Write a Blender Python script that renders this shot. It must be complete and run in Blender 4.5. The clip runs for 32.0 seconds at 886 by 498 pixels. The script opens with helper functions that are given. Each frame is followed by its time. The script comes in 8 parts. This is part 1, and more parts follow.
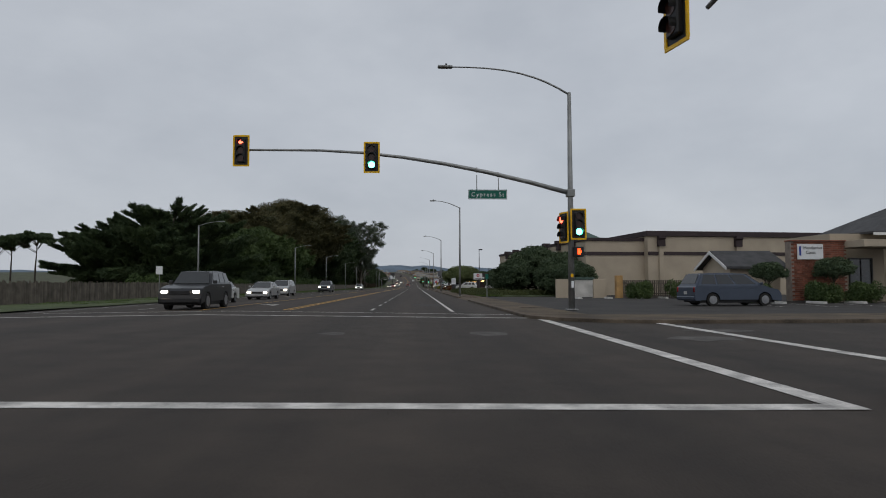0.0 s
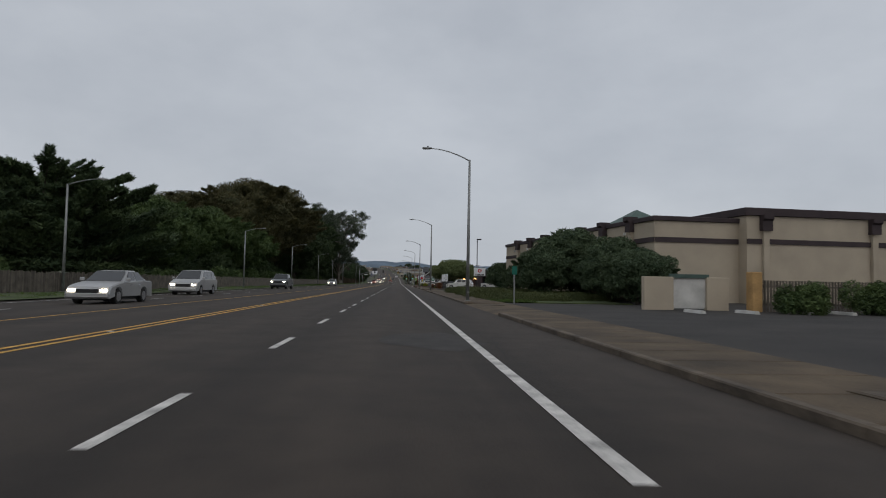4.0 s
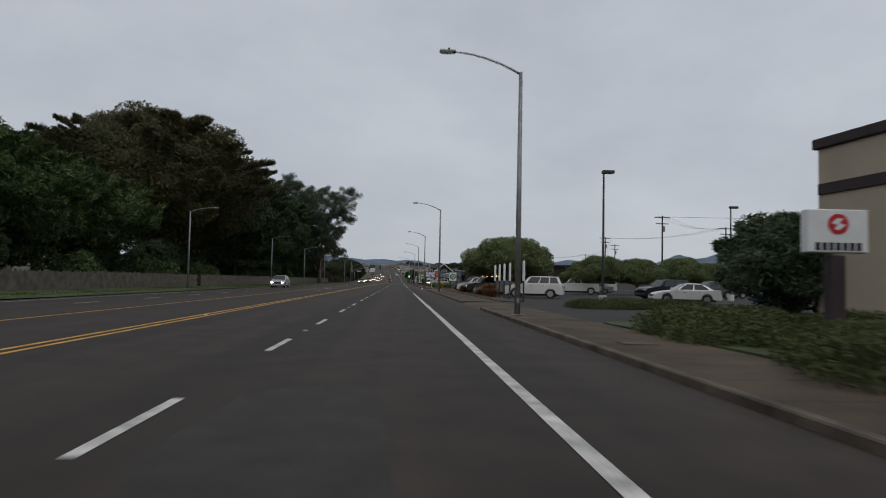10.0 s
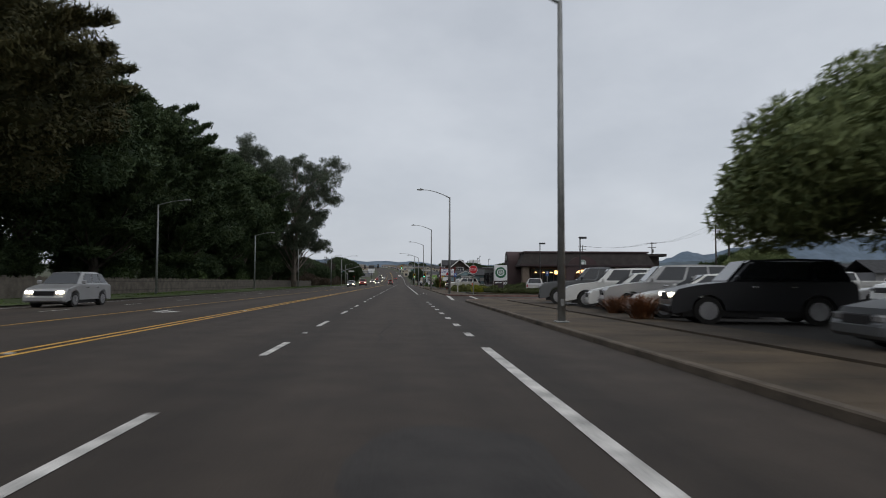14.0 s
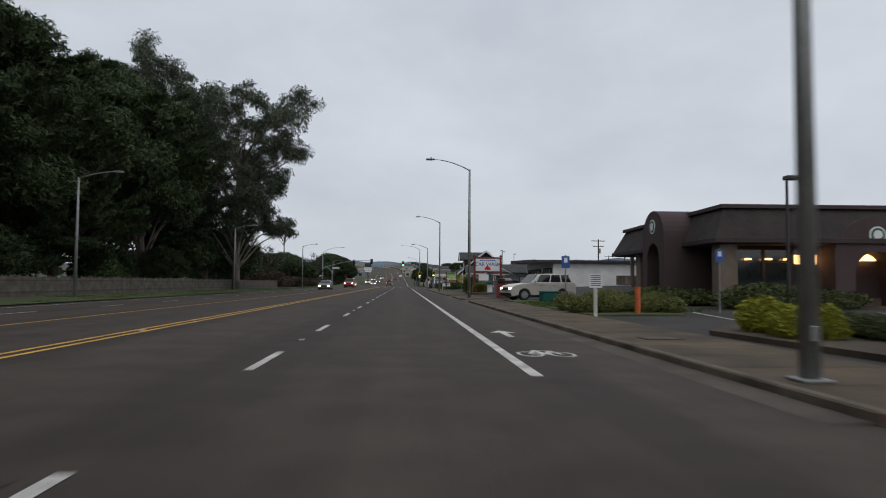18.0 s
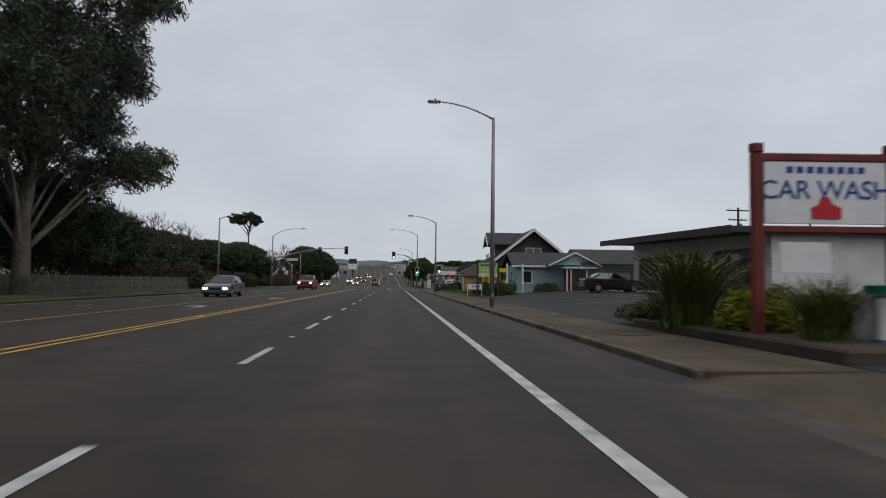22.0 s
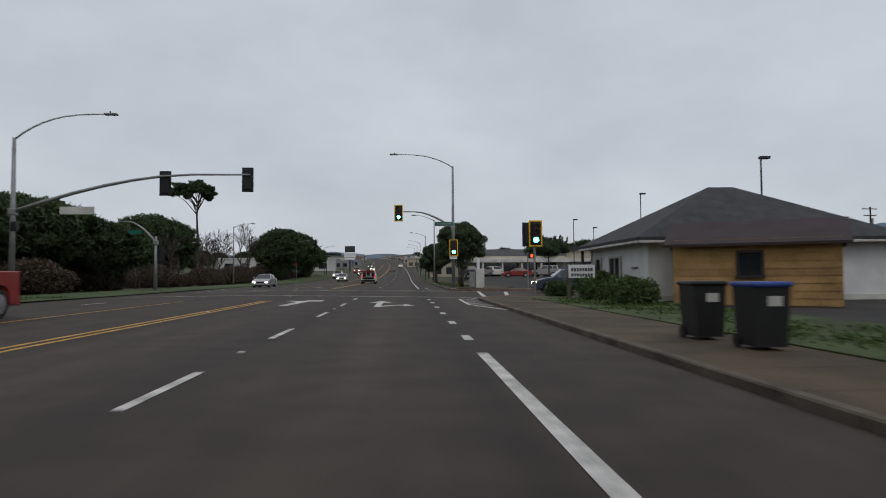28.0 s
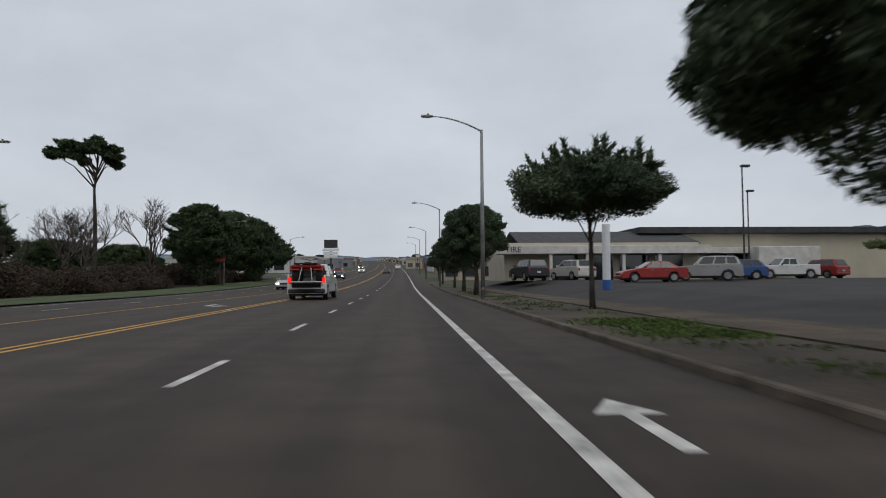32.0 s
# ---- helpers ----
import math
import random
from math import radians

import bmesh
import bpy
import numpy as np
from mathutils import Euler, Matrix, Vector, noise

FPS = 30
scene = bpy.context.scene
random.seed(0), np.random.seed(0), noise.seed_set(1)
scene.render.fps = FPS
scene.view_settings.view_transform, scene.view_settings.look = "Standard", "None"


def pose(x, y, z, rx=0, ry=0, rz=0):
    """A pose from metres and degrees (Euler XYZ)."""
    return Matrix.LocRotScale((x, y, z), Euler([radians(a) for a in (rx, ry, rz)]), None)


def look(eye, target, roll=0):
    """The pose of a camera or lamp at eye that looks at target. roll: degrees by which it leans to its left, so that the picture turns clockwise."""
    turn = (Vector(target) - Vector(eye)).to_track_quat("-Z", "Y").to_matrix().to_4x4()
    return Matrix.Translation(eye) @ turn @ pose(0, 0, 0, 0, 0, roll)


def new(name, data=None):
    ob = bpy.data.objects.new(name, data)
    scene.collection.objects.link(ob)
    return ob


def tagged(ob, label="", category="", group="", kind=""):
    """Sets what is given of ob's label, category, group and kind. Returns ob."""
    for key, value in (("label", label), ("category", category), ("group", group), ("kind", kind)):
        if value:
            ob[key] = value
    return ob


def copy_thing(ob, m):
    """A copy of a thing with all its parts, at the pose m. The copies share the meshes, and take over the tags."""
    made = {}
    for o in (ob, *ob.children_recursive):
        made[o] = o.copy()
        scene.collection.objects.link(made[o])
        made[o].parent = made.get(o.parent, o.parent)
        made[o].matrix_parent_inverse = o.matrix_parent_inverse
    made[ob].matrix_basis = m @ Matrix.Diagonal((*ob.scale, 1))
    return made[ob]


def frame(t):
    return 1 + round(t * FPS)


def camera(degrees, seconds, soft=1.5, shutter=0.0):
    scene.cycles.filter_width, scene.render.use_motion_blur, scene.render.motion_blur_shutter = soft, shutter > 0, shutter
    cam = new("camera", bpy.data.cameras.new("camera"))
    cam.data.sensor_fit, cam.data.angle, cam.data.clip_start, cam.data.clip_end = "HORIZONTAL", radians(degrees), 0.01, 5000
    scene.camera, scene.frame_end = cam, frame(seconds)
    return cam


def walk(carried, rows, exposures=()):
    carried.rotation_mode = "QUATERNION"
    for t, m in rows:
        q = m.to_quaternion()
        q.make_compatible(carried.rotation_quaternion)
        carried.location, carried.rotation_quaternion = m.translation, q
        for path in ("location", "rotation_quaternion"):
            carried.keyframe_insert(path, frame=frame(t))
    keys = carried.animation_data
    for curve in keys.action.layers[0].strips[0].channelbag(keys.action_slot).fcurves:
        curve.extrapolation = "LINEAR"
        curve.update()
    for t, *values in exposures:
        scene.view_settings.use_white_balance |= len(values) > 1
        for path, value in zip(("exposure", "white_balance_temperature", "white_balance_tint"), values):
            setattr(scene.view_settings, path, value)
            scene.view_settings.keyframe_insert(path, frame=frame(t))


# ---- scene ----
cam = camera(68.6, 32.0, soft=1.0, shutter=0.35)
PATH = [
    (0, (-0.282, 1.175, 1.154), (-0.196, 3.17, 1.266), -0.1),
    (0.5, (-0.305, 2.732, 1.161), (-0.209, 4.726, 1.287), 0.1),
    (1, (-0.273, 4.778, 1.164), (-0.162, 6.771, 1.294), 0.3),
    (1.5, (-0.216, 7.351, 1.162), (-0.086, 9.343, 1.288), 0.3),
    (2, (-0.203, 10.343, 1.165), (-0.058, 12.334, 1.29), 0.5),
    (2.5, (-0.207, 13.825, 1.184), (-0.055, 15.815, 1.307), 0.8),
    (3, (-0.179, 17.862, 1.199), (-0.028, 19.853, 1.304), 1.1),
    (3.5, (-0.155, 22.018, 1.199), (-0.011, 24.011, 1.3), 1.1),
    (5.5, (-0.059, 39.971, 1.198), (0.05, 41.965, 1.314), 0.7),
    (6, (-0.034, 45.057, 1.198), (0.069, 47.051, 1.31), 0.5),
    (6.5, (-0.041, 50.374, 1.209), (0.059, 52.369, 1.314), 0.4),
    (7, (-0.048, 55.919, 1.221), (0.051, 57.914, 1.319), 0.5),
    (7.5, (-0.07, 61.742, 1.228), (0.038, 63.736, 1.331), 0.7),
    (8, (-0.091, 67.686, 1.235), (0.024, 69.68, 1.341), 0.9),
    (8.5, (-0.076, 73.761, 1.268), (0.053, 75.754, 1.364), 0.8),
    (9, (-0.06, 80.021, 1.302), (0.081, 82.014, 1.386), 0.7),
    (9.5, (-0.064, 86.378, 1.283), (0.074, 88.371, 1.375), 0.9),
    (10, (-0.069, 92.769, 1.265), (0.063, 94.762, 1.364), 1.2),
    (10.5, (-0.072, 99.383, 1.26), (0.054, 101.377, 1.362), 1.1),
    (11, (-0.075, 106.074, 1.256), (0.047, 108.067, 1.358), 1.1),
    (11.5, (-0.115, 112.705, 1.248), (0.006, 114.699, 1.348), 1.1),
    (12, (-0.155, 119.43, 1.24), (-0.035, 121.424, 1.342), 1.2),
    (12.5, (-0.185, 126.299, 1.216), (-0.059, 128.293, 1.319), 0.9),
    (13, (-0.215, 133.232, 1.193), (-0.081, 135.225, 1.297), 0.9),
    (13.5, (-0.167, 140.101, 1.181), (-0.036, 142.094, 1.282), 0.9),
    (14, (-0.119, 146.968, 1.168), (0.006, 148.961, 1.27), 0.2),
    (14.5, (-0.141, 153.78, 1.159), (-0.018, 155.774, 1.258), 0.2),
    (17, (-0.25, 187.447, 1.114), (-0.137, 189.442, 1.195), -1.1),
    (18, (-0.309, 201.078, 1.149), (-0.187, 203.071, 1.254), 0.4),
    (19, (-0.259, 214.899, 1.166), (-0.131, 216.892, 1.268), 0.5),
    (19.5, (-0.235, 221.722, 1.151), (-0.105, 223.715, 1.258), -0.7),
    (20, (-0.211, 228.443, 1.136), (-0.08, 230.436, 1.244), -0.3),
    (20.5, (-0.195, 235.037, 1.166), (-0.063, 237.03, 1.271), 0.2),
    (21, (-0.179, 241.52, 1.196), (-0.046, 243.513, 1.301), 0.4),
    (21.5, (-0.186, 247.891, 1.186), (-0.044, 249.883, 1.294), 0.7),
    (22, (-0.192, 254.124, 1.176), (-0.043, 256.116, 1.28), 0.7),
    (22.5, (-0.09, 260.114, 1.152), (0.056, 262.106, 1.258), -0.1),
    (23, (0.012, 265.752, 1.128), (0.153, 267.745, 1.233), -0.1),
    (23.5, (0.038, 272.4, 1.15), (0.192, 274.391, 1.252), -0.4),
    (24, (0.064, 278.8, 1.172), (0.222, 280.791, 1.272), -0.0),
    (24.5, (0.096, 284.8, 1.174), (0.255, 286.791, 1.279), 0.5),
    (26.5, (0.225, 306.416, 1.171), (0.35, 308.41, 1.263), -0.2),
    (27, (0.258, 313.16, 1.17), (0.377, 315.154, 1.257), 0.0),
    (27.5, (0.242, 319.818, 1.173), (0.361, 321.812, 1.26), -0.1),
    (28, (0.226, 326.61, 1.177), (0.342, 328.605, 1.258), -0.4),
    (28.5, (0.192, 333.444, 1.166), (0.305, 335.439, 1.249), -0.4),
    (29, (0.158, 340.331, 1.155), (0.269, 342.326, 1.242), -0.1),
    (29.5, (0.122, 347.291, 1.173), (0.242, 349.286, 1.26), -0.2),
    (30, (0.087, 354.165, 1.192), (0.214, 356.16, 1.274), -0.8),
    (30.5, (0.107, 360.897, 1.193), (0.231, 362.892, 1.267), -0.9),
    (31, (0.127, 367.703, 1.194), (0.247, 369.698, 1.271), 0.2),
    (32, (0.183, 382.638, 1.133), (0.304, 384.632, 1.224), -0.4),
]
walk(cam, [(t, look(eye, target, roll)) for t, eye, target, roll in PATH],
     exposures=[(0, 0.07), (6, 0.02), (9, 0.06), (12.5, 0.12), (14, 0.24), (16.5, 0.36), (20.5, 0.36), (22, 0.26), (24, 0.14), (27, 0.17), (29, 0.26), (30, 0.16), (32, 0.3)])

# ---- light ----
world = bpy.data.worlds.new("overcast_sky")
scene.world = world
world.use_nodes = True
_n, _l = world.node_tree.nodes, world.node_tree.links
_n.clear()
_out = _n.new("ShaderNodeOutputWorld")
_bg = _n.new("ShaderNodeBackground")
_sky = _n.new("ShaderNodeTexSky")
_sky.sky_type = "NISHITA"
_sky.sun_disc = False
_sky.sun_elevation, _sky.sun_rotation = radians(24), radians(205)
_sky.air_density, _sky.dust_density = 1.0, 3.0
# a closed cloud layer: soft grey mottling at two sizes, seen along the sky's direction
_tc = _n.new("ShaderNodeTexCoord")
_map = _n.new("ShaderNodeMapping")
_map.inputs["Scale"].default_value = (1.0, 1.0, 2.0)
_no = _n.new("ShaderNodeTexNoise")
_no.inputs["Scale"].default_value, _no.inputs["Detail"].default_value, _no.inputs["Roughness"].default_value = 3.2, 5.0, 0.55
_cr = _n.new("ShaderNodeValToRGB")
_cr.color_ramp.elements[0].position, _cr.color_ramp.elements[0].color = 0.32, (0.425, 0.455, 0.505, 1)
_cr.color_ramp.elements[1].position, _cr.color_ramp.elements[1].color = 0.70, (0.520, 0.55, 0.598, 1)
_mx = _n.new("ShaderNodeMix")
_mx.data_type = "RGBA"
_mx.inputs[0].default_value = 0.93
_sc = _n.new("ShaderNodeMix")
_sc.data_type, _sc.blend_type = "RGBA", "MULTIPLY"
_sc.inputs[0].default_value = 1.0
_sc.inputs[7].default_value = (0.09, 0.09, 0.09, 1)
_l.new(_sky.outputs[0], _sc.inputs[6])
_l.new(_tc.outputs["Generated"], _map.inputs[0])
_l.new(_map.outputs[0], _no.inputs["Vector"])
_l.new(_no.outputs["Fac"], _cr.inputs[0])
_l.new(_sc.outputs[2], _mx.inputs[6])
_l.new(_cr.outputs[0], _mx.inputs[7])
_l.new(_mx.outputs[2], _bg.inputs[0])
_bg.inputs[1].default_value = 1.0
_l.new(_bg.outputs[0], _out.inputs[0])
_sun = bpy.data.lights.new("sun", "SUN")
_sun.energy, _sun.angle, _sun.color = 0.5, radians(40), (1.0, 0.97, 0.93)
sun = new("sun", _sun)
sun.matrix_world = look((0, 0, 100), (-30, 60, 0))

# ---- materials ----
def mat(name, col, rough=0.8, metal=0.0, var=0.25, scale=3.0, fine=40.0, bump=0.15, col2=None, emit=0.0, spec=0.4, rnd=0.0, bdist=0.02):
    """Principled surface: colour mottled at two sizes, fine relief."""
    m = bpy.data.materials.new(name)
    m.use_nodes = True
    n, l = m.node_tree.nodes, m.node_tree.links
    b = n["Principled BSDF"]
    b.inputs["Roughness"].default_value, b.inputs["Metallic"].default_value = rough, metal
    b.inputs["Specular IOR Level"].default_value = spec
    geo = n.new("ShaderNodeNewGeometry")
    big, small = n.new("ShaderNodeTexNoise"), n.new("ShaderNodeTexNoise")
    big.inputs["Scale"].default_value, small.inputs["Scale"].default_value = scale, fine
    big.inputs["Detail"].default_value, small.inputs["Detail"].default_value = 4, 3
    l.new(geo.outputs["Position"], big.inputs["Vector"])
    l.new(geo.outputs["Position"], small.inputs["Vector"])
    add = n.new("ShaderNodeMath")
    add.operation = "MULTIPLY_ADD"
    add.inputs[1].default_value = 0.45
    l.new(small.outputs["Fac"], add.inputs[0])
    l.new(big.outputs["Fac"], add.inputs[2])
    ramp = n.new("ShaderNodeValToRGB")
    a, c = ramp.color_ramp.elements
    a.position, c.position = 0.5, 0.95
    lo = [v * (1 - var) for v in col[:3]]
    hi = list(col2) if col2 else [min(1, v * (1 + var)) for v in col[:3]]
    a.color, c.color = (*lo, 1), (*hi, 1)
    l.new(add.outputs[0], ramp.inputs[0])
    out = ramp.outputs[0]
    if rnd:
        oi = n.new("ShaderNodeObjectInfo")
        hs = n.new("ShaderNodeHueSaturation")
        mr = n.new("ShaderNodeMapRange")
        mr.inputs[3].default_value, mr.inputs[4].default_value = 1 - rnd, 1 + rnd
        l.new(oi.outputs["Random"], mr.inputs[0])
        l.new(mr.outputs[0], hs.inputs["Value"])
        l.new(out, hs.inputs["Color"])
        out = hs.outputs[0]
    l.new(out, b.inputs["Base Color"])
    if bump:
        bp = n.new("ShaderNodeBump")
        bp.inputs["Strength"].default_value, bp.inputs["Distance"].default_value = bump, bdist
        l.new(small.outputs["Fac"], bp.inputs["Height"])
        l.new(bp.outputs[0], b.inputs["Normal"])
    if emit:
        b.inputs["Emission Color"].default_value = (*col[:3], 1)
        b.inputs["Emission Strength"].default_value = emit
    return m


def leafmat(name, lo, hi, rough=0.7):
    m = bpy.data.materials.new(name)
    m.use_nodes = True
    n, l = m.node_tree.nodes, m.node_tree.links
    b = n["Principled BSDF"]
    b.inputs["Roughness"].default_value = rough
    b.inputs["Specular IOR Level"].default_value = 0.25
    geo = n.new("ShaderNodeNewGeometry")
    big = n.new("ShaderNodeTexNoise")
    big.inputs["Scale"].default_value, big.inputs["Detail"].default_value = 0.35, 3
    l.new(geo.outputs["Position"], big.inputs["Vector"])
    add = n.new("ShaderNodeMath")
    add.operation = "MULTIPLY_ADD"
    add.inputs[1].default_value = 0.5
    l.new(geo.outputs["Random Per Island"], add.inputs[0])
    l.new(big.outputs["Fac"], add.inputs[2])
    ramp = n.new("ShaderNodeValToRGB")
    a, c = ramp.color_ramp.elements
    a.position, c.position = 0.45, 1.05
    # dark end raised: veiling haze over deep shade is put into the leaf colour
    a.color, c.color = (*[1.45 * v for v in lo], 1), (*[1.02 * v for v in hi], 1)
    l.new(add.outputs[0], ramp.inputs[0])
    l.new(ramp.outputs[0], b.inputs["Base Color"])
    return m


def road_mat():
    m = mat("asphalt", (0.0372, 0.0286, 0.0220), 0.84, var=0.26, scale=1.1, fine=48, bump=0.5, bdist=0.01, spec=0.32)
    n, l = m.node_tree.nodes, m.node_tree.links
    b = n["Principled BSDF"]
    # long wheel tracks and patches along the way of travel
    geo = n.new("ShaderNodeNewGeometry")
    mp = n.new("ShaderNodeMapping")
    mp.inputs["Scale"].default_value = (1.3, 0.02, 0.5)
    t = n.new("ShaderNodeTexNoise")
    t.inputs["Scale"].default_value, t.inputs["Detail"].default_value = 1.0, 5
    l.new(geo.outputs["Position"], mp.inputs[0])
    l.new(mp.outputs[0], t.inputs["Vector"])
    r = n.new("ShaderNodeMapRange")
    r.inputs[1].default_value, r.inputs[2].default_value, r.inputs[3].default_value, r.inputs[4].default_value = 0.3, 0.7, 0.78, 1.25
    l.new(t.outputs["Fac"], r.inputs[0])
    # wheel paths run darker, the strip between them is dusted paler
    sep, wv = n.new("ShaderNodeSeparateXYZ"), n.new("ShaderNodeMath")
    l.new(geo.outputs["Position"], sep.inputs[0])
    ph = n.new("ShaderNodeMath")
    ph.operation = "MULTIPLY_ADD"
    ph.inputs[1].default_value, ph.inputs[2].default_value = 2 * math.pi / 3.68, 2 * math.pi * 0.43 / 3.68
    l.new(sep.outputs[0], ph.inputs[0])
    wv.operation = "COSINE"
    l.new(ph.outputs[0], wv.inputs[0])
    wm = n.new("ShaderNodeMath")
    wm.operation = "MULTIPLY_ADD"
    wm.inputs[1].default_value = 0.16
    l.new(wv.outputs[0], wm.inputs[0])
    l.new(r.outputs[0], wm.inputs[2])
    # the first blocks are darker than the rest, growing paler from y 110 to 195
    tone_y, mul = n.new("ShaderNodeMapRange"), n.new("ShaderNodeMath")
    tone_y.inputs[1].default_value, tone_y.inputs[2].default_value, tone_y.inputs[3].default_value, tone_y.inputs[4].default_value = 110, 195, 0.88, 1.16
    l.new(sep.outputs[1], tone_y.inputs[0])
    mul.operation = "MULTIPLY"
    l.new(wm.outputs[0], mul.inputs[0])
    l.new(tone_y.outputs[0], mul.inputs[1])
    r = mul
    h = n.new("ShaderNodeHueSaturation")
    src = b.inputs["Base Color"].links[0].from_socket
    l.new(src, h.inputs["Color"])
    l.new(r.outputs[0], h.inputs["Value"])
    l.new(h.outputs[0], b.inputs["Base Color"])
    return m


def glassmat(name, col=(0.02, 0.025, 0.03), rough=0.06):
    m = mat(name, col, rough, var=0.2, scale=1.5, bump=0, spec=0.8)
    return m


ASPHALT = road_mat()
LOT = mat("lot_asphalt", (0.027, 0.0235, 0.021), 0.88, var=0.45, scale=0.4, fine=45, bump=0.35, bdist=0.01)
PAINT = mat("white_road_paint", (0.50, 0.48, 0.45), 0.7, var=0.5, scale=2.2, fine=30, bump=0.2)
YPAINT = mat("yellow_road_paint", (0.55, 0.30, 0.05), 0.7, var=0.35, scale=2.0, fine=30, bump=0.2)
CONC = mat("pavement_concrete", (0.078, 0.056, 0.034), 0.92, var=0.55, scale=0.6, fine=25, bump=0.25, rnd=0.10)
KERB = mat("kerb_concrete", (0.095, 0.075, 0.055), 0.9, var=0.6, scale=1.0, fine=20, bump=0.3)
GUTTER = mat("gutter_concrete", (0.070, 0.056, 0.043), 0.9, var=0.5, scale=0.8, fine=22, bump=0.3)
REDKERB = mat("red_kerb_paint", (0.16, 0.09, 0.075), 0.8, var=0.5, scale=1.5, fine=18, bump=0.3)
GRASS = mat("grass_ground", (0.052, 0.070, 0.022), 0.95, var=0.5, scale=0.6, fine=12, bump=0.6, bdist=0.05)
DIRT = mat("earth", (0.06, 0.045, 0.03), 0.95, var=0.45, scale=0.5, fine=10, bump=0.5, bdist=0.04)
FIELD = mat("field_ground", (0.05, 0.055, 0.025), 0.95, var=0.5, scale=0.08, fine=3, bump=0.3, bdist=0.05)
STEEL = mat("galvanised_steel", (0.26, 0.265, 0.26), 0.55, 0.6, var=0.2, scale=2.0, fine=18, bump=0.08)
DARKSTEEL = mat("dark_steel", (0.05, 0.05, 0.052), 0.5, 0.4, var=0.2, bump=0.05)
BLACK = mat("black_plastic", (0.012, 0.012, 0.013), 0.5, var=0.3, bump=0.05)
SIGYEL = mat("reflective_yellow_border", (0.85, 0.48, 0.0), 0.45, var=0.1, bump=0)
GREENLIT = mat("lit_green_lens", (0.09, 1.0, 0.62), 0.3, var=0.02, bump=0, emit=9.0)
REDLIT = mat("lit_red_lens", (1.0, 0.06, 0.03), 0.3, var=0.02, bump=0, emit=9.0)
ORANGELIT = mat("lit_orange_lens", (1.0, 0.06, 0.01), 0.3, var=0.02, bump=0, emit=4.0)
HEADLIT = mat("lit_headlamp", (1.0, 0.86, 0.62), 0.2, var=0.02, bump=0, emit=9.0)
WARMLIT = mat("lit_warm_lamp", (1.0, 0.55, 0.2), 0.3, var=0.02, bump=0, emit=3.0)
TAILLIT = mat("lit_tail_lamp", (0.85, 0.012, 0.008), 0.25, var=0.05, bump=0, emit=1.3)
DEADLENS = mat("unlit_lens", (0.05, 0.02, 0.015), 0.25, var=0.1, bump=0)
SIGNGREEN = mat("street_sign_green", (0.0, 0.11, 0.075), 0.45, var=0.1, bump=0)
WHITE = mat("white_paint", (0.66, 0.66, 0.65), 0.6, var=0.12, scale=1.2, bump=0.08)
DIRTYWHITE = mat("dirty_white_paint", (0.52, 0.51, 0.48), 0.7, var=0.22, scale=1.2, bump=0.1)
SIGNWHITE = mat("sign_white", (0.72, 0.73, 0.74), 0.5, var=0.06, bump=0)
STUCCO = mat("tan_stucco", (0.42, 0.358, 0.275), 0.9, var=0.10, scale=0.5, fine=35, bump=0.25)
PLUM = mat("dark_plum_trim", (0.045, 0.032, 0.034), 0.8, var=0.2, scale=1.0, bump=0.1)
ROOFG = mat("grey_shingle_roof", (0.05, 0.05, 0.052), 0.9, var=0.3, scale=1.5, fine=14, bump=0.5, rnd=0.2)
GREENROOF = mat("green_metal_roof", (0.06, 0.10, 0.085), 0.6, var=0.2, bump=0.1)
BRICK = mat("red_brick", (0.22, 0.085, 0.055), 0.9, var=0.35, scale=4.0, fine=40, bump=0.3, rnd=0.35)
MORTAR = mat("mortar", (0.25, 0.21, 0.18), 0.95, var=0.2, bump=0.2)
FENCEWOOD = mat("weathered_fence_wood", (0.10, 0.085, 0.068), 0.9, var=0.4, scale=1.5, fine=16, bump=0.4, rnd=0.3)
TANWOOD = mat("bare_plywood", (0.36, 0.22, 0.09), 0.85, var=0.3, scale=1.2, fine=12, bump=0.2, rnd=0.18)
BARK = mat("bark", (0.055, 0.045, 0.035), 0.95, var=0.4, scale=2.0, fine=9, bump=0.7, bdist=0.05)
PALEBARK = mat("pale_eucalyptus_bark", (0.17, 0.14, 0.115), 0.9, var=0.45, scale=0.9, fine=6, bump=0.3, bdist=0.03)
CYPLEAF = leafmat("cypress_leaves", (0.022, 0.038, 0.018), (0.066, 0.092, 0.036))
PINELEAF = leafmat("pine_needles", (0.022, 0.035, 0.016), (0.056, 0.082, 0.034))
BROWNLEAF = leafmat("tawny_cypress_leaves", (0.028, 0.032, 0.014), (0.100, 0.088, 0.036))
EUCLEAF = leafmat("eucalyptus_leaves", (0.028, 0.040, 0.025), (0.093, 0.112, 0.072), 0.5)
SHRUBLEAF = leafmat("shrub_leaves", (0.026, 0.046, 0.016), (0.088, 0.126, 0.040))
LIGHTLEAF = leafmat("pepper_tree_leaves", (0.062, 0.084, 0.034), (0.165, 0.195, 0.080))
STREETLEAF = leafmat("street_tree_leaves", (0.026, 0.044, 0.023), (0.080, 0.110, 0.056))
YELLOWLEAF = leafmat("yellow_green_shrub", (0.10, 0.12, 0.01), (0.28, 0.27, 0.03))
RUSTLEAF = leafmat("rusty_dry_shrub", (0.07, 0.035, 0.018), (0.24, 0.10, 0.045))
FLAXLEAF = leafmat("tawny_green_flax", (0.055, 0.07, 0.02), (0.17, 0.17, 0.055))
HEDGELEAF = leafmat("low_ground_cover", (0.030, 0.040, 0.014), (0.082, 0.096, 0.032))
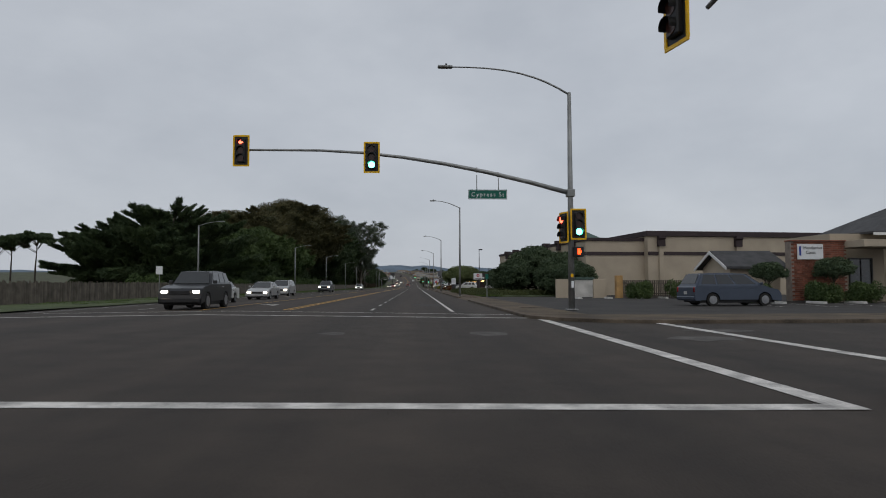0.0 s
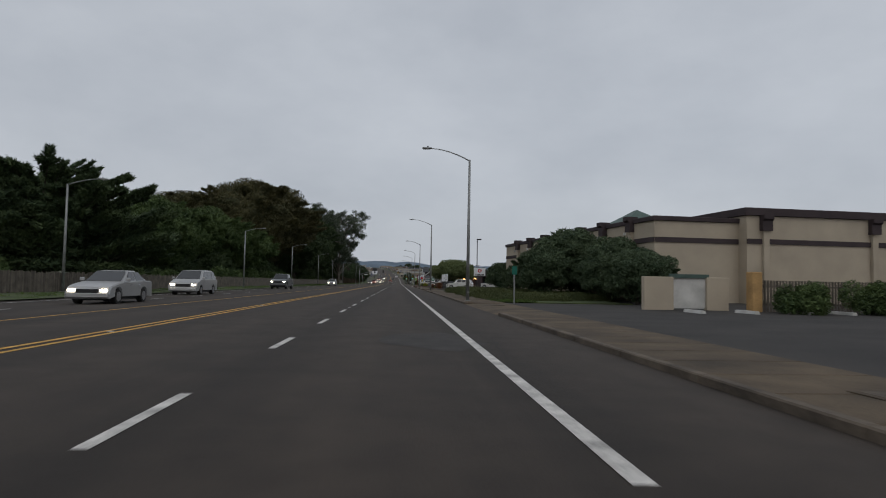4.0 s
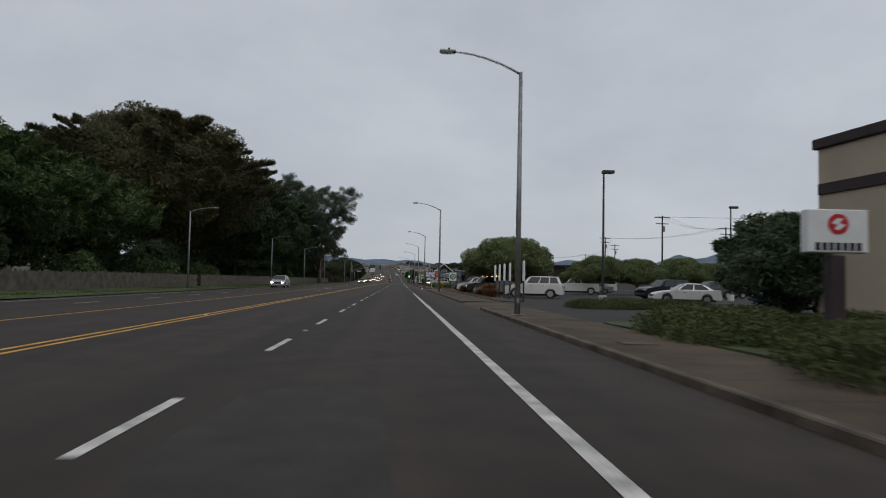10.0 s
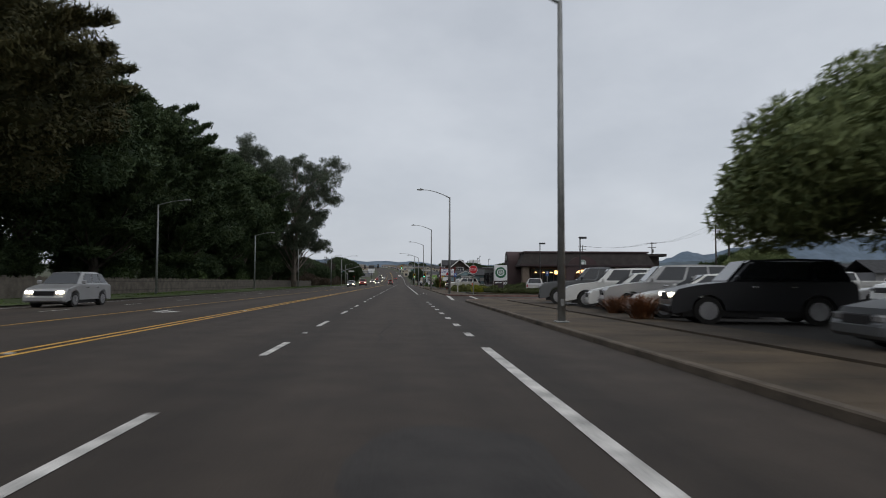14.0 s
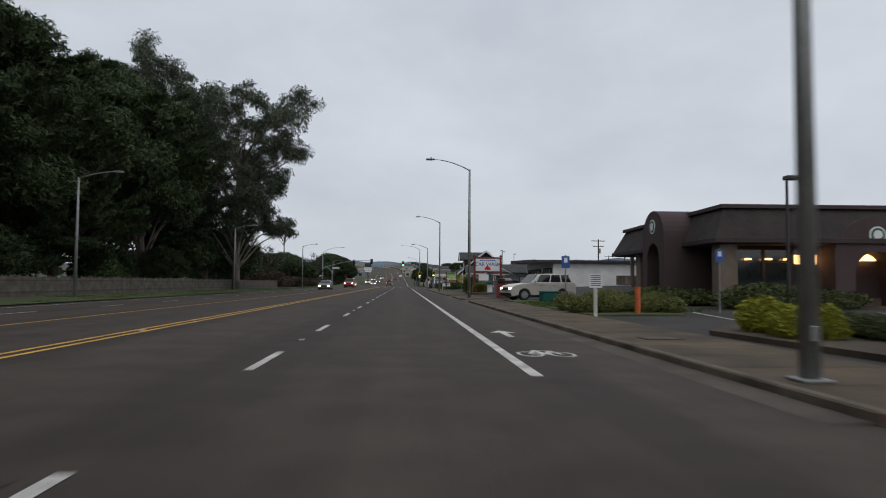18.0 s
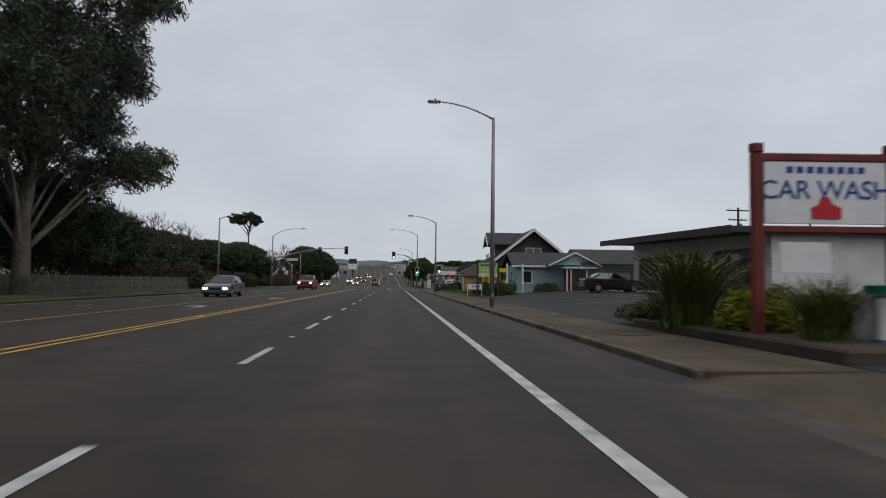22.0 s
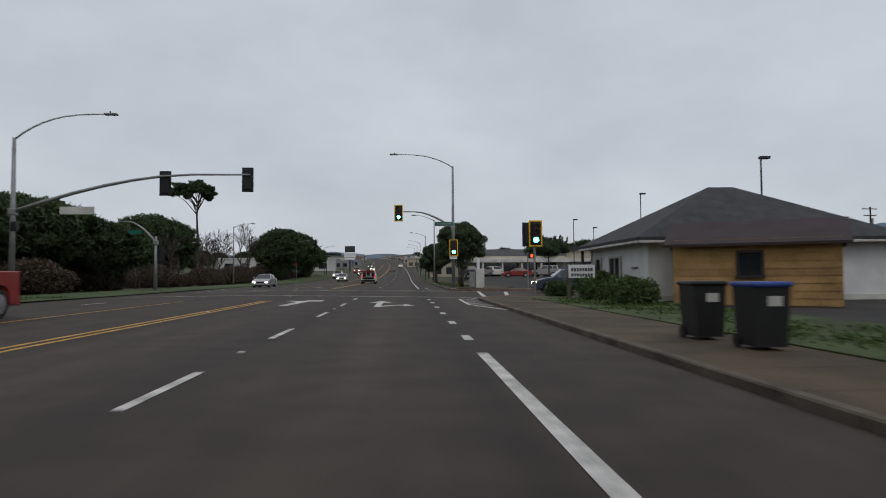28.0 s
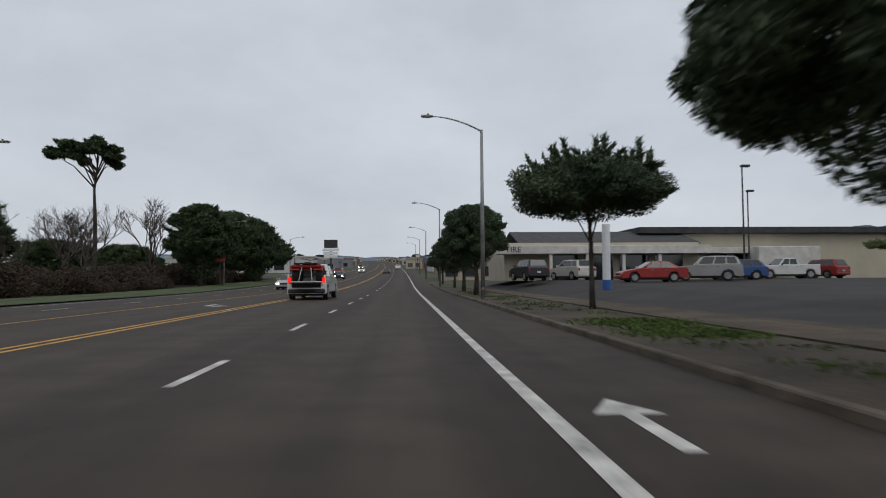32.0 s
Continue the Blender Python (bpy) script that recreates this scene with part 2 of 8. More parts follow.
GRASSLEAF = leafmat("grass_blades", (0.026, 0.050, 0.008), (0.075, 0.115, 0.02))
BARETWIG = mat("bare_twigs", (0.052, 0.040, 0.033), 0.9, var=0.4, scale=0.6, bump=0)
BRAMBLE = leafmat("brown_brambles", (0.026, 0.020, 0.013), (0.074, 0.052, 0.034))
# woods tinted blue: the haze of distance is put into the colour
HILL = mat("hazy_far_wooded_hill", (0.115, 0.155, 0.20), 1.0, var=0.25, scale=0.01, fine=0.05, bump=0)
GLASS = glassmat("dark_window_glass")
CARGLASS = glassmat("car_glass", (0.012, 0.014, 0.016), 0.05)
TYRE = mat("tyre_rubber", (0.018, 0.017, 0.016), 0.85, var=0.4, scale=6, bump=0.2)
RIM = mat("alloy_rim", (0.35, 0.35, 0.36), 0.35, 0.8, var=0.2, bump=0)
CHROME = mat("chrome", (0.6, 0.6, 0.6), 0.15, 1.0, var=0.05, bump=0)

# ---- mesh helpers ----
def ROADX(y):
    return 0.0 if y < 470 else -0.000055 * (y - 470) ** 2


def GZ(y):
    """Height of the street's ground: level, then climbing towards the town."""
    if y < 430:
        return 0.0
    s = min(y, 1500) - 430
    return 0.033 * s * s / (s + 90)


def CROWN(x):
    """Cross fall of the carriageway about its middle."""
    return max(0.10 - 0.013 * abs(x + 8.0), -0.047)


def thing(name, loc=(0, 0, 0), rz=0.0, label="", category="", group="", kind="", s=1.0):
    e = new(name)
    e.empty_display_size = 0.2
    e.location, e.rotation_euler, e.scale = loc, (0, 0, radians(rz)), (s, s, s)
    return tagged(e, label, category, group, kind)


def mesh_of(bm, name, material, smooth=False):
    me = bpy.data.meshes.new(name)
    bm.to_mesh(me)
    bm.free()
    for m in material if isinstance(material, (list, tuple)) else (material,):
        me.materials.append(m)
    if smooth:
        me.polygons.foreach_set("use_smooth", [True] * len(me.polygons))
    return me


def part(name, bm, material, parent, label="", smooth=False, loc=None, rot=None):
    ob = new(name, mesh_of(bm, name, material, smooth))
    ob.parent = parent
    if loc:
        ob.location = loc
    if rot:
        ob.rotation_euler = [radians(a) for a in rot]
    return tagged(ob, label)


def solid(name, bm, material, label="", category="", group="", kind="", smooth=False):
    return tagged(new(name, mesh_of(bm, name, material, smooth)), label, category, group, kind)


def share(name, me, parent, loc, rz=0.0, s=(1, 1, 1), rx=0.0, ry=0.0):
    """One more piece on a mesh that is shared."""
    ob = new(name, me)
    ob.parent = parent
    ob.location, ob.rotation_euler, ob.scale = loc, (radians(rx), radians(ry), radians(rz)), s
    return ob


def bx(bm, c, s, rz=0.0, bev=0.0, rx=0.0, ry=0.0):
    r = bmesh.ops.create_cube(bm, size=1.0)
    m = pose(*c, rx, ry, rz) @ Matrix.Diagonal((*s, 1))
    bmesh.ops.transform(bm, matrix=m, verts=r["verts"])
    if bev:
        es = list({e for v in r["verts"] for e in v.link_edges})
        bmesh.ops.bevel(bm, geom=es, offset=bev, segments=1, affect="EDGES", clamp_overlap=True)
    return bm


def B(c, s, rz=0.0, bev=0.0, rx=0.0, ry=0.0):
    return bx(bmesh.new(), c, s, rz, bev, rx, ry)


def tube(bm, pts, rad, n=8, cap=True):
    """A round bar through points; rad: one radius or one a point."""
    pts = [Vector(p) for p in pts]
    rad = rad if isinstance(rad, (list, tuple)) else [rad] * len(pts)
    rings = []
    for i, p in enumerate(pts):
        d = (pts[min(i + 1, len(pts) - 1)] - pts[max(i - 1, 0)]).normalized()
        u = d.cross(Vector((0, 0, 1)) if abs(d.z) < 0.9 else Vector((0, 1, 0))).normalized()
        v = d.cross(u)
        rings.append([bm.verts.new(p + rad[i] * (math.cos(a) * u + math.sin(a) * v)) for a in [2 * math.pi * k / n for k in range(n)]])
    for a, b in zip(rings, rings[1:]):
        for k in range(n):
            bm.faces.new((a[k], a[(k + 1) % n], b[(k + 1) % n], b[k]))
    if cap:
        bm.faces.new(rings[0][::-1])
        bm.faces.new(rings[-1])
    bmesh.ops.recalc_face_normals(bm, faces=bm.faces)
    return bm


def TU(pts, rad, n=8):
    return tube(bmesh.new(), pts, rad, n)


def prism(bm, poly, h0, h1, plane="xy"):
    """A flat outline pushed from h0 to h1 across its plane."""
    def at(p, h):
        return {"xy": (p[0], p[1], h), "xz": (p[0], h, p[1]), "yz": (h, p[0], p[1])}[plane]
    a = [bm.verts.new(at(p, h0)) for p in poly]
    b = [bm.verts.new(at(p, h1)) for p in poly]
    n = len(poly)
    bm.faces.new(a[::-1])
    bm.faces.new(b)
    for k in range(n):
        bm.faces.new((a[k], a[(k + 1) % n], b[(k + 1) % n], b[k]))
    bmesh.ops.recalc_face_normals(bm, faces=bm.faces)
    return bm


def PR(poly, h0, h1, plane="xy"):
    return prism(bmesh.new(), poly, h0, h1, plane)


def disc(bm, c, r, h, axis="y", n=16):
    pts = [(math.cos(2 * math.pi * k / n) * r, math.sin(2 * math.pi * k / n) * r) for k in range(n)]
    c = Vector(c)
    pl = {"y": "xz", "x": "yz", "z": "xy"}[axis]
    t = bmesh.new()
    prism(t, pts, -h / 2, h / 2, pl)
    bmesh.ops.translate(t, vec=c, verts=t.verts)
    me = bpy.data.meshes.new("tmp")
    t.to_mesh(me)
    t.free()
    bm.from_mesh(me)
    bpy.data.meshes.remove(me)
    return bm


def D(c, r, h, axis="y", n=16):
    return disc(bmesh.new(), c, r, h, axis, n)


def words(text, size, material, parent, loc, rot, name="lettering", spread=1.0, align="CENTER"):
    c = bpy.data.curves.new(name, "FONT")
    c.body, c.size, c.extrude, c.align_x, c.align_y, c.space_character = text, size, 0.006, align, "CENTER", spread
    t = bpy.data.objects.new(name, c)
    scene.collection.objects.link(t)
    bpy.context.view_layer.update()
    me = bpy.data.meshes.new_from_object(t.evaluated_get(bpy.context.evaluated_depsgraph_get()))
    bpy.data.objects.remove(t)
    me.materials.clear()
    me.materials.append(material)
    ob = new(name, me)
    ob.parent = parent
    ob.location, ob.rotation_euler = loc, [radians(a) for a in rot]
    return ob


def strip(x0, x1, y0, y1, z=None, step=8.0, n=1):
    """Ground ribbon that follows the street's rise and bend."""
    bm = bmesh.new()
    k = max(1, int(math.ceil((y1 - y0) / step)))
    rows = []
    for i in range(k + 1):
        y = y0 + (y1 - y0) * i / k
        rows.append([bm.verts.new((ROADX(y) + x0 + (x1 - x0) * j / n, y, GZ(y) + (z if z is not None else CROWN(x0 + (x1 - x0) * j / n)))) for j in range(n + 1)])
    for a, b in zip(rows, rows[1:]):
        for j in range(n):
            bm.faces.new((a[j], a[j + 1], b[j + 1], b[j]))
    return bm


def mark(pts, thick=0.006):
    """A painted patch lying on the carriageway; pts in the plan, anticlockwise."""
    bm = bmesh.new()
    vs = [bm.verts.new((x + ROADX(y), y, GZ(y) + CROWN(x) + thick)) for x, y in pts]
    bm.faces.new(vs)
    return bm


rng = np.random.default_rng(7)


def leaves(name, centres, radii, count, size, material, seed=0, flat=1.0, droop=0.0, aspect=2.2, shell=0.55):
    """Very many small leaf sprays in and on round clumps, as one mesh."""
    r = np.random.default_rng(seed)
    centres, radii = np.asarray(centres, float), np.asarray(radii, float)
    if radii.ndim == 1:
        radii = np.repeat(radii[:, None], 3, 1)
    w = radii.prod(1) ** (2 / 3)
    pick = r.choice(len(centres), count, p=w / w.sum())
    d = r.normal(size=(count, 3))
    d /= np.linalg.norm(d, axis=1)[:, None]
    rad = shell + (1.08 - shell) * r.random(count) ** 0.7
    p = centres[pick] + d * rad[:, None] * radii[pick]
    up = r.normal(size=(count, 3)) * (1, 1, flat) + d * 0.8 - np.array([0, 0, droop])
    up /= np.linalg.norm(up, axis=1)[:, None]
    side = np.cross(up, r.normal(size=(count, 3)))
    side /= np.linalg.norm(side, axis=1)[:, None] + 1e-9
    s = size * (0.6 + 0.8 * r.random(count))[:, None]
    up, side = up * s * aspect * 0.5, side * s * 0.5
    v = np.stack([p - up * 0.8 + side * 0.7, p + up * 1.2, p - up * 0.8 - side * 0.7], 1).reshape(-1, 3)
    me = bpy.data.meshes.new(name)
    me.vertices.add(len(v))
    me.vertices.foreach_set("co", v.ravel())
    me.loops.add(count * 3)
    me.loops.foreach_set("vertex_index", np.arange(count * 3))
    me.polygons.add(count)
    me.polygons.foreach_set("loop_start", np.arange(count) * 3)
    me.polygons.foreach_set("loop_total", np.full(count, 3))
    me.update(calc_edges=True)
    me.materials.append(material)
    return me


def sprays(name, limbs, density, size, material, seed=0, lift=0.3, aspect=3.2, barbs=9):
    """Feathered branch ends: along each limb (start, end, width) side shoots of small pointed leaf sprays with gaps between them."""
    r = np.random.default_rng(seed)
    P, U = [], []
    for st, en, w in limbs:
        st, en = np.asarray(st, float), np.asarray(en, float)
        d = en - st
        ln = np.linalg.norm(d) + 1e-6
        dn = d / ln
        sd = np.cross(dn, (0, 0, 1.0))
        sd /= np.linalg.norm(sd) + 1e-6
        n = max(24, int(density * ln * w))
        j = r.integers(0, barbs, n)
        s0 = 0.22 + 0.83 * (j + 0.5) / barbs
        sg = np.where(r.random(n) < 0.5, -1.0, 1.0)
        reach = w * np.clip(1.12 - s0, 0.05, 1) ** 0.6
        q = r.random(n) ** 0.8
        bd = sd[None] * sg[:, None] * 0.75 + dn[None] * 0.65
        p = st + d * s0[:, None] + bd * (q * reach)[:, None]
        p[:, 2] += lift * q * reach - 0.10 * w * (s0 < 0.5)
        p += r.normal(size=(n, 3)) * np.array([0.07, 0.07, 0.05]) * w
        P.append(p)
        U.append(bd + np.array([0, 0, 0.35]) + r.normal(size=(n, 3)) * 0.45)
    p, up = np.concatenate(P), np.concatenate(U)
    count = len(p)
    up /= np.linalg.norm(up, axis=1)[:, None]
    side = np.cross(up, r.normal(size=(count, 3)))
    side /= np.linalg.norm(side, axis=1)[:, None] + 1e-9
    sz = size * (0.6 + 0.8 * r.random(count))[:, None]
    up, side = up * sz * aspect * 0.5, side * sz * 0.5
    v = np.stack([p - up * 0.8 + side * 0.7, p + up * 1.2, p - up * 0.8 - side * 0.7], 1).reshape(-1, 3)
    me = bpy.data.meshes.new(name)
    me.vertices.add(len(v))
    me.vertices.foreach_set("co", v.ravel())
    me.loops.add(count * 3)
    me.loops.foreach_set("vertex_index", np.arange(count * 3))
    me.polygons.add(count)
    me.polygons.foreach_set("loop_start", np.arange(count) * 3)
    me.polygons.foreach_set("loop_total", np.full(count, 3))
    me.update(calc_edges=True)
    me.materials.append(material)
    return me


def hull(name, centres, radii, material, seed=0, sub=2, rough=0.25):
    """The dark inside of a crown: lumpy cores that stop the light."""
    bm = bmesh.new()
    r = random.Random(seed)
    for c, q in zip(centres, radii):
        q = (q, q, q) if isinstance(q, (int, float)) else q
        o = bmesh.ops.create_icosphere(bm, subdivisions=sub, radius=1.0)
        for v in o["verts"]:
            k = 0.80 * (1 + rough * noise.noise(v.co * 2.3 + Vector((r.random() * 0.1, seed, c[0]))))
            v.co = Vector((v.co.x * q[0] * k + c[0], v.co.y * q[1] * k + c[1], v.co.z * q[2] * k + c[2]))
    return mesh_of(bm, name, material, True)

# ---- ground, road, pavements ----
Y0, Y1 = -40.0, 1400.0
XR, XD, XY, XY2, XD2, XL = 1.40, -2.26, -5.95, -9.75, -13.4, -17.0
KX = 3.78
WALK = 0.055

g = bmesh.new()
_ys = [-300, -120, -40, 0, 40, 100, 160, 220, 280, 340, 400, 430, 460, 500, 540, 600, 660, 740, 820, 920, 1040, 1180, 1340, 1500, 2600, 4600]
_xs = [-3000, -900, -400, -200, -90, -40, -18.8, 3.6, 30, 80, 200, 400, 900, 3000]
_rows = [[g.verts.new((x + ROADX(min(y, 1500)), y, GZ(y) - 0.18)) for x in _xs] for y in _ys]
for a, b in zip(_rows, _rows[1:]):
    for j in range(len(_xs) - 1):
        g.faces.new((a[j], a[j + 1], b[j + 1], b[j]))
solid("ground", g, FIELD, "rough grassy earth stretching to the hills", "ground", kind="structure")
road = solid("road", strip(XL - 1.2, KX, Y0, Y1, None, 10, 10), ASPHALT, "worn dark asphalt four-lane street with a turn lane", "road", kind="structure")
for k, (ya, yb) in enumerate(((4.2, 26.0), (186.0, 207.0), (357.0, 381.5))):
    bm = bmesh.new()
    bx(bm, (33.7, (ya + yb) / 2, -0.17), (60.0, yb - ya, 0.24))
    solid("side_road", bm, ASPHALT, "dark asphalt side street joining the main street", "road", kind="structure")
bm = bmesh.new()
for ya, yb in ((26.0, 186.0), (207.0, 357.0), (-40.0, 4.2)):
    bx(bm, (36.0, (ya + yb) / 2, -0.13), (60.0, yb - ya, 0.30))
solid("parking_lot", bm, LOT, "dark worn asphalt of the lots beside the street", "parking lot", kind="structure")
bm = strip(-25.6, XL - 1.2, Y0, 520, 0.03, 8, 4)
for v in bm.verts:
    v.co.z += 0.04 * noise.noise(v.co * 0.25)
solid("verge", bm, GRASS, "mown green grass verge beside the road", "grass", kind="structure")


def slope(name, x0, x1, y0, y1, fz, m, label, nx=16, ny=16):
    """A lot whose surface follows fz(x, y)."""
    bm = bmesh.new()
    rows = [[bm.verts.new((x0 + (x1 - x0) * i / nx, y0 + (y1 - y0) * j / ny, fz(x0 + (x1 - x0) * i / nx, y0 + (y1 - y0) * j / ny))) for i in range(nx + 1)] for j in range(ny + 1)]
    for a, b in zip(rows, rows[1:]):
        for i in range(nx):
            bm.faces.new((a[i], a[i + 1], b[i + 1], b[i]))
    return solid(name, bm, m, label, "parking lot", kind="structure")


def ramp(v, *pts):
    for (a, za), (b, zb) in zip(pts, pts[1:]):
        if v <= b:
            return za + (zb - za) * max(0.0, (v - a) / (b - a))
    return pts[-1][1]


def LZ(y):
    return 0.02 + ramp(y, (388, 0.0), (433, 0.88))


def FZ(x, y):
    return 0.026 + ramp(x, (7, 0.0), (15, 0.58), (22, 0.74), (40, 1.35), (70, 1.5)) * ramp(y, (249, 0.0), (262, 1.0), (316, 1.0), (327, 0.0))


slope("parking_lot", 9.0, 66.0, 381.5, 480.0, lambda x, y: LZ(y) * ramp(x, (9.0, 0.02), (13.5, 1.0)), LOT, "dark worn asphalt lot climbing gently to the shops", 38, 40)
slope("forecourt", 6.5, 66.0, 248.0, 327.5, FZ, LOT, "dark asphalt forecourt rising away from the street", 40, 32)

# kerbs with real height, pavement slabs with open joints
def kerb(ya, yb, m=KERB, x=KX):
    bm = bmesh.new()
    y = ya
    while y < yb - 0.05:
        q = min(y + 3.0, yb)
        bx(bm, (x + 0.09, (y + q) / 2, GZ(y) - 0.045), (0.17, q - y - 0.012, 0.23), bev=0.02)
        y = q
    return solid("kerb", bm, m, "cast concrete kerb along the pavement", "kerb", kind="structure")


RUNS = [(-30, 5.2), (25.5, 51.5), (64.5, 123.5), (133.0, 187.0), (206.5, 241.5), (247.5, 255.8), (262.5, 358.5), (380.5, 470.0)]
for a, b in RUNS:
    kerb(a, b)
for a, b in ((51.5, 64.5), (123.5, 133.0), (241.5, 247.5), (255.8, 262.5)):      # driveway aprons, kerb let down
    bm = PR([(KX, -0.07), (KX + 0.5, 0.0), (6.3, 0.04), (6.3, -0.2), (KX, -0.2)], a, b, "xz")
    solid("driveway_apron", bm, CONC, "sloped concrete driveway apron", "driveway", kind="structure")

for a, b in ((206.5, 241.5), (247.5, 262.0)):
    bm = strip(KX - 0.46, KX - 0.004, a, b, None, 6, 2)
    for v in bm.verts:
        v.co.z += 0.005 + 0.012 * (v.co.x - KX + 0.46) / 0.46
    solid("gutter", bm, GUTTER, "dusty concrete gutter along the kerb", "gutter", kind="structure")
slab_me = mesh_of(B((0, 0, 0), (2.30, 1.50, 0.12), bev=0.012), "slab", CONC)
SLABS = thing("pavement", (0, 0, 0), 0, "tan concrete pavement of jointed slabs", "pavement", kind="structure")
rest = bmesh.new()
for a, b in RUNS:
    n = int((b - a) / 1.524)
    for i in range(n):
        y = a + 0.762 + i * 1.524
        if a > 380:
            bx(rest, (8.0, y, WALK - 0.04), (1.9, 1.506, 0.12))
        elif 25 < y < 70 or 205 < y < 300:
            share("slab", slab_me, SLABS, (KX + 0.19 + 1.15, y, WALK - 0.06), s=(1, 1, 1))
        elif y > -5:
            bx(rest, (KX + 0.19 + 1.15, y, WALK - 0.06), (2.30, 1.506, 0.12))
    e0 = a + n * 1.524
    if b - e0 > 0.05 and a < 380:
        bx(rest, (KX + 0.19 + 1.15, (e0 + b) / 2, WALK - 0.06), (2.30, b - e0 - 0.01, 0.12))
part("slab_rest", rest, CONC, SLABS)["kind"] = "stuff"


def corner(y, sgn):
    """Rounded pavement corner with a red-painted kerb."""
    pts, out = [], []
    r = 4.2
    for k in range(11):
        a = math.pi / 2 * k / 10
        out.append((KX + 0.1 + r - r * math.cos(a), y + sgn * (r * math.sin(a))))
    poly = out + [(18.0, y + sgn * r), (18.0, y - sgn * 0.2), (KX + 0.1, y - sgn * 0.2)]
    if sgn < 0:
        poly = poly[::-1]
    solid("pavement_corner", PR(poly, -0.1, WALK - 0.004), CONC, "concrete street corner with a worn red kerb", "pavement", kind="structure")
    bm = bmesh.new()
    for p, q in zip(out, out[1:]):
        d = Vector((q[0] - p[0], q[1] - p[1], 0))
        bx(bm, ((p[0] + q[0]) / 2, (p[1] + q[1]) / 2, -0.035), (d.length + 0.01, 0.16, 0.215), math.degrees(math.atan2(d.y, d.x)), 0.015)
    bx(bm, (KX + r + 6, y + sgn * r, -0.035), (12, 0.16, 0.215), 0, 0.015)
    solid("corner_kerb", bm, REDKERB if y > 100 else KERB, "curved kerb at the street corner, worn paint", "kerb", kind="structure")


corner(5.2, 1)
corner(25.5, -1)
corner(187.0, 1)
corner(206.5, -1)
corner(358.0, 1)
corner(380.8, -1)


# ---- road markings ----
def marks(name, bms, m, label):
    e = thing(name, (0, 0, 0), 0, label, "road marking", kind="structure")
    for nm, bm in bms:
        part(nm, bm, m, e)
    return e


def line(x0, y0, x1, y1, w):
    d = Vector((x1 - x0, y1 - y0, 0)).normalized()
    n = Vector((-d.y, d.x, 0)) * w / 2
    k = max(1, int(math.hypot(x1 - x0, y1 - y0) / (1.5 if abs(x1 - x0) > 1 else 12)))
    bm = bmesh.new()
    prev = None
    for i in range(k + 1):
        x, y = x0 + (x1 - x0) * i / k, y0 + (y1 - y0) * i / k
        q = [bm.verts.new((x + s * n.x + ROADX(y), y + s * n.y, GZ(y) + CROWN(x + s * n.x) + 0.006)) for s in (-1, 1)]
        if prev:
            f = bm.faces.new((prev[0], q[0], q[1], prev[1]))
            if f.normal.z < 0:
                f.normal_flip()
        prev = q
    bmesh.ops.recalc_face_normals(bm, faces=bm.faces)
    return bm


def dashes(x, ya, yb, first, period=7.32, ln=2.2, w=0.12):
    out = []
    k = math.ceil((ya - first) / period)
    while first + k * period < yb:
        y = first + k * period
        out.append(("dash", line(x, y, x, y + ln, w)))
        k += 1
    return out


XA = (7.45, 22.0, 25.4, 29.0)
marks("lane_dashes", dashes(XD, 30.5, 192, 50.8, 6.65) + dashes(XD, 195, 273, 196.1, 6.72) + dashes(XD, 273, 299, 280.5, 6.72) + dashes(XD, 299, 361, 319.6, 6.42) + dashes(XD, 387.5, 640, 389.6), PAINT, "white broken lane line, worn")
marks("far_lane_dashes", dashes(XD2, 30.5, 355, 62.0) + dashes(XD2, 383, 640, 386), PAINT, "white broken lane line of the other way")
marks("edge_line", [("stripe", line(XR, a, XR, b, 0.17)) for a, b in ((30.2, 158.8), (209.3, 336.6), (383.0, 900))]
      + [("dash", line(XR, y, XR, y + 0.95, 0.17)) for y in (161.3, 164.6, 168.0, 171.4, 174.8, 178.2, 181.6, 185.0, 338.6, 342.6, 346.6, 350.6, 354.6, 358.6)], PAINT, "white edge line of the bike lane, cracked in places")
marks("far_edge_line", [("stripe", line(XL, a, XL, b, 0.12)) for a, b in ((30, 355), (384, 900))], PAINT, "thin white edge line on the far side")
yel = []
for xx in (XY - 0.16, XY + 0.12):
    yel += [("stripe", line(xx, a, xx, b, 0.11)) for a, b in ((30.2, 356.5), (383.0, 900))]
yel += [("stripe", line(XY2, a, XY2, b, 0.11)) for a, b in ((30.2, 356.5), (383.0, 900))]
marks("yellow_centre_lines", yel, YPAINT, "double yellow lines along the turn lane")
marks("crosswalk", [("stripe", line(XL + 1, 7.45, 4.1, 7.45, 0.30)), ("stripe", line(XL + 1, 25.6, 4.25, 24.9, 0.28)), ("stripe", line(XL + 1, 29.4, 3.75, 27.8, 0.18)),
                    ("stripe", line(3.95, 7.3, 4.2, 25.0, 0.30)), ("stripe", line(7.3, 10.5, 7.4, 22.3, 0.30))], PAINT, "white crosswalk lines round the junction")
marks("crosswalk", [("stripe", line(4.0, 206.0, 3.35, 191.0, 0.24)), ("stripe", line(5.8, 204.0, 5.25, 191.5, 0.24))], PAINT, "white crosswalk lines over the side street")
marks("crosswalk", [("stripe", line(XL + 1, 366.4, 4.5, 361.9, 0.25)), ("stripe", line(XL + 1, 377.9, 5.6, 375.6, 0.25)), ("stripe", line(XL + 1, 380.8, 3.4, 377.9, 0.16)),
                    ("stripe", line(4.55, 361.4, 5.6, 374.6, 0.25)), ("stripe", line(5.9, 362.5, 7.45, 373.4, 0.25))], PAINT, "white crosswalk lines round the junction")
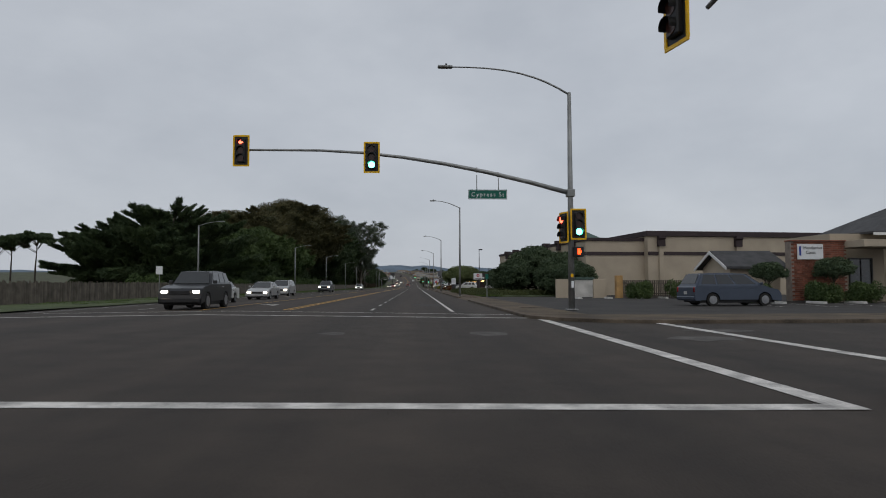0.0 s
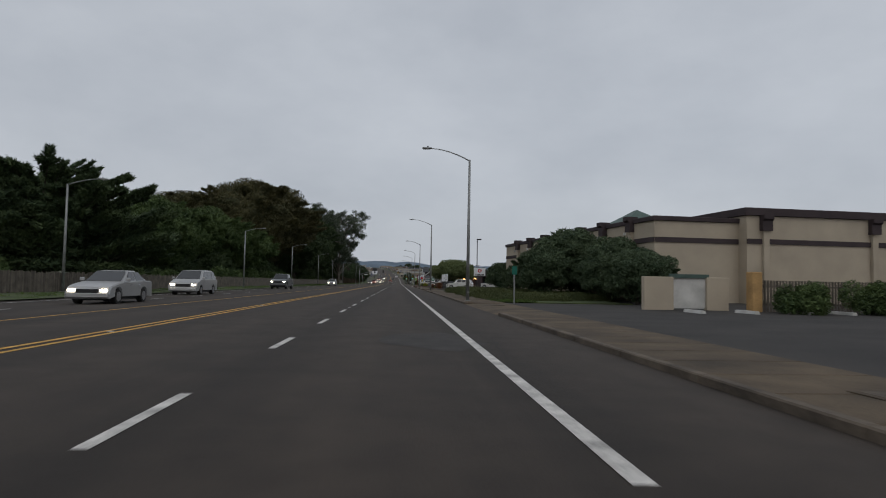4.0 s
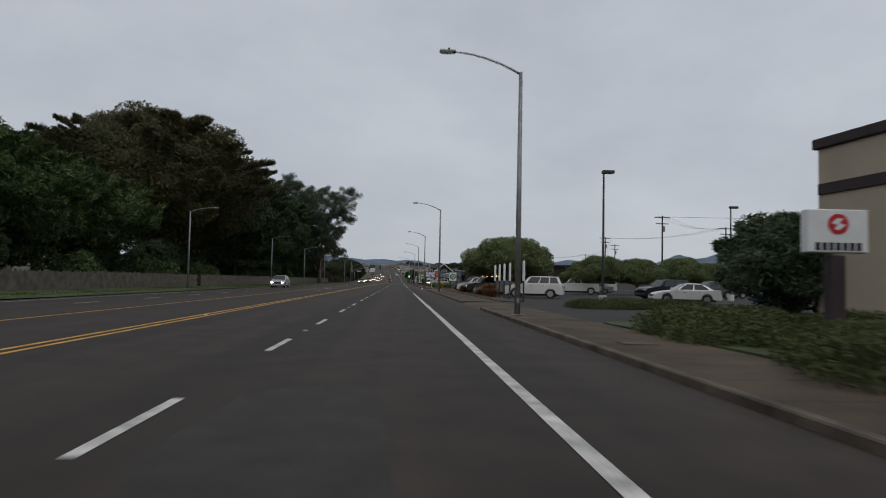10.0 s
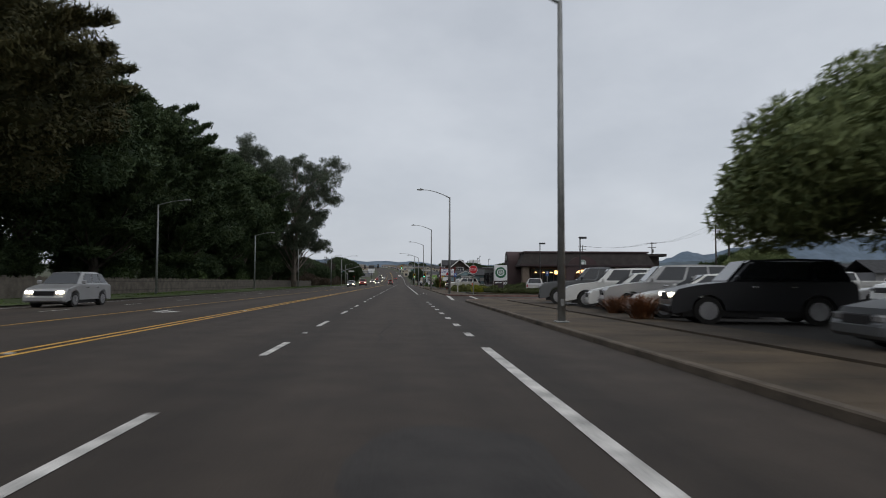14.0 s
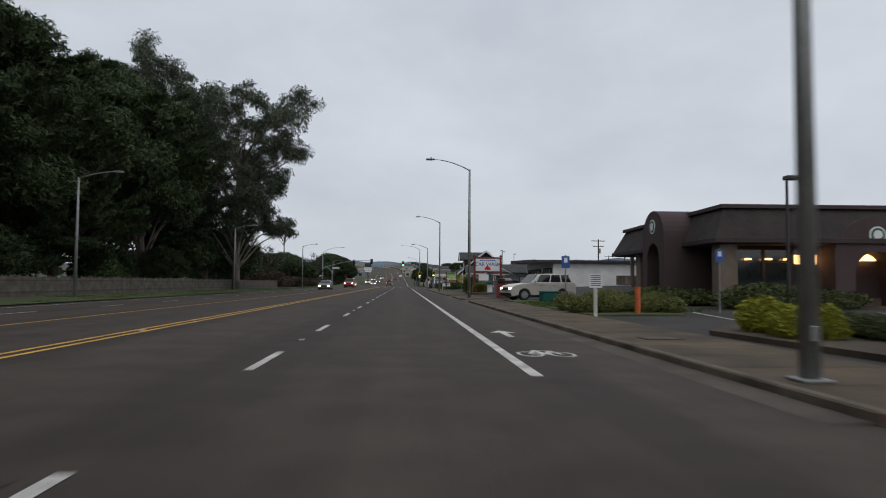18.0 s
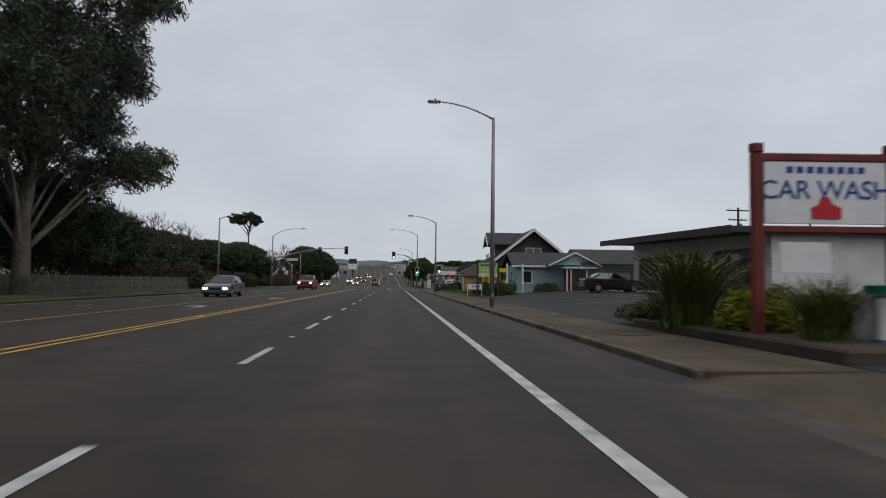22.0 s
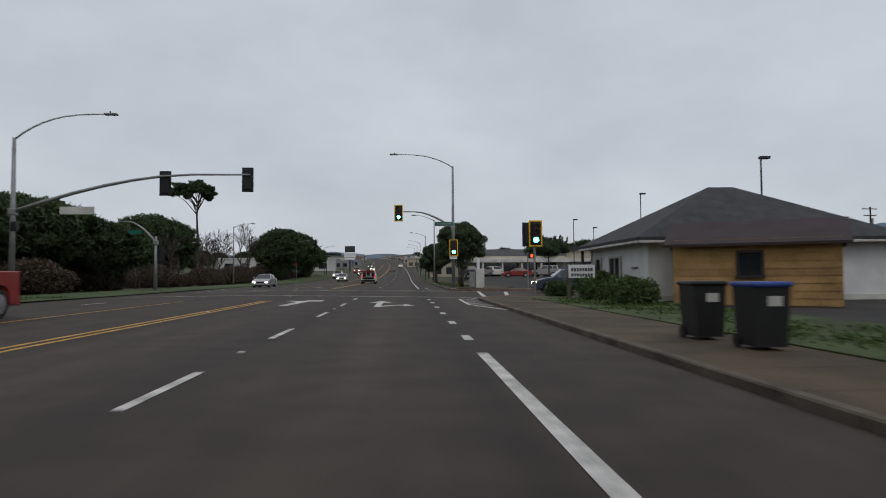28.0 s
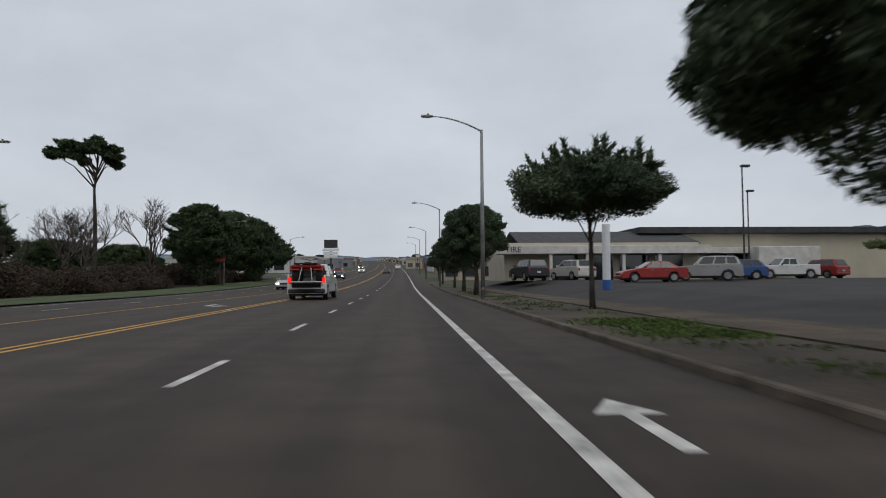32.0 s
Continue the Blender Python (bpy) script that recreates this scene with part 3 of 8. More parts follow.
hat = [("stripe", line(2.95, 359.4, 2.85, 353.4, 0.15)), ("stripe", line(2.85, 353.4, 4.0, 348.4, 0.15)), ("stripe", line(2.95, 359.4, 4.5, 361.0, 0.15))]
hat += [("stripe", line(2.9, 358.4 - 1.05 * k, 3.85, 358.9 - 1.05 * k, 0.13)) for k in range(7)]
marks("hatched_corner", hat, PAINT, "white hatched triangle before the corner")


def arrow(x, y, kind, flip=1, s=1.0):
    """Turn arrows, 2.4 m long, pointing along flip * y."""
    sh = {"left": [(0.08, 0), (0.08, 1.5), (-0.02, 1.85), (-0.45, 2.0), (-0.45, 2.3), (-1.0, 1.75), (-0.45, 1.2), (-0.45, 1.6), (-0.2, 1.5), (-0.12, 1.3), (-0.12, 0)],
          "right": [(-0.12, 0), (-0.12, 1.6), (0.1, 1.9), (0.5, 1.95), (0.5, 2.35), (1.1, 1.75), (0.5, 1.15), (0.5, 1.6), (0.25, 1.5), (0.12, 1.3), (0.12, 0)],
          "up": [(-0.13, 0), (-0.13, 3.9), (-0.5, 3.9), (0, 5.9), (0.5, 3.9), (0.13, 3.9), (0.13, 0)],
          "bike": [(-0.08, 0), (-0.08, 1.2), (-0.32, 1.2), (0, 1.9), (0.32, 1.2), (0.08, 1.2), (0.08, 0)]}[kind]
    return ("arrow", mark([(x + px * flip * s, y + py * flip * s) for px, py in sh][::-1]))


ar = [arrow(-7.9, 36.2, "left"), arrow(-8.0, 157.6, "left"), arrow(-8.8, 172.0, "left", -1), arrow(-8.0, 389.0, "left"), arrow(-7.8, 411, "left", -1), arrow(-7.9, 280, "left"), arrow(-7.7, 296, "left", -1)]
ar += [arrow(-0.85, 351.0, "up"), ("arrow", mark([(-0.72, 352.0), (-0.1, 352.9), (0.15, 352.95), (0.15, 353.5), (0.62, 352.6), (0.15, 351.7), (0.15, 352.4), (-0.1, 352.35), (-0.72, 351.2)])), ("arrow", mark([(-4.62, 351.7), (-4.5, 355.4), (-5.2, 356.35), (-4.9, 356.6), (-4.35, 356.45), (-4.3, 357.25), (-3.55, 357.25), (-3.5, 356.05), (-4.05, 356.0), (-4.3, 351.7)][::-1]))]
for by in (211.5, 383.0):
    ar += [arrow(2.1, by + 3.9, "bike")]
    for s in (-0.27, 0.27):
        ring = [(2.1 + s + 0.2 * math.cos(a), by + 0.4 + 0.34 * math.sin(a)) for a in [2 * math.pi * k / 14 for k in range(14)]]
        ar += [("wheel_ring", line(p[0], p[1], q[0], q[1], 0.06)) for p, q in zip(ring, ring[1:] + ring[:1])]
    ar += [("frame_line", line(*q, 0.08)) for q in ((1.83, by + 0.4, 2.0, by + 1.0), (2.0, by + 1.0, 2.26, by + 0.95), (2.26, by + 0.95, 2.1, by + 0.4), (2.1, by + 0.4, 2.0, by + 1.0), (2.26, by + 0.95, 2.37, by + 0.4), (1.83, by + 0.4, 2.1, by + 0.4))]
marks("pavement_arrows", ar, PAINT, "white arrows and bicycle marks painted on the asphalt")

def stall(x0, y0, x1, y1, fz, w=0.10):
    """A parking-bay line laid on the lot."""
    d = Vector((x1 - x0, y1 - y0, 0)).normalized()
    n = Vector((-d.y, d.x, 0)) * w / 2
    bm = bmesh.new()
    prev = None
    for i in range(9):
        x, y = x0 + (x1 - x0) * i / 8, y0 + (y1 - y0) * i / 8
        q = [bm.verts.new((x + k * n.x, y + k * n.y, fz(x, y) + 0.012)) for k in (-1, 1)]
        if prev:
            bm.faces.new((prev[0], q[0], q[1], prev[1]))
        prev = q
    bmesh.ops.recalc_face_normals(bm, faces=bm.faces)
    for f in bm.faces:
        if f.normal.z < 0:
            f.normal_flip()
    return ("stripe", bm)


flat = lambda x, y: 0.02
marks("parking_stripes", [stall(13.2, 289.3 + 2.7 * k, 17.7, 289.3 + 2.7 * k, FZ) for k in range(8)] + [stall(9.0, 287.0, 15.0, 285.0, FZ, 0.14)], PAINT, "worn white parking lines on the forecourt")
marks("parking_stripes", [stall(10.4 + 2.7 * k, 221.6, 11.6 + 2.7 * k, 227.4, flat) for k in range(6)], PAINT, "worn white parking lines before the coffee house")
marks("parking_stripes", [stall(18.6 + 2.75 * k, 33.6, 19.2 + 2.75 * k, 39.0, flat) for k in range(5)], PAINT, "worn white parking lines before the office")

# reflector studs between the dashes, patches, cracks, covers
bm = bmesh.new()
for k in range(45):
    y = 50.8 + 4.4 + 13.3 * k if k < 11 else (196.1 + 4.4 + 13.44 * (k - 11) if k < 19 else 306.8 + 4.2 + 12.84 * (k - 19))
    if y > 355:
        break
    bx(bm, (XD, y, CROWN(XD) + 0.008), (0.10, 0.10, 0.02), bev=0.004)
for k in range(60):
    y = 40 + 7.32 * 2 * k
    bx(bm, (XY - 0.02, y, CROWN(XY) + GZ(y) + 0.008), (0.10, 0.10, 0.02), bev=0.004)
tagged(solid("lane_reflector_studs", bm, DIRTYWHITE, "small raised reflector studs between the dashes", "road stud"), kind="stuff")
PATCH = mat("lighter_patch_asphalt", (0.075, 0.068, 0.062), 0.9, var=0.4, scale=2.5, fine=20, bump=0.5)
DARKPATCH = mat("dark_repair_asphalt", (0.030, 0.026, 0.023), 0.85, var=0.35, scale=2.0, fine=25, bump=0.4)
TAR = mat("tar_sealed_crack", (0.020, 0.018, 0.017), 0.95, var=0.3, scale=3, bump=0.2)
R_ = random.Random(5)
for px, py, sx, sy in ((1.5, 17.0, 0.5, 0.75), (-2.2, 16.6, 0.36, 0.42), (2.1, 27.0, 0.4, 1.6), (6.2, 15.5, 0.9, 0.7), (7.7, 18.0, 1.0, 0.5), (3.1, 250.0, 0.3, 0.9)):
    n = 13
    bmp = mark([(px + sx * (0.7 + 0.45 * R_.random()) * math.cos(6.283 * k / n), py + sy * (0.7 + 0.45 * R_.random()) * math.sin(6.283 * k / n)) for k in range(n)], 0.004)
    solid("asphalt_patch", bmp, PATCH, "rough lighter patch in the asphalt", "road patch", kind="structure")
for px, py, sx, sy in ((3.3, 263.0, 0.4, 1.1), (3.2, 86.0, 0.35, 1.4), (0.6, 40.0, 1.1, 2.2), (-0.9, 98.0, 0.9, 3.0), (0.3, 151.0, 0.8, 1.6), (-3.9, 232.0, 1.0, 2.6)):
    n = 15
    bmp = mark([(px + sx * (0.75 + 0.35 * R_.random()) * math.cos(6.283 * k / n), py + sy * (0.75 + 0.35 * R_.random()) * math.sin(6.283 * k / n)) for k in range(n)], 0.004)
    solid("asphalt_patch", bmp, DARKPATCH, "darker repaired patch in the asphalt", "road patch", kind="structure")
crk = bmesh.new()
for k in range(14):
    x, y = R_.uniform(-5, 3.2), R_.uniform(10, 400)
    ang = R_.choice([0, 0, 1.57, 1.4])
    for i in range(R_.randint(4, 14)):
        nx, ny = x + math.sin(ang) * 0.5 + R_.uniform(-0.08, 0.08), y + math.cos(ang) * 0.7
        vs = [crk.verts.new((px + o, py, CROWN(px) + GZ(py) + 0.004)) for px, py, o in ((x, y, -0.011), (x, y, 0.011), (nx, ny, 0.011), (nx, ny, -0.011))]
        crk.faces.new(vs)
        x, y = nx, ny
        ang += R_.uniform(-0.15, 0.15)
tagged(solid("sealed_cracks", crk, TAR, "dark tar-sealed cracks wandering over the asphalt", "road crack"), kind="stuff")

# utility covers and frames let into the pavement
cvm = mesh_of(B((0, 0, 0), (0.62, 0.42, 0.02), bev=0.006), "cover_plate", KERB)
cfm = mesh_of(B((0, 0, 0), (0.76, 0.56, 0.016), bev=0.004), "cover_frame", CONC)
for x, y in ((5.3, 33.0), (5.1, 60.5), (4.9, 106.0), (4.9, 214.0), (5.2, 268.5), (4.9, 291.0), (5.1, 332.0)):
    e = thing("utility_cover", (x, y, WALK + 0.006), 0, "small utility cover set in the pavement", "cover", "utility covers")
    share("cover_frame", cfm, e, (0, 0, 0))
    share("cover_plate", cvm, e, (0, 0, 0.004))

# ---- kits: lamps, signals, vehicles, plants ----
def street_lamp(x, y, z=0.1, h=9.2, arm=2.6, side=-1, label="galvanised steel street lamp with a curved arm over the road", rise=0.75):
    e = thing("street_lamp", (x, y, z), label=label, category="street lamp", group="street lamps")
    part("base_plate", B((0, 0, 0.02), (0.36, 0.36, 0.04), bev=0.01), STEEL, e)
    part("pole", TU([(0, 0, 0.03), (0, 0, h * 0.5), (0, 0, h)], [0.115, 0.095, 0.07], 10), STEEL, e, smooth=True)
    part("hand_hole_cover", B((0, -0.11, 0.55), (0.1, 0.03, 0.18), bev=0.008), STEEL, e)
    pts = [(side * arm * f, 0, h - 0.08 + rise * (1 - (1 - f) ** 1.9)) for f in (0, 0.15, 0.3, 0.5, 0.7, 0.85, 1)]
    part("arm", TU(pts, [0.05, 0.045, 0.042, 0.038, 0.034, 0.03, 0.028], 7), STEEL, e, smooth=True)
    tip = pts[-1]
    head = part("lamp_head", B((tip[0] + side * 0.2, 0, tip[2] + 0.01), (0.62, 0.26, 0.1), bev=0.035), STEEL, e, "flat grey lamp head")
    part("lens", B((tip[0] + side * 0.25, 0, tip[2] - 0.05), (0.4, 0.2, 0.025), bev=0.008), DIRTYWHITE, head)
    part("photocell", D((tip[0] + side * 0.15, 0, tip[2] + 0.1), 0.045, 0.09, "z", 8), DARKSTEEL, head)
    return e


def signal_head(parent, px, py, pz, lit="green", arrow=False, face=-1, bare=False, rz=0.0, border=False):
    """A three-lens signal with its backplate, looking along face * y."""
    f = face
    x = y = z = 0.0
    h = part("signal_head", B((x, y, z), (0.36, 0.2, 1.06), bev=0.03), BLACK, parent, f"black three-lens signal head showing {lit}" if lit != "none" else "black signal head turned away")
    h.location, h.rotation_euler = (px, py, pz), (0, 0, radians(rz))
    if not bare:
        part("backplate", B((x, y - f * 0.03, z), (0.60, 0.02, 1.30), bev=0.008), BLACK, h)
        if lit != "none" or border:
            bm = bmesh.new()
            for c, s in (((x, y + f * -0.01, z + 0.665), (0.70, 0.03, 0.07)), ((x, y + f * -0.01, z - 0.665), (0.70, 0.03, 0.07)),
                         ((x - 0.325, y + f * -0.01, z), (0.07, 0.03, 1.28)), ((x + 0.325, y + f * -0.01, z), (0.07, 0.03, 1.28))):
                bx(bm, c, s)
            part("yellow_border", bm, SIGYEL, h, "reflective yellow border")
    for k, (dz, nm) in enumerate(((0.35, "red"), (0.0, "amber"), (-0.35, "green"))):
        on = nm == lit
        m = {"red": REDLIT, "green": GREENLIT, "amber": ORANGELIT}[nm] if on and not arrow else DEADLENS
        l = part("lens", D((x, y + f * 0.105, z + dz), 0.145, 0.02, "y", 18), m, h, f"{'glowing' if on else 'dark'} {nm} lens")
        if on and arrow:
            part("arrow", PR([(-0.11, 0), (0.0, 0.1), (0.0, 0.035), (0.11, 0.035), (0.11, -0.035), (0.0, -0.035), (0.0, -0.1)], -0.006, 0.006, "xz"), REDLIT, h, "glowing red left arrow", loc=(x, y + f * 0.125, z + dz))
        n = 10
        bm = bmesh.new()
        a0, a1 = radians(-20), radians(200)
        ring = []
        for i in range(n + 1):
            a = a0 + (a1 - a0) * i / n
            px, pz = x + 0.165 * math.cos(a), z + dz + 0.165 * math.sin(a)
            ring.append((bm.verts.new((px, y + f * 0.1, pz)), bm.verts.new((px, y + f * 0.25, pz))))
        for p, q in zip(ring, ring[1:]):
            bm.faces.new((p[0], q[0], q[1], p[1]))
        bmesh.ops.solidify(bm, geom=bm.faces[:], thickness=0.012)
        part("visor", bm, BLACK, h)
    return h


def walk_signal(parent, x, y, z, face=-1):
    h = part("pedestrian_signal", B((x, y, z), (0.45, 0.28, 0.45), bev=0.03), BLACK, parent, "black pedestrian signal box with a glowing orange palm")
    bm = bmesh.new()
    bx(bm, (x, y + face * 0.15, z - 0.05), (0.13, 0.015, 0.16))
    for k in range(4):
        bx(bm, (x - 0.05 + 0.033 * k, y + face * 0.15, z + 0.085), (0.024, 0.015, 0.12))
    bx(bm, (x + 0.09, y + face * 0.15, z - 0.02), (0.03, 0.015, 0.11), ry=25)
    part("palm_symbol", bm, ORANGELIT, h, "glowing orange palm symbol")
    return h


def plate_sign(x, y, z0, w, h, top, material, name="road_sign", rz=0, label="small sign on a steel post", pole=STEEL, edge=None, group=""):
    e = thing(name, (x, y, z0), rz, label, "sign", group)
    part("post", TU([(0, 0, -0.05), (0, 0, top)], 0.035, 6), pole, e)
    p = part("panel", B((0, -0.05, top - h / 2), (w, 0.02, h), bev=0.004), material, e)
    return e


def wheel(parent, c, r, w, rim=RIM):
    t = part("wheel", D(c, r, w, "x", 20), TYRE, parent, "black rubber tyre")
    bmesh_side = 1 if c[0] > 0 else -1
    o = c[0] + bmesh_side * (w / 2)
    part("rim", D((o, c[1], c[2]), r * 0.66, 0.03, "x", 16), rim, t)
    bm = bmesh.new()
    for k in range(5):
        a = 2 * math.pi * k / 5
        bx(bm, (o + bmesh_side * 0.02, c[1] + math.cos(a) * r * 0.34, c[2] + math.sin(a) * r * 0.34), (0.02, r * 0.56, 0.05), rx=math.degrees(a))
    part("spokes", bm, rim, t)


CARS = {}


def car_paint(name, col):
    if name not in CARS:
        CARS[name] = mat(name + "_car_paint", col, 0.28, 0.25, var=0.08, scale=1.5, bump=0, spec=0.6)
    return CARS[name]


# length, width, bonnet height, waist, roof, cabin: windscreen foot, roof front, roof rear, tail; wheel radius, axles
SHAPES = {
    "sedan": dict(L=4.7, W=1.80, hood=0.86, waist=0.95, roof=1.45, f=(0.95, 0.05, -1.05, -1.85), r=0.32, ax=(1.42, -1.33), deck=1.0),
    "hatch": dict(L=4.4, W=1.78, hood=0.95, waist=1.02, roof=1.58, f=(1.0, 0.25, -1.55, -2.05), r=0.33, ax=(1.33, -1.3), deck=1.02),
    "suv": dict(L=4.9, W=1.92, hood=1.10, waist=1.18, roof=1.82, f=(0.95, 0.35, -2.05, -2.35), r=0.38, ax=(1.45, -1.42), deck=1.18),
    "van": dict(L=5.1, W=1.97, hood=1.0, waist=1.10, roof=1.78, f=(1.55, 0.55, -2.1, -2.45), r=0.34, ax=(1.55, -1.5), deck=1.10),
    "pickup": dict(L=5.9, W=2.03, hood=1.22, waist=1.28, roof=1.95, f=(1.05, 0.45, -0.75, -1.0), r=0.42, ax=(1.95, -1.95), deck=1.30),
}


def vehicle(kind, x, y, rz, paint, label, z=0.0, lights=False, rear=False, name=None, group=""):
    """A road vehicle; its nose points along +y before rz."""
    s = SHAPES[kind]
    L, W, r = s["L"], s["W"], s["r"]
    e = thing(name or {"sedan": "sedan", "hatch": "hatchback", "suv": "suv", "van": "minivan", "pickup": "pickup_truck"}[kind], (x, y, z), rz, label, "truck" if kind == "pickup" else "car", group)
    gc = r * 0.75
    h0, h1 = L / 2, -L / 2
    waist, deck, hood = s["waist"], s["deck"], s["hood"]

    dk = 1.0 if kind == "pickup" else deck      # the pickup's bed floor lies below its sides

    def arch(yc):
        return [(yc + (r + 0.07) * math.cos(a), r + (r + 0.07) * math.sin(a)) for a in [math.pi * k / 9 for k in range(10)]]

    a0, a1 = [[p for p in arch(v) if p[1] >= gc] for v in s["ax"]]
    prof = [(h0 - 0.05, gc), *[(p[0], p[1]) for p in a0], *[(p[0], p[1]) for p in a1], (h1 + 0.05, gc + 0.03), (h1, gc + 0.3), (h1 + 0.03, dk - 0.1), (h1 + 0.12, dk),
            (s["f"][3], dk), *([(s["f"][3], deck)] if kind == "pickup" else []), (s["f"][0], waist), (h0 - 0.75, hood), (h0 - 0.2, hood - 0.12), (h0 - 0.03, hood - 0.32), (h0, gc + 0.25)]
    bm = PR(prof, -W / 2, W / 2, "yz")
    side = [ed for ed in bm.edges if len({round(abs(v.co.x), 4) for v in ed.verts}) == 1 and min(v.co.z for v in ed.verts) > gc + 0.2 and ed.verts[0].co.x * ed.verts[1].co.x > 0]
    bmesh.ops.bevel(bm, geom=side, offset=0.085, segments=3, affect="EDGES", clamp_overlap=True)
    body = part("body", bm, paint, e)
    # cabin with leaning sides
    f0, f1, f2, f3 = s["f"]
    tw, bw = W / 2 - 0.22, W / 2 - 0.03
    zr, zb = s["roof"], waist - 0.02
    bm = bmesh.new()
    lo = [bm.verts.new(p) for p in ((-bw, f0, zb), (bw, f0, zb), (bw, f3, deck - 0.02), (-bw, f3, deck - 0.02))]
    hi = [bm.verts.new(p) for p in ((-tw, f1, zr - 0.03), (tw, f1, zr - 0.03), (tw, f2, zr - 0.02), (-tw, f2, zr - 0.02))]
    mid = [bm.verts.new(p) for p in ((-tw, (f1 + f2) / 2, zr + 0.02), (tw, (f1 + f2) / 2, zr + 0.02))]
    bm.faces.new((hi[0], hi[1], mid[1], mid[0]))
    bm.faces.new((mid[0], mid[1], hi[2], hi[3]))
    bm.faces.new((lo[0], lo[1], hi[1], hi[0]))
    bm.faces.new((lo[2], lo[3], hi[3], hi[2]))
    bm.faces.new((lo[1], lo[2], hi[2], mid[1], hi[1]))
    bm.faces.new((lo[3], lo[0], hi[0], mid[0], hi[3]))
    bmesh.ops.recalc_face_normals(bm, faces=bm.faces)
    bmesh.ops.bevel(bm, geom=[ed for ed in bm.edges if max(v.co.z for v in ed.verts) > zr - 0.1], offset=0.10, segments=3, affect="EDGES", clamp_overlap=True)
    cab = part("cabin", bm, paint, e)

    def pane(nm, a, b, c, d, u0, u1, v0, v1, off):
        P = []
        for u, v in ((u0, v0), (u1, v0), (u1, v1), (u0, v1)):
            lo_, hi_ = Vector(a).lerp(Vector(b), u), Vector(d).lerp(Vector(c), u)
            P.append(lo_.lerp(hi_, v))
        n = (P[1] - P[0]).cross(P[3] - P[0]).normalized()
        n = n if n.dot(Vector(off)) > 0 else -n
        t = bmesh.new()
        fr = [t.verts.new(p + n * 0.014) for p in P]
        bk = [t.verts.new(p - n * 0.02) for p in P]
        t.faces.new(fr)
        for k in range(4):
            t.faces.new((fr[k], bk[k], bk[(k + 1) % 4], fr[(k + 1) % 4]))
        bmesh.ops.recalc_face_normals(t, faces=t.faces)
        part(nm, t, CARGLASS, cab, "dark tinted glass")

    A, Bq, C, Dq = (-bw, f0, zb), (bw, f0, zb), (tw, f1, zr), (-tw, f1, zr)
    pane("windscreen", A, Bq, C, Dq, 0.06, 0.94, 0.08, 0.93, (0, 1, 0.3))
    pane("rear_window", (-bw, f3, deck), (bw, f3, deck), (tw, f2, zr), (-tw, f2, zr), 0.1, 0.9, 0.15, 0.9, (0, -1, 0.3))
    cuts = [(0.10, 0.46), (0.50, 0.90)] if kind in ("sedan", "pickup") else [(0.10, 0.40), (0.43, 0.68), (0.71, 0.93)]
    for sx in (-1, 1):
        for u0, u1 in cuts:
            pane("side_window", (sx * bw, f0, zb), (sx * bw, f3, zb), (sx * tw, f2, zr), (sx * tw, f1, zr), u0, u1, 0.14, 0.88, (sx, 0, 0))
        part("door_mirror", B((sx * (W / 2 + 0.08), f0 - 0.25, waist + 0.1), (0.2, 0.1, 0.16), bev=0.03), paint if kind != "pickup" else BLACK, e)
        for yd in (f0 - 0.75, f0 - 1.75):
            part("door_handle", B((sx * (W / 2 + 0.012), yd, waist - 0.14), (0.03, 0.17, 0.035), bev=0.008), CHROME if kind != "van" else paint, body)
        part("head_lamp", B((sx * (W / 2 - 0.25), h0 - 0.07, hood - 0.28), (0.30, 0.16, 0.13), bev=0.03), HEADLIT if lights else RIM, body, "lit headlamp" if lights else "clear headlamp")
        part("tail_lamp", B((sx * (W / 2 - 0.12), h1 + 0.05, deck - 0.22), (0.15, 0.12, 0.28), bev=0.03), TAILLIT if rear else mat_tail, body, "lit red tail lamp" if rear else "red tail lamp")
        for yv in s["ax"]:
            wheel(e, (sx * (W / 2 - 0.12), yv, r), r, 0.23)
    part("front_bumper", B((0, h0 - 0.04, gc + 0.14), (W - 0.1, 0.16, 0.24), bev=0.05), BLACK if kind in ("suv", "pickup") else paint, e)
    part("rear_bumper", B((0, h1 + 0.04, gc + 0.17), (W - 0.1, 0.16, 0.22), bev=0.05), DARKSTEEL if kind == "pickup" else paint, e)
    part("grille", B((0, h0 - 0.03, hood - 0.32), (W * 0.5, 0.1, 0.2), bev=0.02), BLACK, body)
    part("number_plate", B((0, h1 - 0.01, gc + 0.45), (0.31, 0.02, 0.16), bev=0.004), DIRTYWHITE, body)
    if kind == "pickup":
        for sx in (-1, 1):
            part("bed_side", B((sx * (W / 2 - 0.07), (s["f"][3] + h1) / 2 + 0.03, 1.12), (0.13, s["f"][3] - h1 - 0.06, 0.42), bev=0.03), paint, e)
        part("bed_front", B((0, s["f"][3] + 0.02, 1.14), (W - 0.2, 0.08, 0.36)), paint, e)
        if not rear:
            part("tailgate", B((0, h1 + 0.09, 1.1), (W - 0.3, 0.07, 0.46), bev=0.02), paint, e)
    part("underbody", B((0, 0, gc + 0.02), (W - 0.35, L - 0.7, 0.2)), BLACK, e)
    return e


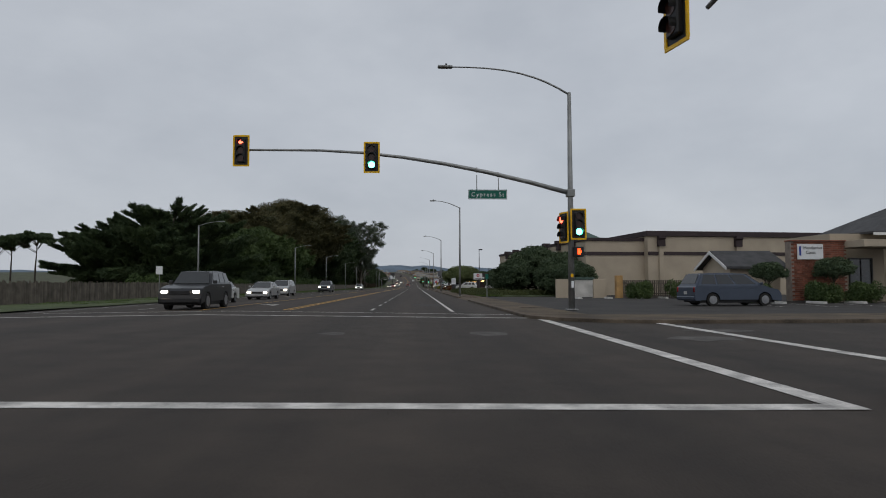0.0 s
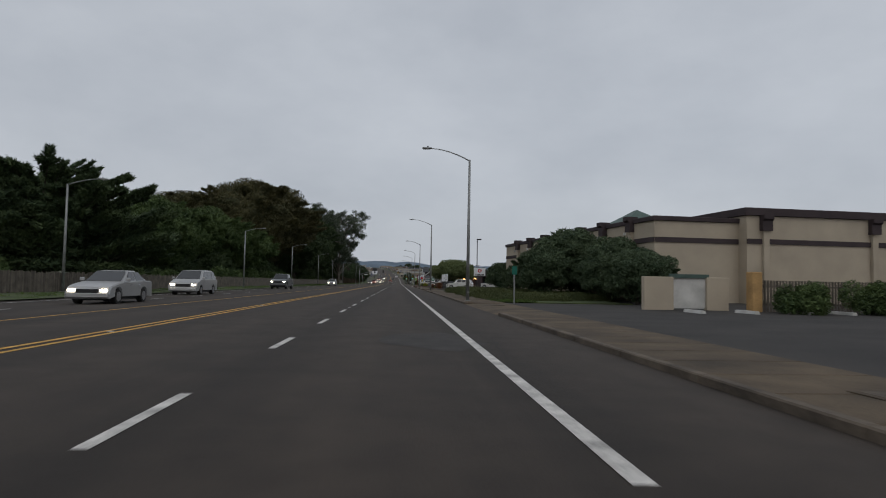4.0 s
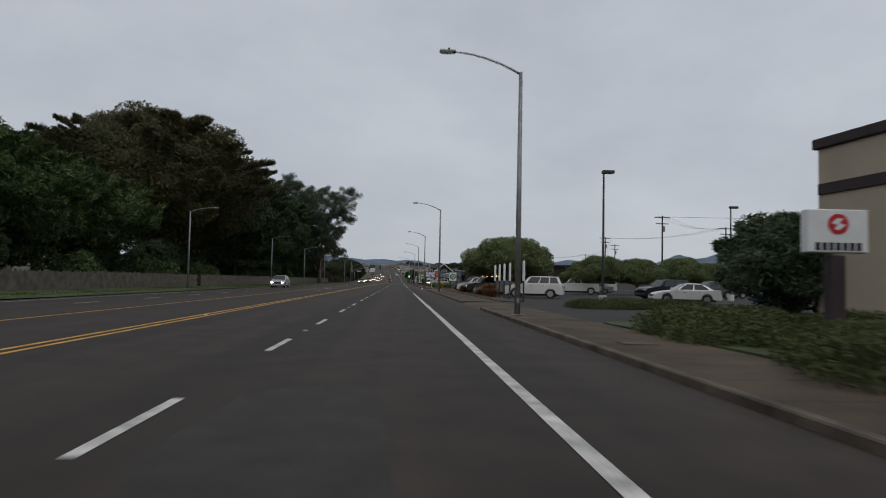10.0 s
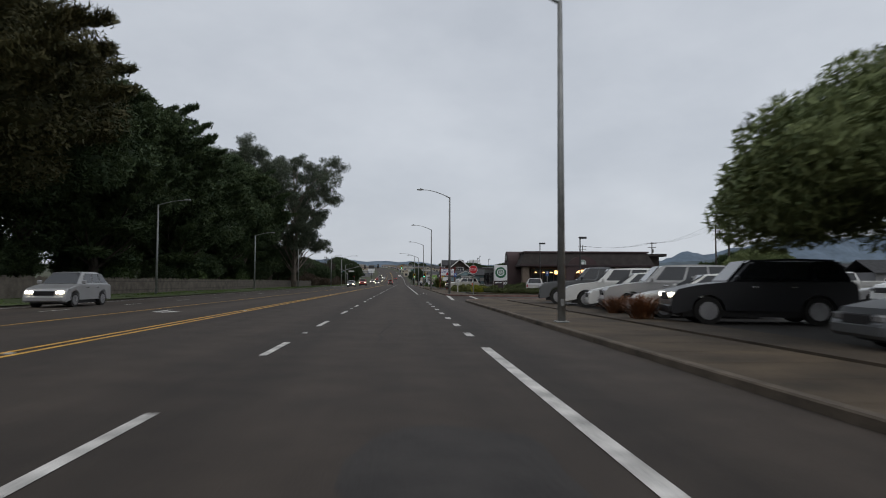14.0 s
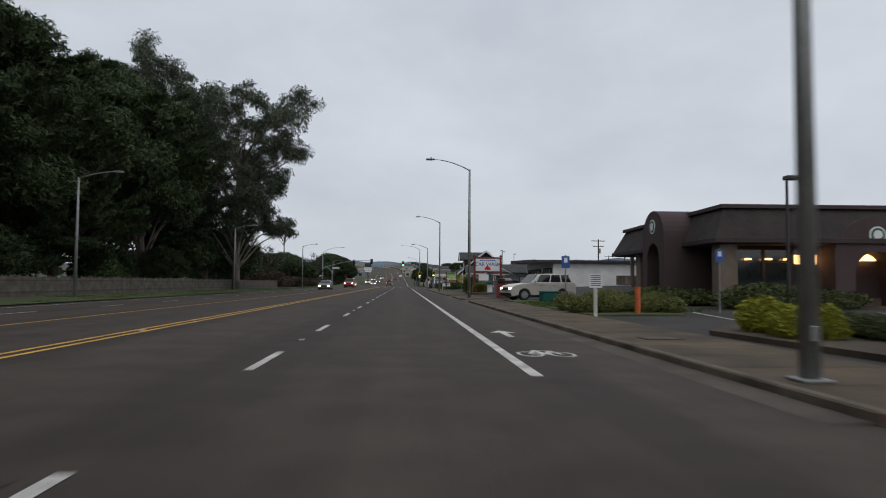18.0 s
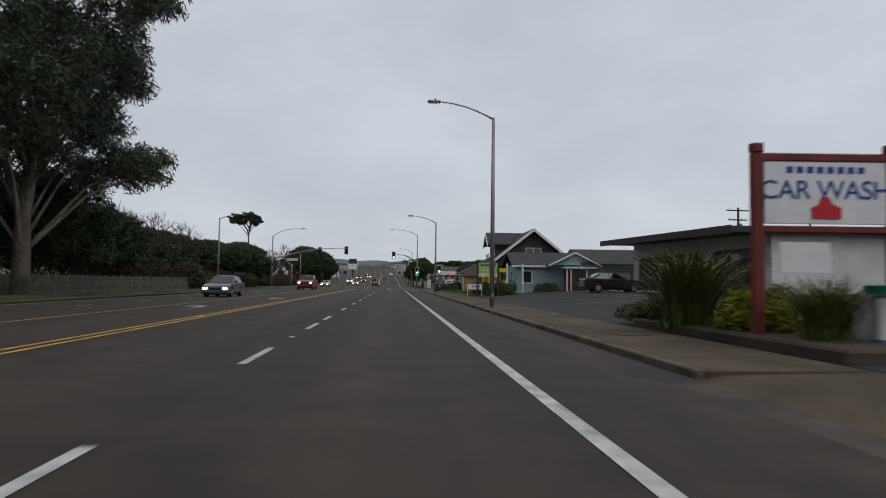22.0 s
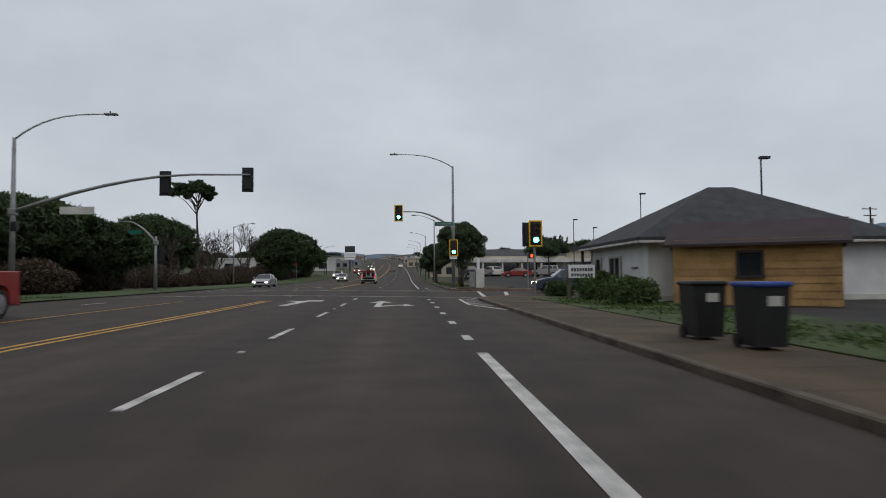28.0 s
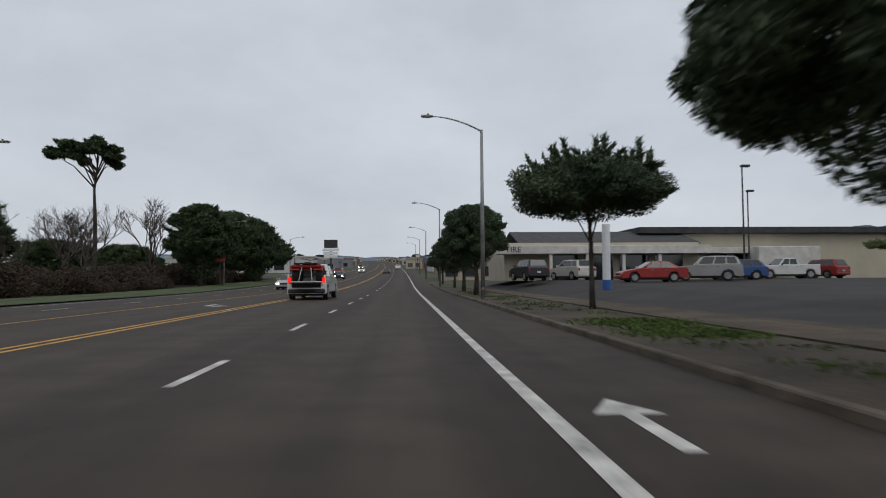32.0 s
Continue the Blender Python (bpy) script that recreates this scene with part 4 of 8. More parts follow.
mat_tail = mat("red_lamp_plastic", (0.25, 0.012, 0.012), 0.25, var=0.1, bump=0, spec=0.6)
PW, PSILV, PGREY, PBLK = car_paint("white", (0.62, 0.62, 0.60)), car_paint("silver", (0.34, 0.34, 0.34)), car_paint("grey", (0.10, 0.105, 0.11)), car_paint("black", (0.014, 0.015, 0.018))
PRED, PBLUE, PTAN, PSLATE = car_paint("red", (0.28, 0.025, 0.02)), car_paint("blue", (0.03, 0.08, 0.22)), car_paint("tan", (0.50, 0.48, 0.44)), car_paint("slate", (0.055, 0.07, 0.10))



def tree(kind, x, y, h, r, label, seed=1, z=-0.15, leaf=None, name="tree", group="", count=9000, size=0.42, trunk_h=None, rz=0.0):
    """A trunk with limbs and a crown of many sprays; kinds differ in how the clumps are laid out."""
    R = random.Random(seed)
    e = thing(name, (x, y, z), rz, label, "tree", group)
    cs, rs, limbs = [], [], []
    th = trunk_h if trunk_h is not None else h * 0.25
    fans = []
    if kind == "layered":          # cypress: flat feathered tiers on rising limbs
        n = 60
        for i in range(n):
            f = i / (n - 1)
            a = i * 2.4 + 0.6 * R.random()
            d = r * (1.0 - 0.66 * f ** 1.5) * (0.62 + 0.45 * R.random())
            zb = th + (h - th) * 0.74 * f
            ze = min(h, zb + d * R.uniform(0.12, 0.42) + (h - th) * 0.10)
            st = (math.cos(a) * d * 0.12, math.sin(a) * d * 0.12, zb)
            c = (math.cos(a) * d, math.sin(a) * d, ze)
            limbs.append(c)
            fans.append((st, c, d * 0.22))
            for g_ in (-1, 1):
                b_ = a + g_ * R.uniform(0.2, 0.5)
                m_ = [st[k] + (c[k] - st[k]) * 0.5 for k in range(3)]
                e_ = (m_[0] + math.cos(b_) * d * 0.5, m_[1] + math.sin(b_) * d * 0.5, m_[2] + d * R.uniform(0.05, 0.28))
                fans.append((m_, e_, d * 0.15))
            if i % 2 == 0:
                cs.append((math.cos(a) * d * 0.5, math.sin(a) * d * 0.5, zb + d * 0.08))
                rs.append((d * 0.30, d * 0.30, d * 0.07))
    elif kind in ("dome", "windswept"):           # broad closed crown
        n = 44
        for i in range(n):
            f = (i + 0.5) / n
            zz = 1 - 1.25 * f
            a = i * 2.39996
            q = math.sqrt(max(0.0, 1 - min(1, zz * zz)))
            k = 0.66 + 0.30 * R.random()
            cz = th + (h - th) * ((0.40 + 0.47 * zz) if kind == "dome" else (0.44 + 0.30 * zz))
            c = (math.cos(a) * q * r * k, math.sin(a) * q * r * k, max(cz, 0.8 + th * 0.5))
            cs.append(c)
            b = r * (0.17 + 0.18 * R.random())
            rs.append((b, b, b * 0.62))
            if i % 4 == 0:
                limbs.append(c)
        for i in range(130 if h > 9 else 46 if h > 2.95 else 0):
            a, zz = R.random() * 6.283, R.uniform(-0.15, 1.0)
            q, k = math.sqrt(1 - zz * zz), R.uniform(0.80, 0.92)
            c = (math.cos(a) * q * r * k, math.sin(a) * q * r * k, th + (h - th) * (0.40 + 0.50 * zz * k))
            ln = r * (R.uniform(0.16, 0.30) if h > 9 else R.uniform(0.10, 0.20))
            b_ = a + R.uniform(-0.5, 0.5)
            fans.append((c, (c[0] + math.cos(b_) * ln * (0.35 + q), c[1] + math.sin(b_) * ln * (0.35 + q), c[2] + ln * R.uniform(0.15, 0.6)), ln * 0.55))
        for i in range(34 if kind == "windswept" else 0):
            a = R.random() * 6.283
            q = r * math.sqrt(R.random()) * 0.9
            c = (math.cos(a) * q, math.sin(a) * q, th + (h - th) * 0.62)
            ln = R.uniform(0.5, 1.1)
            fans.append((c, (c[0] * 1.12 - 0.25 * ln, c[1] * 1.12, c[2] + ln), ln * 0.2))
        cs.append((0, 0, th + (h - th) * 0.45))
        rs.append((r * 0.62, r * 0.62, (h - th) * (0.40 if kind == "dome" else 0.28)))
    elif kind == "open":           # eucalyptus: clumps apart from one another at the limbs' ends
        n = 44
        for i in range(n):
            f = (i + R.random()) / n
            a = i * 2.4 + R.random()
            d = r * (0.35 + 0.62 * R.random()) * (1 - 0.75 * max(0, f - 0.55)) * (0.80 + 0.30 * min(1, f / 0.3))
            c = (math.cos(a) * d, math.sin(a) * d, th + (h - th) * (0.02 + 0.90 * f))
            limbs.append(c)
            for g_ in range(9):
                b = r * (0.05 + 0.10 * R.random())
                cs.append((c[0] + R.gauss(0, 0.12) * r, c[1] + R.gauss(0, 0.12) * r, c[2] + R.gauss(0.01, 0.09) * r))
                rs.append((b, b, b * 0.8))
    elif kind == "umbrella":       # bare stem, flat head
        for i in range(17):
            a = i * 2.4
            d = r * (0.15 + 0.85 * R.random())
            c = (math.cos(a) * d - 0.22 * r, math.sin(a) * d, h * (0.985 - 0.14 * (d / r) ** 1.3 - 0.05 * R.random()))
            limbs.append(c)
            fans.append(((c[0] * 0.6, c[1] * 0.6, c[2] - 0.05 * r), (c[0] * 1.25, c[1] * 1.25, c[2] + 0.1 * r), r * 0.22))
            for g_ in range(4):
                b = r * (0.10 + 0.12 * R.random())
                cs.append((c[0] + R.gauss(0, 0.12) * r, c[1] + R.gauss(0, 0.12) * r, c[2] + R.gauss(0, 0.05) * r))
                rs.append((b, b, b * 0.5))
    else:                          # shrub: low mounds from the ground
        n = 12
        for i in range(n):
            a, d = R.random() * 6.28, r * math.sqrt(R.random()) * 0.75
            b = r * (0.28 + 0.18 * R.random())
            hh = h * (0.35 + 0.4 * R.random()) * (1 - 0.4 * d / r)
            cs.append((math.cos(a) * d, math.sin(a) * d, hh))
            rs.append((b, b, min(hh * 0.95, h * 0.45)))
            limbs.append(cs[-1])
    bm = bmesh.new()
    tr = max(0.06, h * 0.016) * (1.4 if kind == "dome" else 1.0)
    if kind != "shrub":
        top = h * (0.88 if kind != "umbrella" else 0.9)
        lean = [(R.uniform(-0.03, 0.03) * h * f, R.uniform(-0.03, 0.03) * h * f, top * f) for f in (0, 0.2, 0.45, 0.7, 1)]
        tube(bm, lean, [tr * 1.3, tr, tr * 0.8, tr * 0.5, tr * 0.2], 8)
    else:
        lean = [(0, 0, 0), (0, 0, h * 0.3), (0, 0, h * 0.5)]
    for c in limbs:
        f = min(0.95, max(0.12, (c[2] / h) - (0.22 if kind != "umbrella" else 0.13))) if kind != "shrub" else 0.05
        st = Vector((0, 0, f * h))
        if kind != "shrub":
            k = f * h / lean[-1][2] * 4
            i = min(3, int(k))
            st = Vector(lean[i]).lerp(Vector(lean[i + 1]), k - i)
        en = Vector(c)
        md = st.lerp(en, 0.55) + Vector((0, 0, (en - st).length * (0.10 if kind != "layered" else -0.06)))
        tube(bm, [st, md, en], [tr * 0.34, tr * 0.22, tr * 0.08], 5, False)
    part("trunk", bm, PALEBARK if kind == "open" else BARK, e, smooth=True)
    leaf = leaf or CYPLEAF
    crown = new("crown", leaves("crown", cs, rs, int(count * 1.9), size * 0.72, leaf, seed, shell=0.0 if kind in ("open", "umbrella") else 0.5, flat=0.5 if kind == "layered" else 1.0, droop=0.6 if kind == "open" else 0.0, aspect=2.6 if kind in ("open", "layered") else 1.9))
    crown.parent = e
    if fans:
        tips = new("outer_foliage", sprays("outer_foliage", fans, {"layered": 230, "umbrella": 90}.get(kind, 75 if h > 9 else 520), (size * 0.5 if kind == "layered" else size * 0.62) if h > 9 else size * 0.8, leaf, seed + 1))
        tips.parent = e
    if kind in ("dome", "windswept"):
        core = new("crown_core", hull("crown_core", [c for c, q in zip(cs, rs) if q[0] > r * 0.12], [(q[0] * 0.74, q[1] * 0.74, q[2] * 0.74) for q in rs if q[0] > r * 0.12], leaf, seed, 1))
        core.parent = e
        core["label"] = "dense dark inner foliage"
    return e


def again(ob, x, y, rz=0.0, s=1.0, z=-0.15, label=""):
    o = copy_thing(ob, pose(x, y, z, 0, 0, rz))
    o.scale = (s, s, s)
    if label:
        o["label"] = label
    return o


def bare_tree(x, y, h, r, seed, label="leafless tree with fine brown twigs", z=-0.15, group="bare trees", mat_=None):
    R = random.Random(seed)
    e = thing("bare_tree", (x, y, z), 0, label, "tree", group)
    bm = bmesh.new()
    pts = []

    def grow(p, d, ln, rad, lv):
        q = p + d * ln
        tube(bm, [p, p.lerp(q, 0.5) + Vector((R.uniform(-1, 1), R.uniform(-1, 1), 0)) * ln * 0.06, q], [rad, rad * 0.8, rad * 0.6], 5 if lv < 2 else 3, False)
        if lv == 5:
            return
        for k in range(3 if lv < 4 else 4):
            nd = (d + Vector((R.uniform(-1, 1), R.uniform(-1, 1), R.uniform(-0.25, 0.7))) * (0.75 * r / h * 2)).normalized()
            grow(q if k < 2 else p.lerp(q, R.uniform(0.5, 0.95)), nd, ln * R.uniform(0.6, 0.85), max(rad * 0.60, h * 0.0016), lv + 1)

    grow(Vector((0, 0, 0)), Vector((0, 0, 1)), h * 0.27, h * 0.016, 0)
    part("branch_work", bm, mat_ or BARETWIG, e)
    return e

# ---- street furniture ----
for y in (68.2, 116.85, 165.0, 208.3, 246.8, 284.05, 325.75, 415.5, 455.0, 500.0, 545.0, 600.0):
    street_lamp(4.35 if y < 400 else 4.2, y, WALK + GZ(y), h=8.7 if y > 400 else 7.8 if y > 300 else 8.9 if y > 280 else 9.2)
for x, y in ((-25.05, 76.5), (-22.2, 121), (-22.2, 162.6), (-22.2, 207), (-22.2, 246), (-22.2, 287), (-19.7, 328), (-23.5, 418.0), (-23.5, 470), (-23.5, 520)):
    street_lamp(x, y, 0.0 + GZ(y), h=8.1, side=1, rise=0.5, arm=2.4)


def mast(x, y, h, arm_z, tip_x, tip_z, lum_x, lum_z, name="traffic_signal", label="steel traffic signal pole with a long mast arm", bend=0.45):
    e = thing(name, (x, y, WALK - 0.02), 0, label, "traffic light", "traffic signals")
    part("base_plate", B((0, 0, 0.03), (0.5, 0.5, 0.06), bev=0.015), STEEL, e)
    part("pole", TU([(0, 0, 0.03), (0, 0, h * 0.5), (0, 0, h)], [0.15, 0.125, 0.085], 12), STEEL, e, smooth=True)
    pts = [((tip_x - x) * f, 0, arm_z + (tip_z - arm_z) * (1 - (1 - min(1, f / 0.75)) ** 1.7)) for f in (0, 0.12, 0.25, 0.38, 0.5, 0.62, 0.75, 0.88, 1)]
    part("mast_arm", TU(pts, [0.11, 0.10, 0.092, 0.085, 0.075, 0.065, 0.055, 0.05, 0.045], 10), STEEL, e, smooth=True)
    part("arm_flange", B((0, 0, arm_z), (0.36, 0.36, 0.34), bev=0.03), STEEL, e)
    if lum_x is not None:
        q = [((lum_x - x) * f, 0, h - 0.1 + (lum_z - h + 0.1) * (1 - (1 - f) ** 2.9)) for f in (0, 0.1, 0.2, 0.3, 0.42, 0.55, 0.7, 0.85, 1)]
        part("lamp_arm", TU(q, [0.05, 0.048, 0.046, 0.044, 0.041, 0.038, 0.035, 0.033, 0.03], 8), STEEL, e, smooth=True)
        s = 1 if lum_x > x else -1
        head = part("lamp_head", B((q[-1][0] + s * 0.25, 0, q[-1][2]), (0.68, 0.28, 0.11), bev=0.035), STEEL, e, "flat grey lamp head")
        part("photocell", D((q[-1][0] + s * 0.2, 0, q[-1][2] + 0.1), 0.045, 0.1, "z", 8), DARKSTEEL, head)
    return e


def street_name(parent, x, z, w, h, text, y=-0.12, hang=None):
    s = part("name_sign", B((x, y, z), (w, 0.03, h), bev=0.01), SIGNGREEN, parent, "green street name sign with white border")
    bm = bmesh.new()
    for c, q in (((x, y - 0.018, z + h / 2 - 0.025), (w - 0.03, 0.006, 0.018)), ((x, y - 0.018, z - h / 2 + 0.025), (w - 0.03, 0.006, 0.018)),
                 ((x - w / 2 + 0.025, y - 0.018, z), (0.018, 0.006, h - 0.05)), ((x + w / 2 - 0.025, y - 0.018, z), (0.018, 0.006, h - 0.05))):
        bx(bm, c, q)
    part("border", bm, SIGNWHITE, s)
    if text:
        words(text, h * 0.62, SIGNWHITE, s, (x, y - 0.02, z - 0.01), (90, 0, 0), spread=1.25)
    else:
        for k in range(9):
            part("letter_bar", B((x - w * 0.36 + k * w * 0.09, y - 0.02, z), (w * 0.04, 0.008, h * 0.2)), DIRTYWHITE, s)
    if hang:
        for k in (-0.28, 0.28):
            part("hanger", TU([(x + k * w, y + 0.02, z + h / 2), (x + k * w, y + 0.02, z + h / 2 + hang * (1 if k > 0 else 1.25))], 0.018, 6), STEEL, s)


def arm_at(span, x):
    """Height of a mast arm at x from its pole; span: the arm's height at the pole, its tip's reach and height."""
    z0, reach, z1 = span
    f = abs(x) / reach
    return z0 + (z1 - z0) * (1 - (1 - min(1, f / 0.75)) ** 1.7)


A_ARM = (5.29, 15.13, 7.17)
A = mast(6.76, 30.2, 9.93, 5.29, -8.37, 7.17, 1.33, 11.05)
signal_head(A, -8.98, -0.16, 6.84, "green")
signal_head(A, -14.75, -0.16, 7.1, "red", arrow=True)
street_name(A, -3.78, 5.20, 1.75, 0.44, "Cypress St", hang=0.52)
for hx in (-4.27, -3.29):
    part("sign_bracket", D((hx, 0.0, arm_at(A_ARM, hx)), 0.12, 0.06, "x", 12), STEEL, A)
signal_head(A, 0.30, -0.22, 3.86, "green")
signal_head(A, -0.34, -0.05, 3.72, "red", rz=-70, border=True)
walk_signal(A, 0.28, -0.2, 2.62)
part("push_button", B((0.02, -0.15, 1.15), (0.12, 0.06, 0.3), bev=0.02), SIGNWHITE, A)
part("sticker", B((0.0, -0.135, 1.55), (0.12, 0.02, 0.16), bev=0.01), SIGYEL, A)

N = thing("traffic_signal", (9.2, 3.2, WALK - 0.02), 0, "steel signal pole whose arm reaches over the junction", "traffic light", "traffic signals")
part("pole", TU([(0, 0, 0), (0, 0, 7.5)], [0.15, 0.1], 12), STEEL, N, smooth=True)
part("mast_arm", TU([(0, 0, 6.3), (-2.5, 4.0, 6.35), (-4.3, 7.6, 6.1), (-4.6, 8.4, 5.75)], [0.09, 0.07, 0.05, 0.04], 8), STEEL, N, smooth=True)
signal_head(N, -4.85, 9.1, 6.05, "none", rz=-78, border=True)

Bp = mast(4.28, 381.4, 10.4, 5.13, 0.0, 6.53, -0.45, 11.4, label="steel signal pole with a short curved arm and lamp")
signal_head(Bp, -4.6, -0.16, 6.40, "green")
street_name(Bp, -0.75, 5.48, 1.6, 0.38, None)
signal_head(Bp, 0.02, -0.25, 3.45, "green")
part("small_sign", B((0.0, -0.2, 2.62), (0.62, 0.02, 0.24), bev=0.005), SIGNWHITE, Bp, "small white sign under the signal")
Bl = mast(-19.9, 361.1, 8.4, 4.55, -7.9, 6.5, -15.3, 9.65, label="steel signal pole with a long arm, heads seen from behind")
signal_head(Bl, 11.85, 0.16, 6.25, "none", face=1)
signal_head(Bl, 7.6, 0.16, 6.05, "none", face=1)
part("name_sign", B((3.2, 0, 4.62), (1.75, 0.03, 0.4), bev=0.01), DIRTYWHITE, Bl, "back of a street name sign")
part("sensor", B((0.1, 0, 3.8), (0.3, 0.3, 0.5), bev=0.04), BLACK, Bl)
Bf = mast(-19.6, 379.5, 4.4, 3.9, -22.5, 5.6, None, None, label="short signal pole with a curved arm")
signal_head(Bf, 0.35, 0.2, 2.9, "none", face=1)
part("name_sign", B((-1.6, 0, 4.75), (1.0, 0.03, 0.3), bev=0.01), SIGNGREEN, Bf)
Br = thing("traffic_signal", (7.15, 361.1, WALK - 0.02), 0, "signal head on a short post at the corner", "traffic light", "traffic signals")
part("pole", TU([(0, 0, 0), (0, 0, 3.0)], 0.06, 8), STEEL, Br)
signal_head(Br, 0.05, -0.1, 3.35, "green")
signal_head(Br, -0.35, 0.05, 3.3, "none", face=1)
Bw = thing("pedestrian_signal_post", (10.6, 381.2, WALK - 0.02), 0, "pedestrian signal on a short steel post", "traffic light")
part("post", TU([(0, 0, 0), (0, 0, 3.0)], 0.05, 8), STEEL, Bw)
walk_signal(Bw, 0.3, 0, 2.75)

c = thing("signal_control_cabinet", (6.5, 383.9, WALK - 0.02), 0, "pale metal signal control cabinet on the corner", "cabinet")
part("cabinet_body", B((0.3, 0, 0.85), (0.75, 0.6, 1.7), bev=0.02), DIRTYWHITE, c)
part("cabinet_body", B((-0.35, 0.05, 0.75), (0.5, 0.5, 1.4), bev=0.02), STEEL, c)
part("door", B((0.3, -0.31, 0.85), (0.65, 0.02, 1.5), bev=0.006), DIRTYWHITE, c)
part("handle", B((0.5, -0.33, 0.9), (0.03, 0.03, 0.14), bev=0.005), STEEL, c)

# signs
s = thing("bus_stop_sign", (-24.0, 62.6, 0), 0, "grey-backed sign on a post by the fence", "sign")
part("post", TU([(0, 0, -0.05), (0, 0, 3.0)], 0.035, 6), STEEL, s)
part("panel", B((0, -0.05, 2.6), (0.6, 0.02, 0.75), bev=0.004), SIGNWHITE, s)
s = thing("marker_post", (6.75, 64.6, 0.0), 0, "pale steel post with a small green marker", "sign")
part("post", TU([(0, 0, -0.05), (0, 0, 2.2)], 0.05, 8), STEEL, s)
part("panel", B((0, -0.06, 2.0), (0.3, 0.02, 0.5), bev=0.004), SIGNGREEN, s)

S = thing("store_sign", (10.0, 107.2, -0.05), -3, "white store sign with a red round emblem on a brown post", "sign")
part("post", B((0, 0, 1.0), (0.35, 0.3, 2.2), bev=0.02), PLUM, S)
bxp = part("sign_box", B((0, 0, 2.66), (1.42, 0.3, 1.0), bev=0.02), SIGNWHITE, S)
REDP = mat("sign_red", (0.5, 0.02, 0.03), 0.5, var=0.1, bump=0)
part("emblem", D((0, -0.158, 2.82), 0.24, 0.012, "y", 24), REDP, bxp, "red round emblem")
part("emblem_curve", PR([(-0.16, 0.02), (-0.02, 0.14), (0.1, 0.12), (0.02, 0.02), (0.16, -0.02), (0.02, -0.14), (-0.1, -0.12), (-0.02, -0.02)], -0.006, 0.006, "xz"), SIGNWHITE, bxp, loc=(0, -0.17, 2.82))
for k in range(7):
    part("letter_bar", B((-0.48 + 0.16 * k, -0.158, 2.3), (0.11, 0.012, 0.18)), BLACK, bxp)

st = thing("stop_sign", (6.4, 206.4, WALK - 0.02), -4, "red octagonal stop sign with a street name blade", "sign")
part("post", TU([(0, 0, 0), (0, 0, 3.2)], 0.045, 8), STEEL, st)
bm = bmesh.new()
prism(bm, [(0.41 * math.cos(math.pi / 8 + math.pi / 4 * k), 0.41 * math.sin(math.pi / 8 + math.pi / 4 * k)) for k in range(8)], -0.07, -0.055, "xz")
pl = part("octagon", bm, SIGNWHITE, st, loc=(0, 0, 2.3))
bm = bmesh.new()
prism(bm, [(0.38 * math.cos(math.pi / 8 + math.pi / 4 * k), 0.38 * math.sin(math.pi / 8 + math.pi / 4 * k)) for k in range(8)], -0.078, -0.066, "xz")
part("red_face", bm, REDP, pl)
words("STOP", 0.26, SIGNWHITE, pl, (0, -0.082, 0), (90, 0, 0))
part("name_blade", B((0.1, 0, 3.05), (1.0, 0.02, 0.2), bev=0.005), SIGNWHITE, st, "pale street name blade")

C = thing("coffee_sign", (9.68, 211.3, 0.0), -3, "white sign with a green round emblem and a dark arrow panel", "sign")
part("post", B((0, 0, 0.5), (0.5, 0.25, 1.0), bev=0.02), PLUM, C)
cb = part("sign_box", B((0, 0, 2.12), (1.30, 0.28, 1.5), bev=0.03), SIGNWHITE, C)
COFG = mat("emblem_green", (0.02, 0.12, 0.06), 0.5, var=0.1, bump=0)
bm = bmesh.new()
disc(bm, (0, -0.148, 2.14), 0.55, 0.012, "y", 32)
em = part("emblem", bm, COFG, cb, "dark green round emblem")
for r_, m_ in ((0.36, SIGNWHITE), (0.28, COFG)):
    part("emblem_ring", D((0, -0.156 - (0.36 - r_) * 0.05, 2.16), r_, 0.012, "y", 28), m_, cb)
for k in range(5):
    part("emblem_wave", B((0, -0.172, 1.98 + 0.09 * k), (0.42 - 0.06 * abs(k - 2), 0.01, 0.035)), SIGNWHITE, cb)
ap = part("arrow_panel", B((0, 0, 1.10), (1.30, 0.26, 0.44), bev=0.02), PLUM, C)
for k in range(6):
    part("letter_bar", B((-0.5 + 0.11 * k, -0.14, 1.14), (0.08, 0.01, 0.13)), SIGNWHITE, ap)
for k in range(2):
    part("chevron", PR([(0, 0.14), (0.14, 0), (0, -0.14), (0.09, -0.14), (0.23, 0), (0.09, 0.14)][::-1], -0.006, 0.006, "xz"), SIGNWHITE, ap, loc=(0.2 + 0.2 * k, -0.14, 1.1))

BLUEP = mat("sign_blue", (0.03, 0.10, 0.32), 0.5, var=0.1, bump=0)
for x, y, m_, hh in ((6.5, 228.0, BLUEP, 2.35), (12.4, 226.5, BLUEP, 2.6), (16.8, 222.0, BLUEP, 2.5)):
    e = thing("parking_sign", (x, y, 0.02), -5, "small blue parking sign on a post", "sign", "parking signs")
    part("post", TU([(0, 0, -0.03), (0, 0, hh)], 0.03, 6), STEEL, e)
    part("panel", B((0, -0.04, hh - 0.3), (0.34, 0.015, 0.5), bev=0.004), m_, e)
    part("symbol", B((0, -0.052, hh - 0.22), (0.14, 0.01, 0.2)), SIGNWHITE, e)
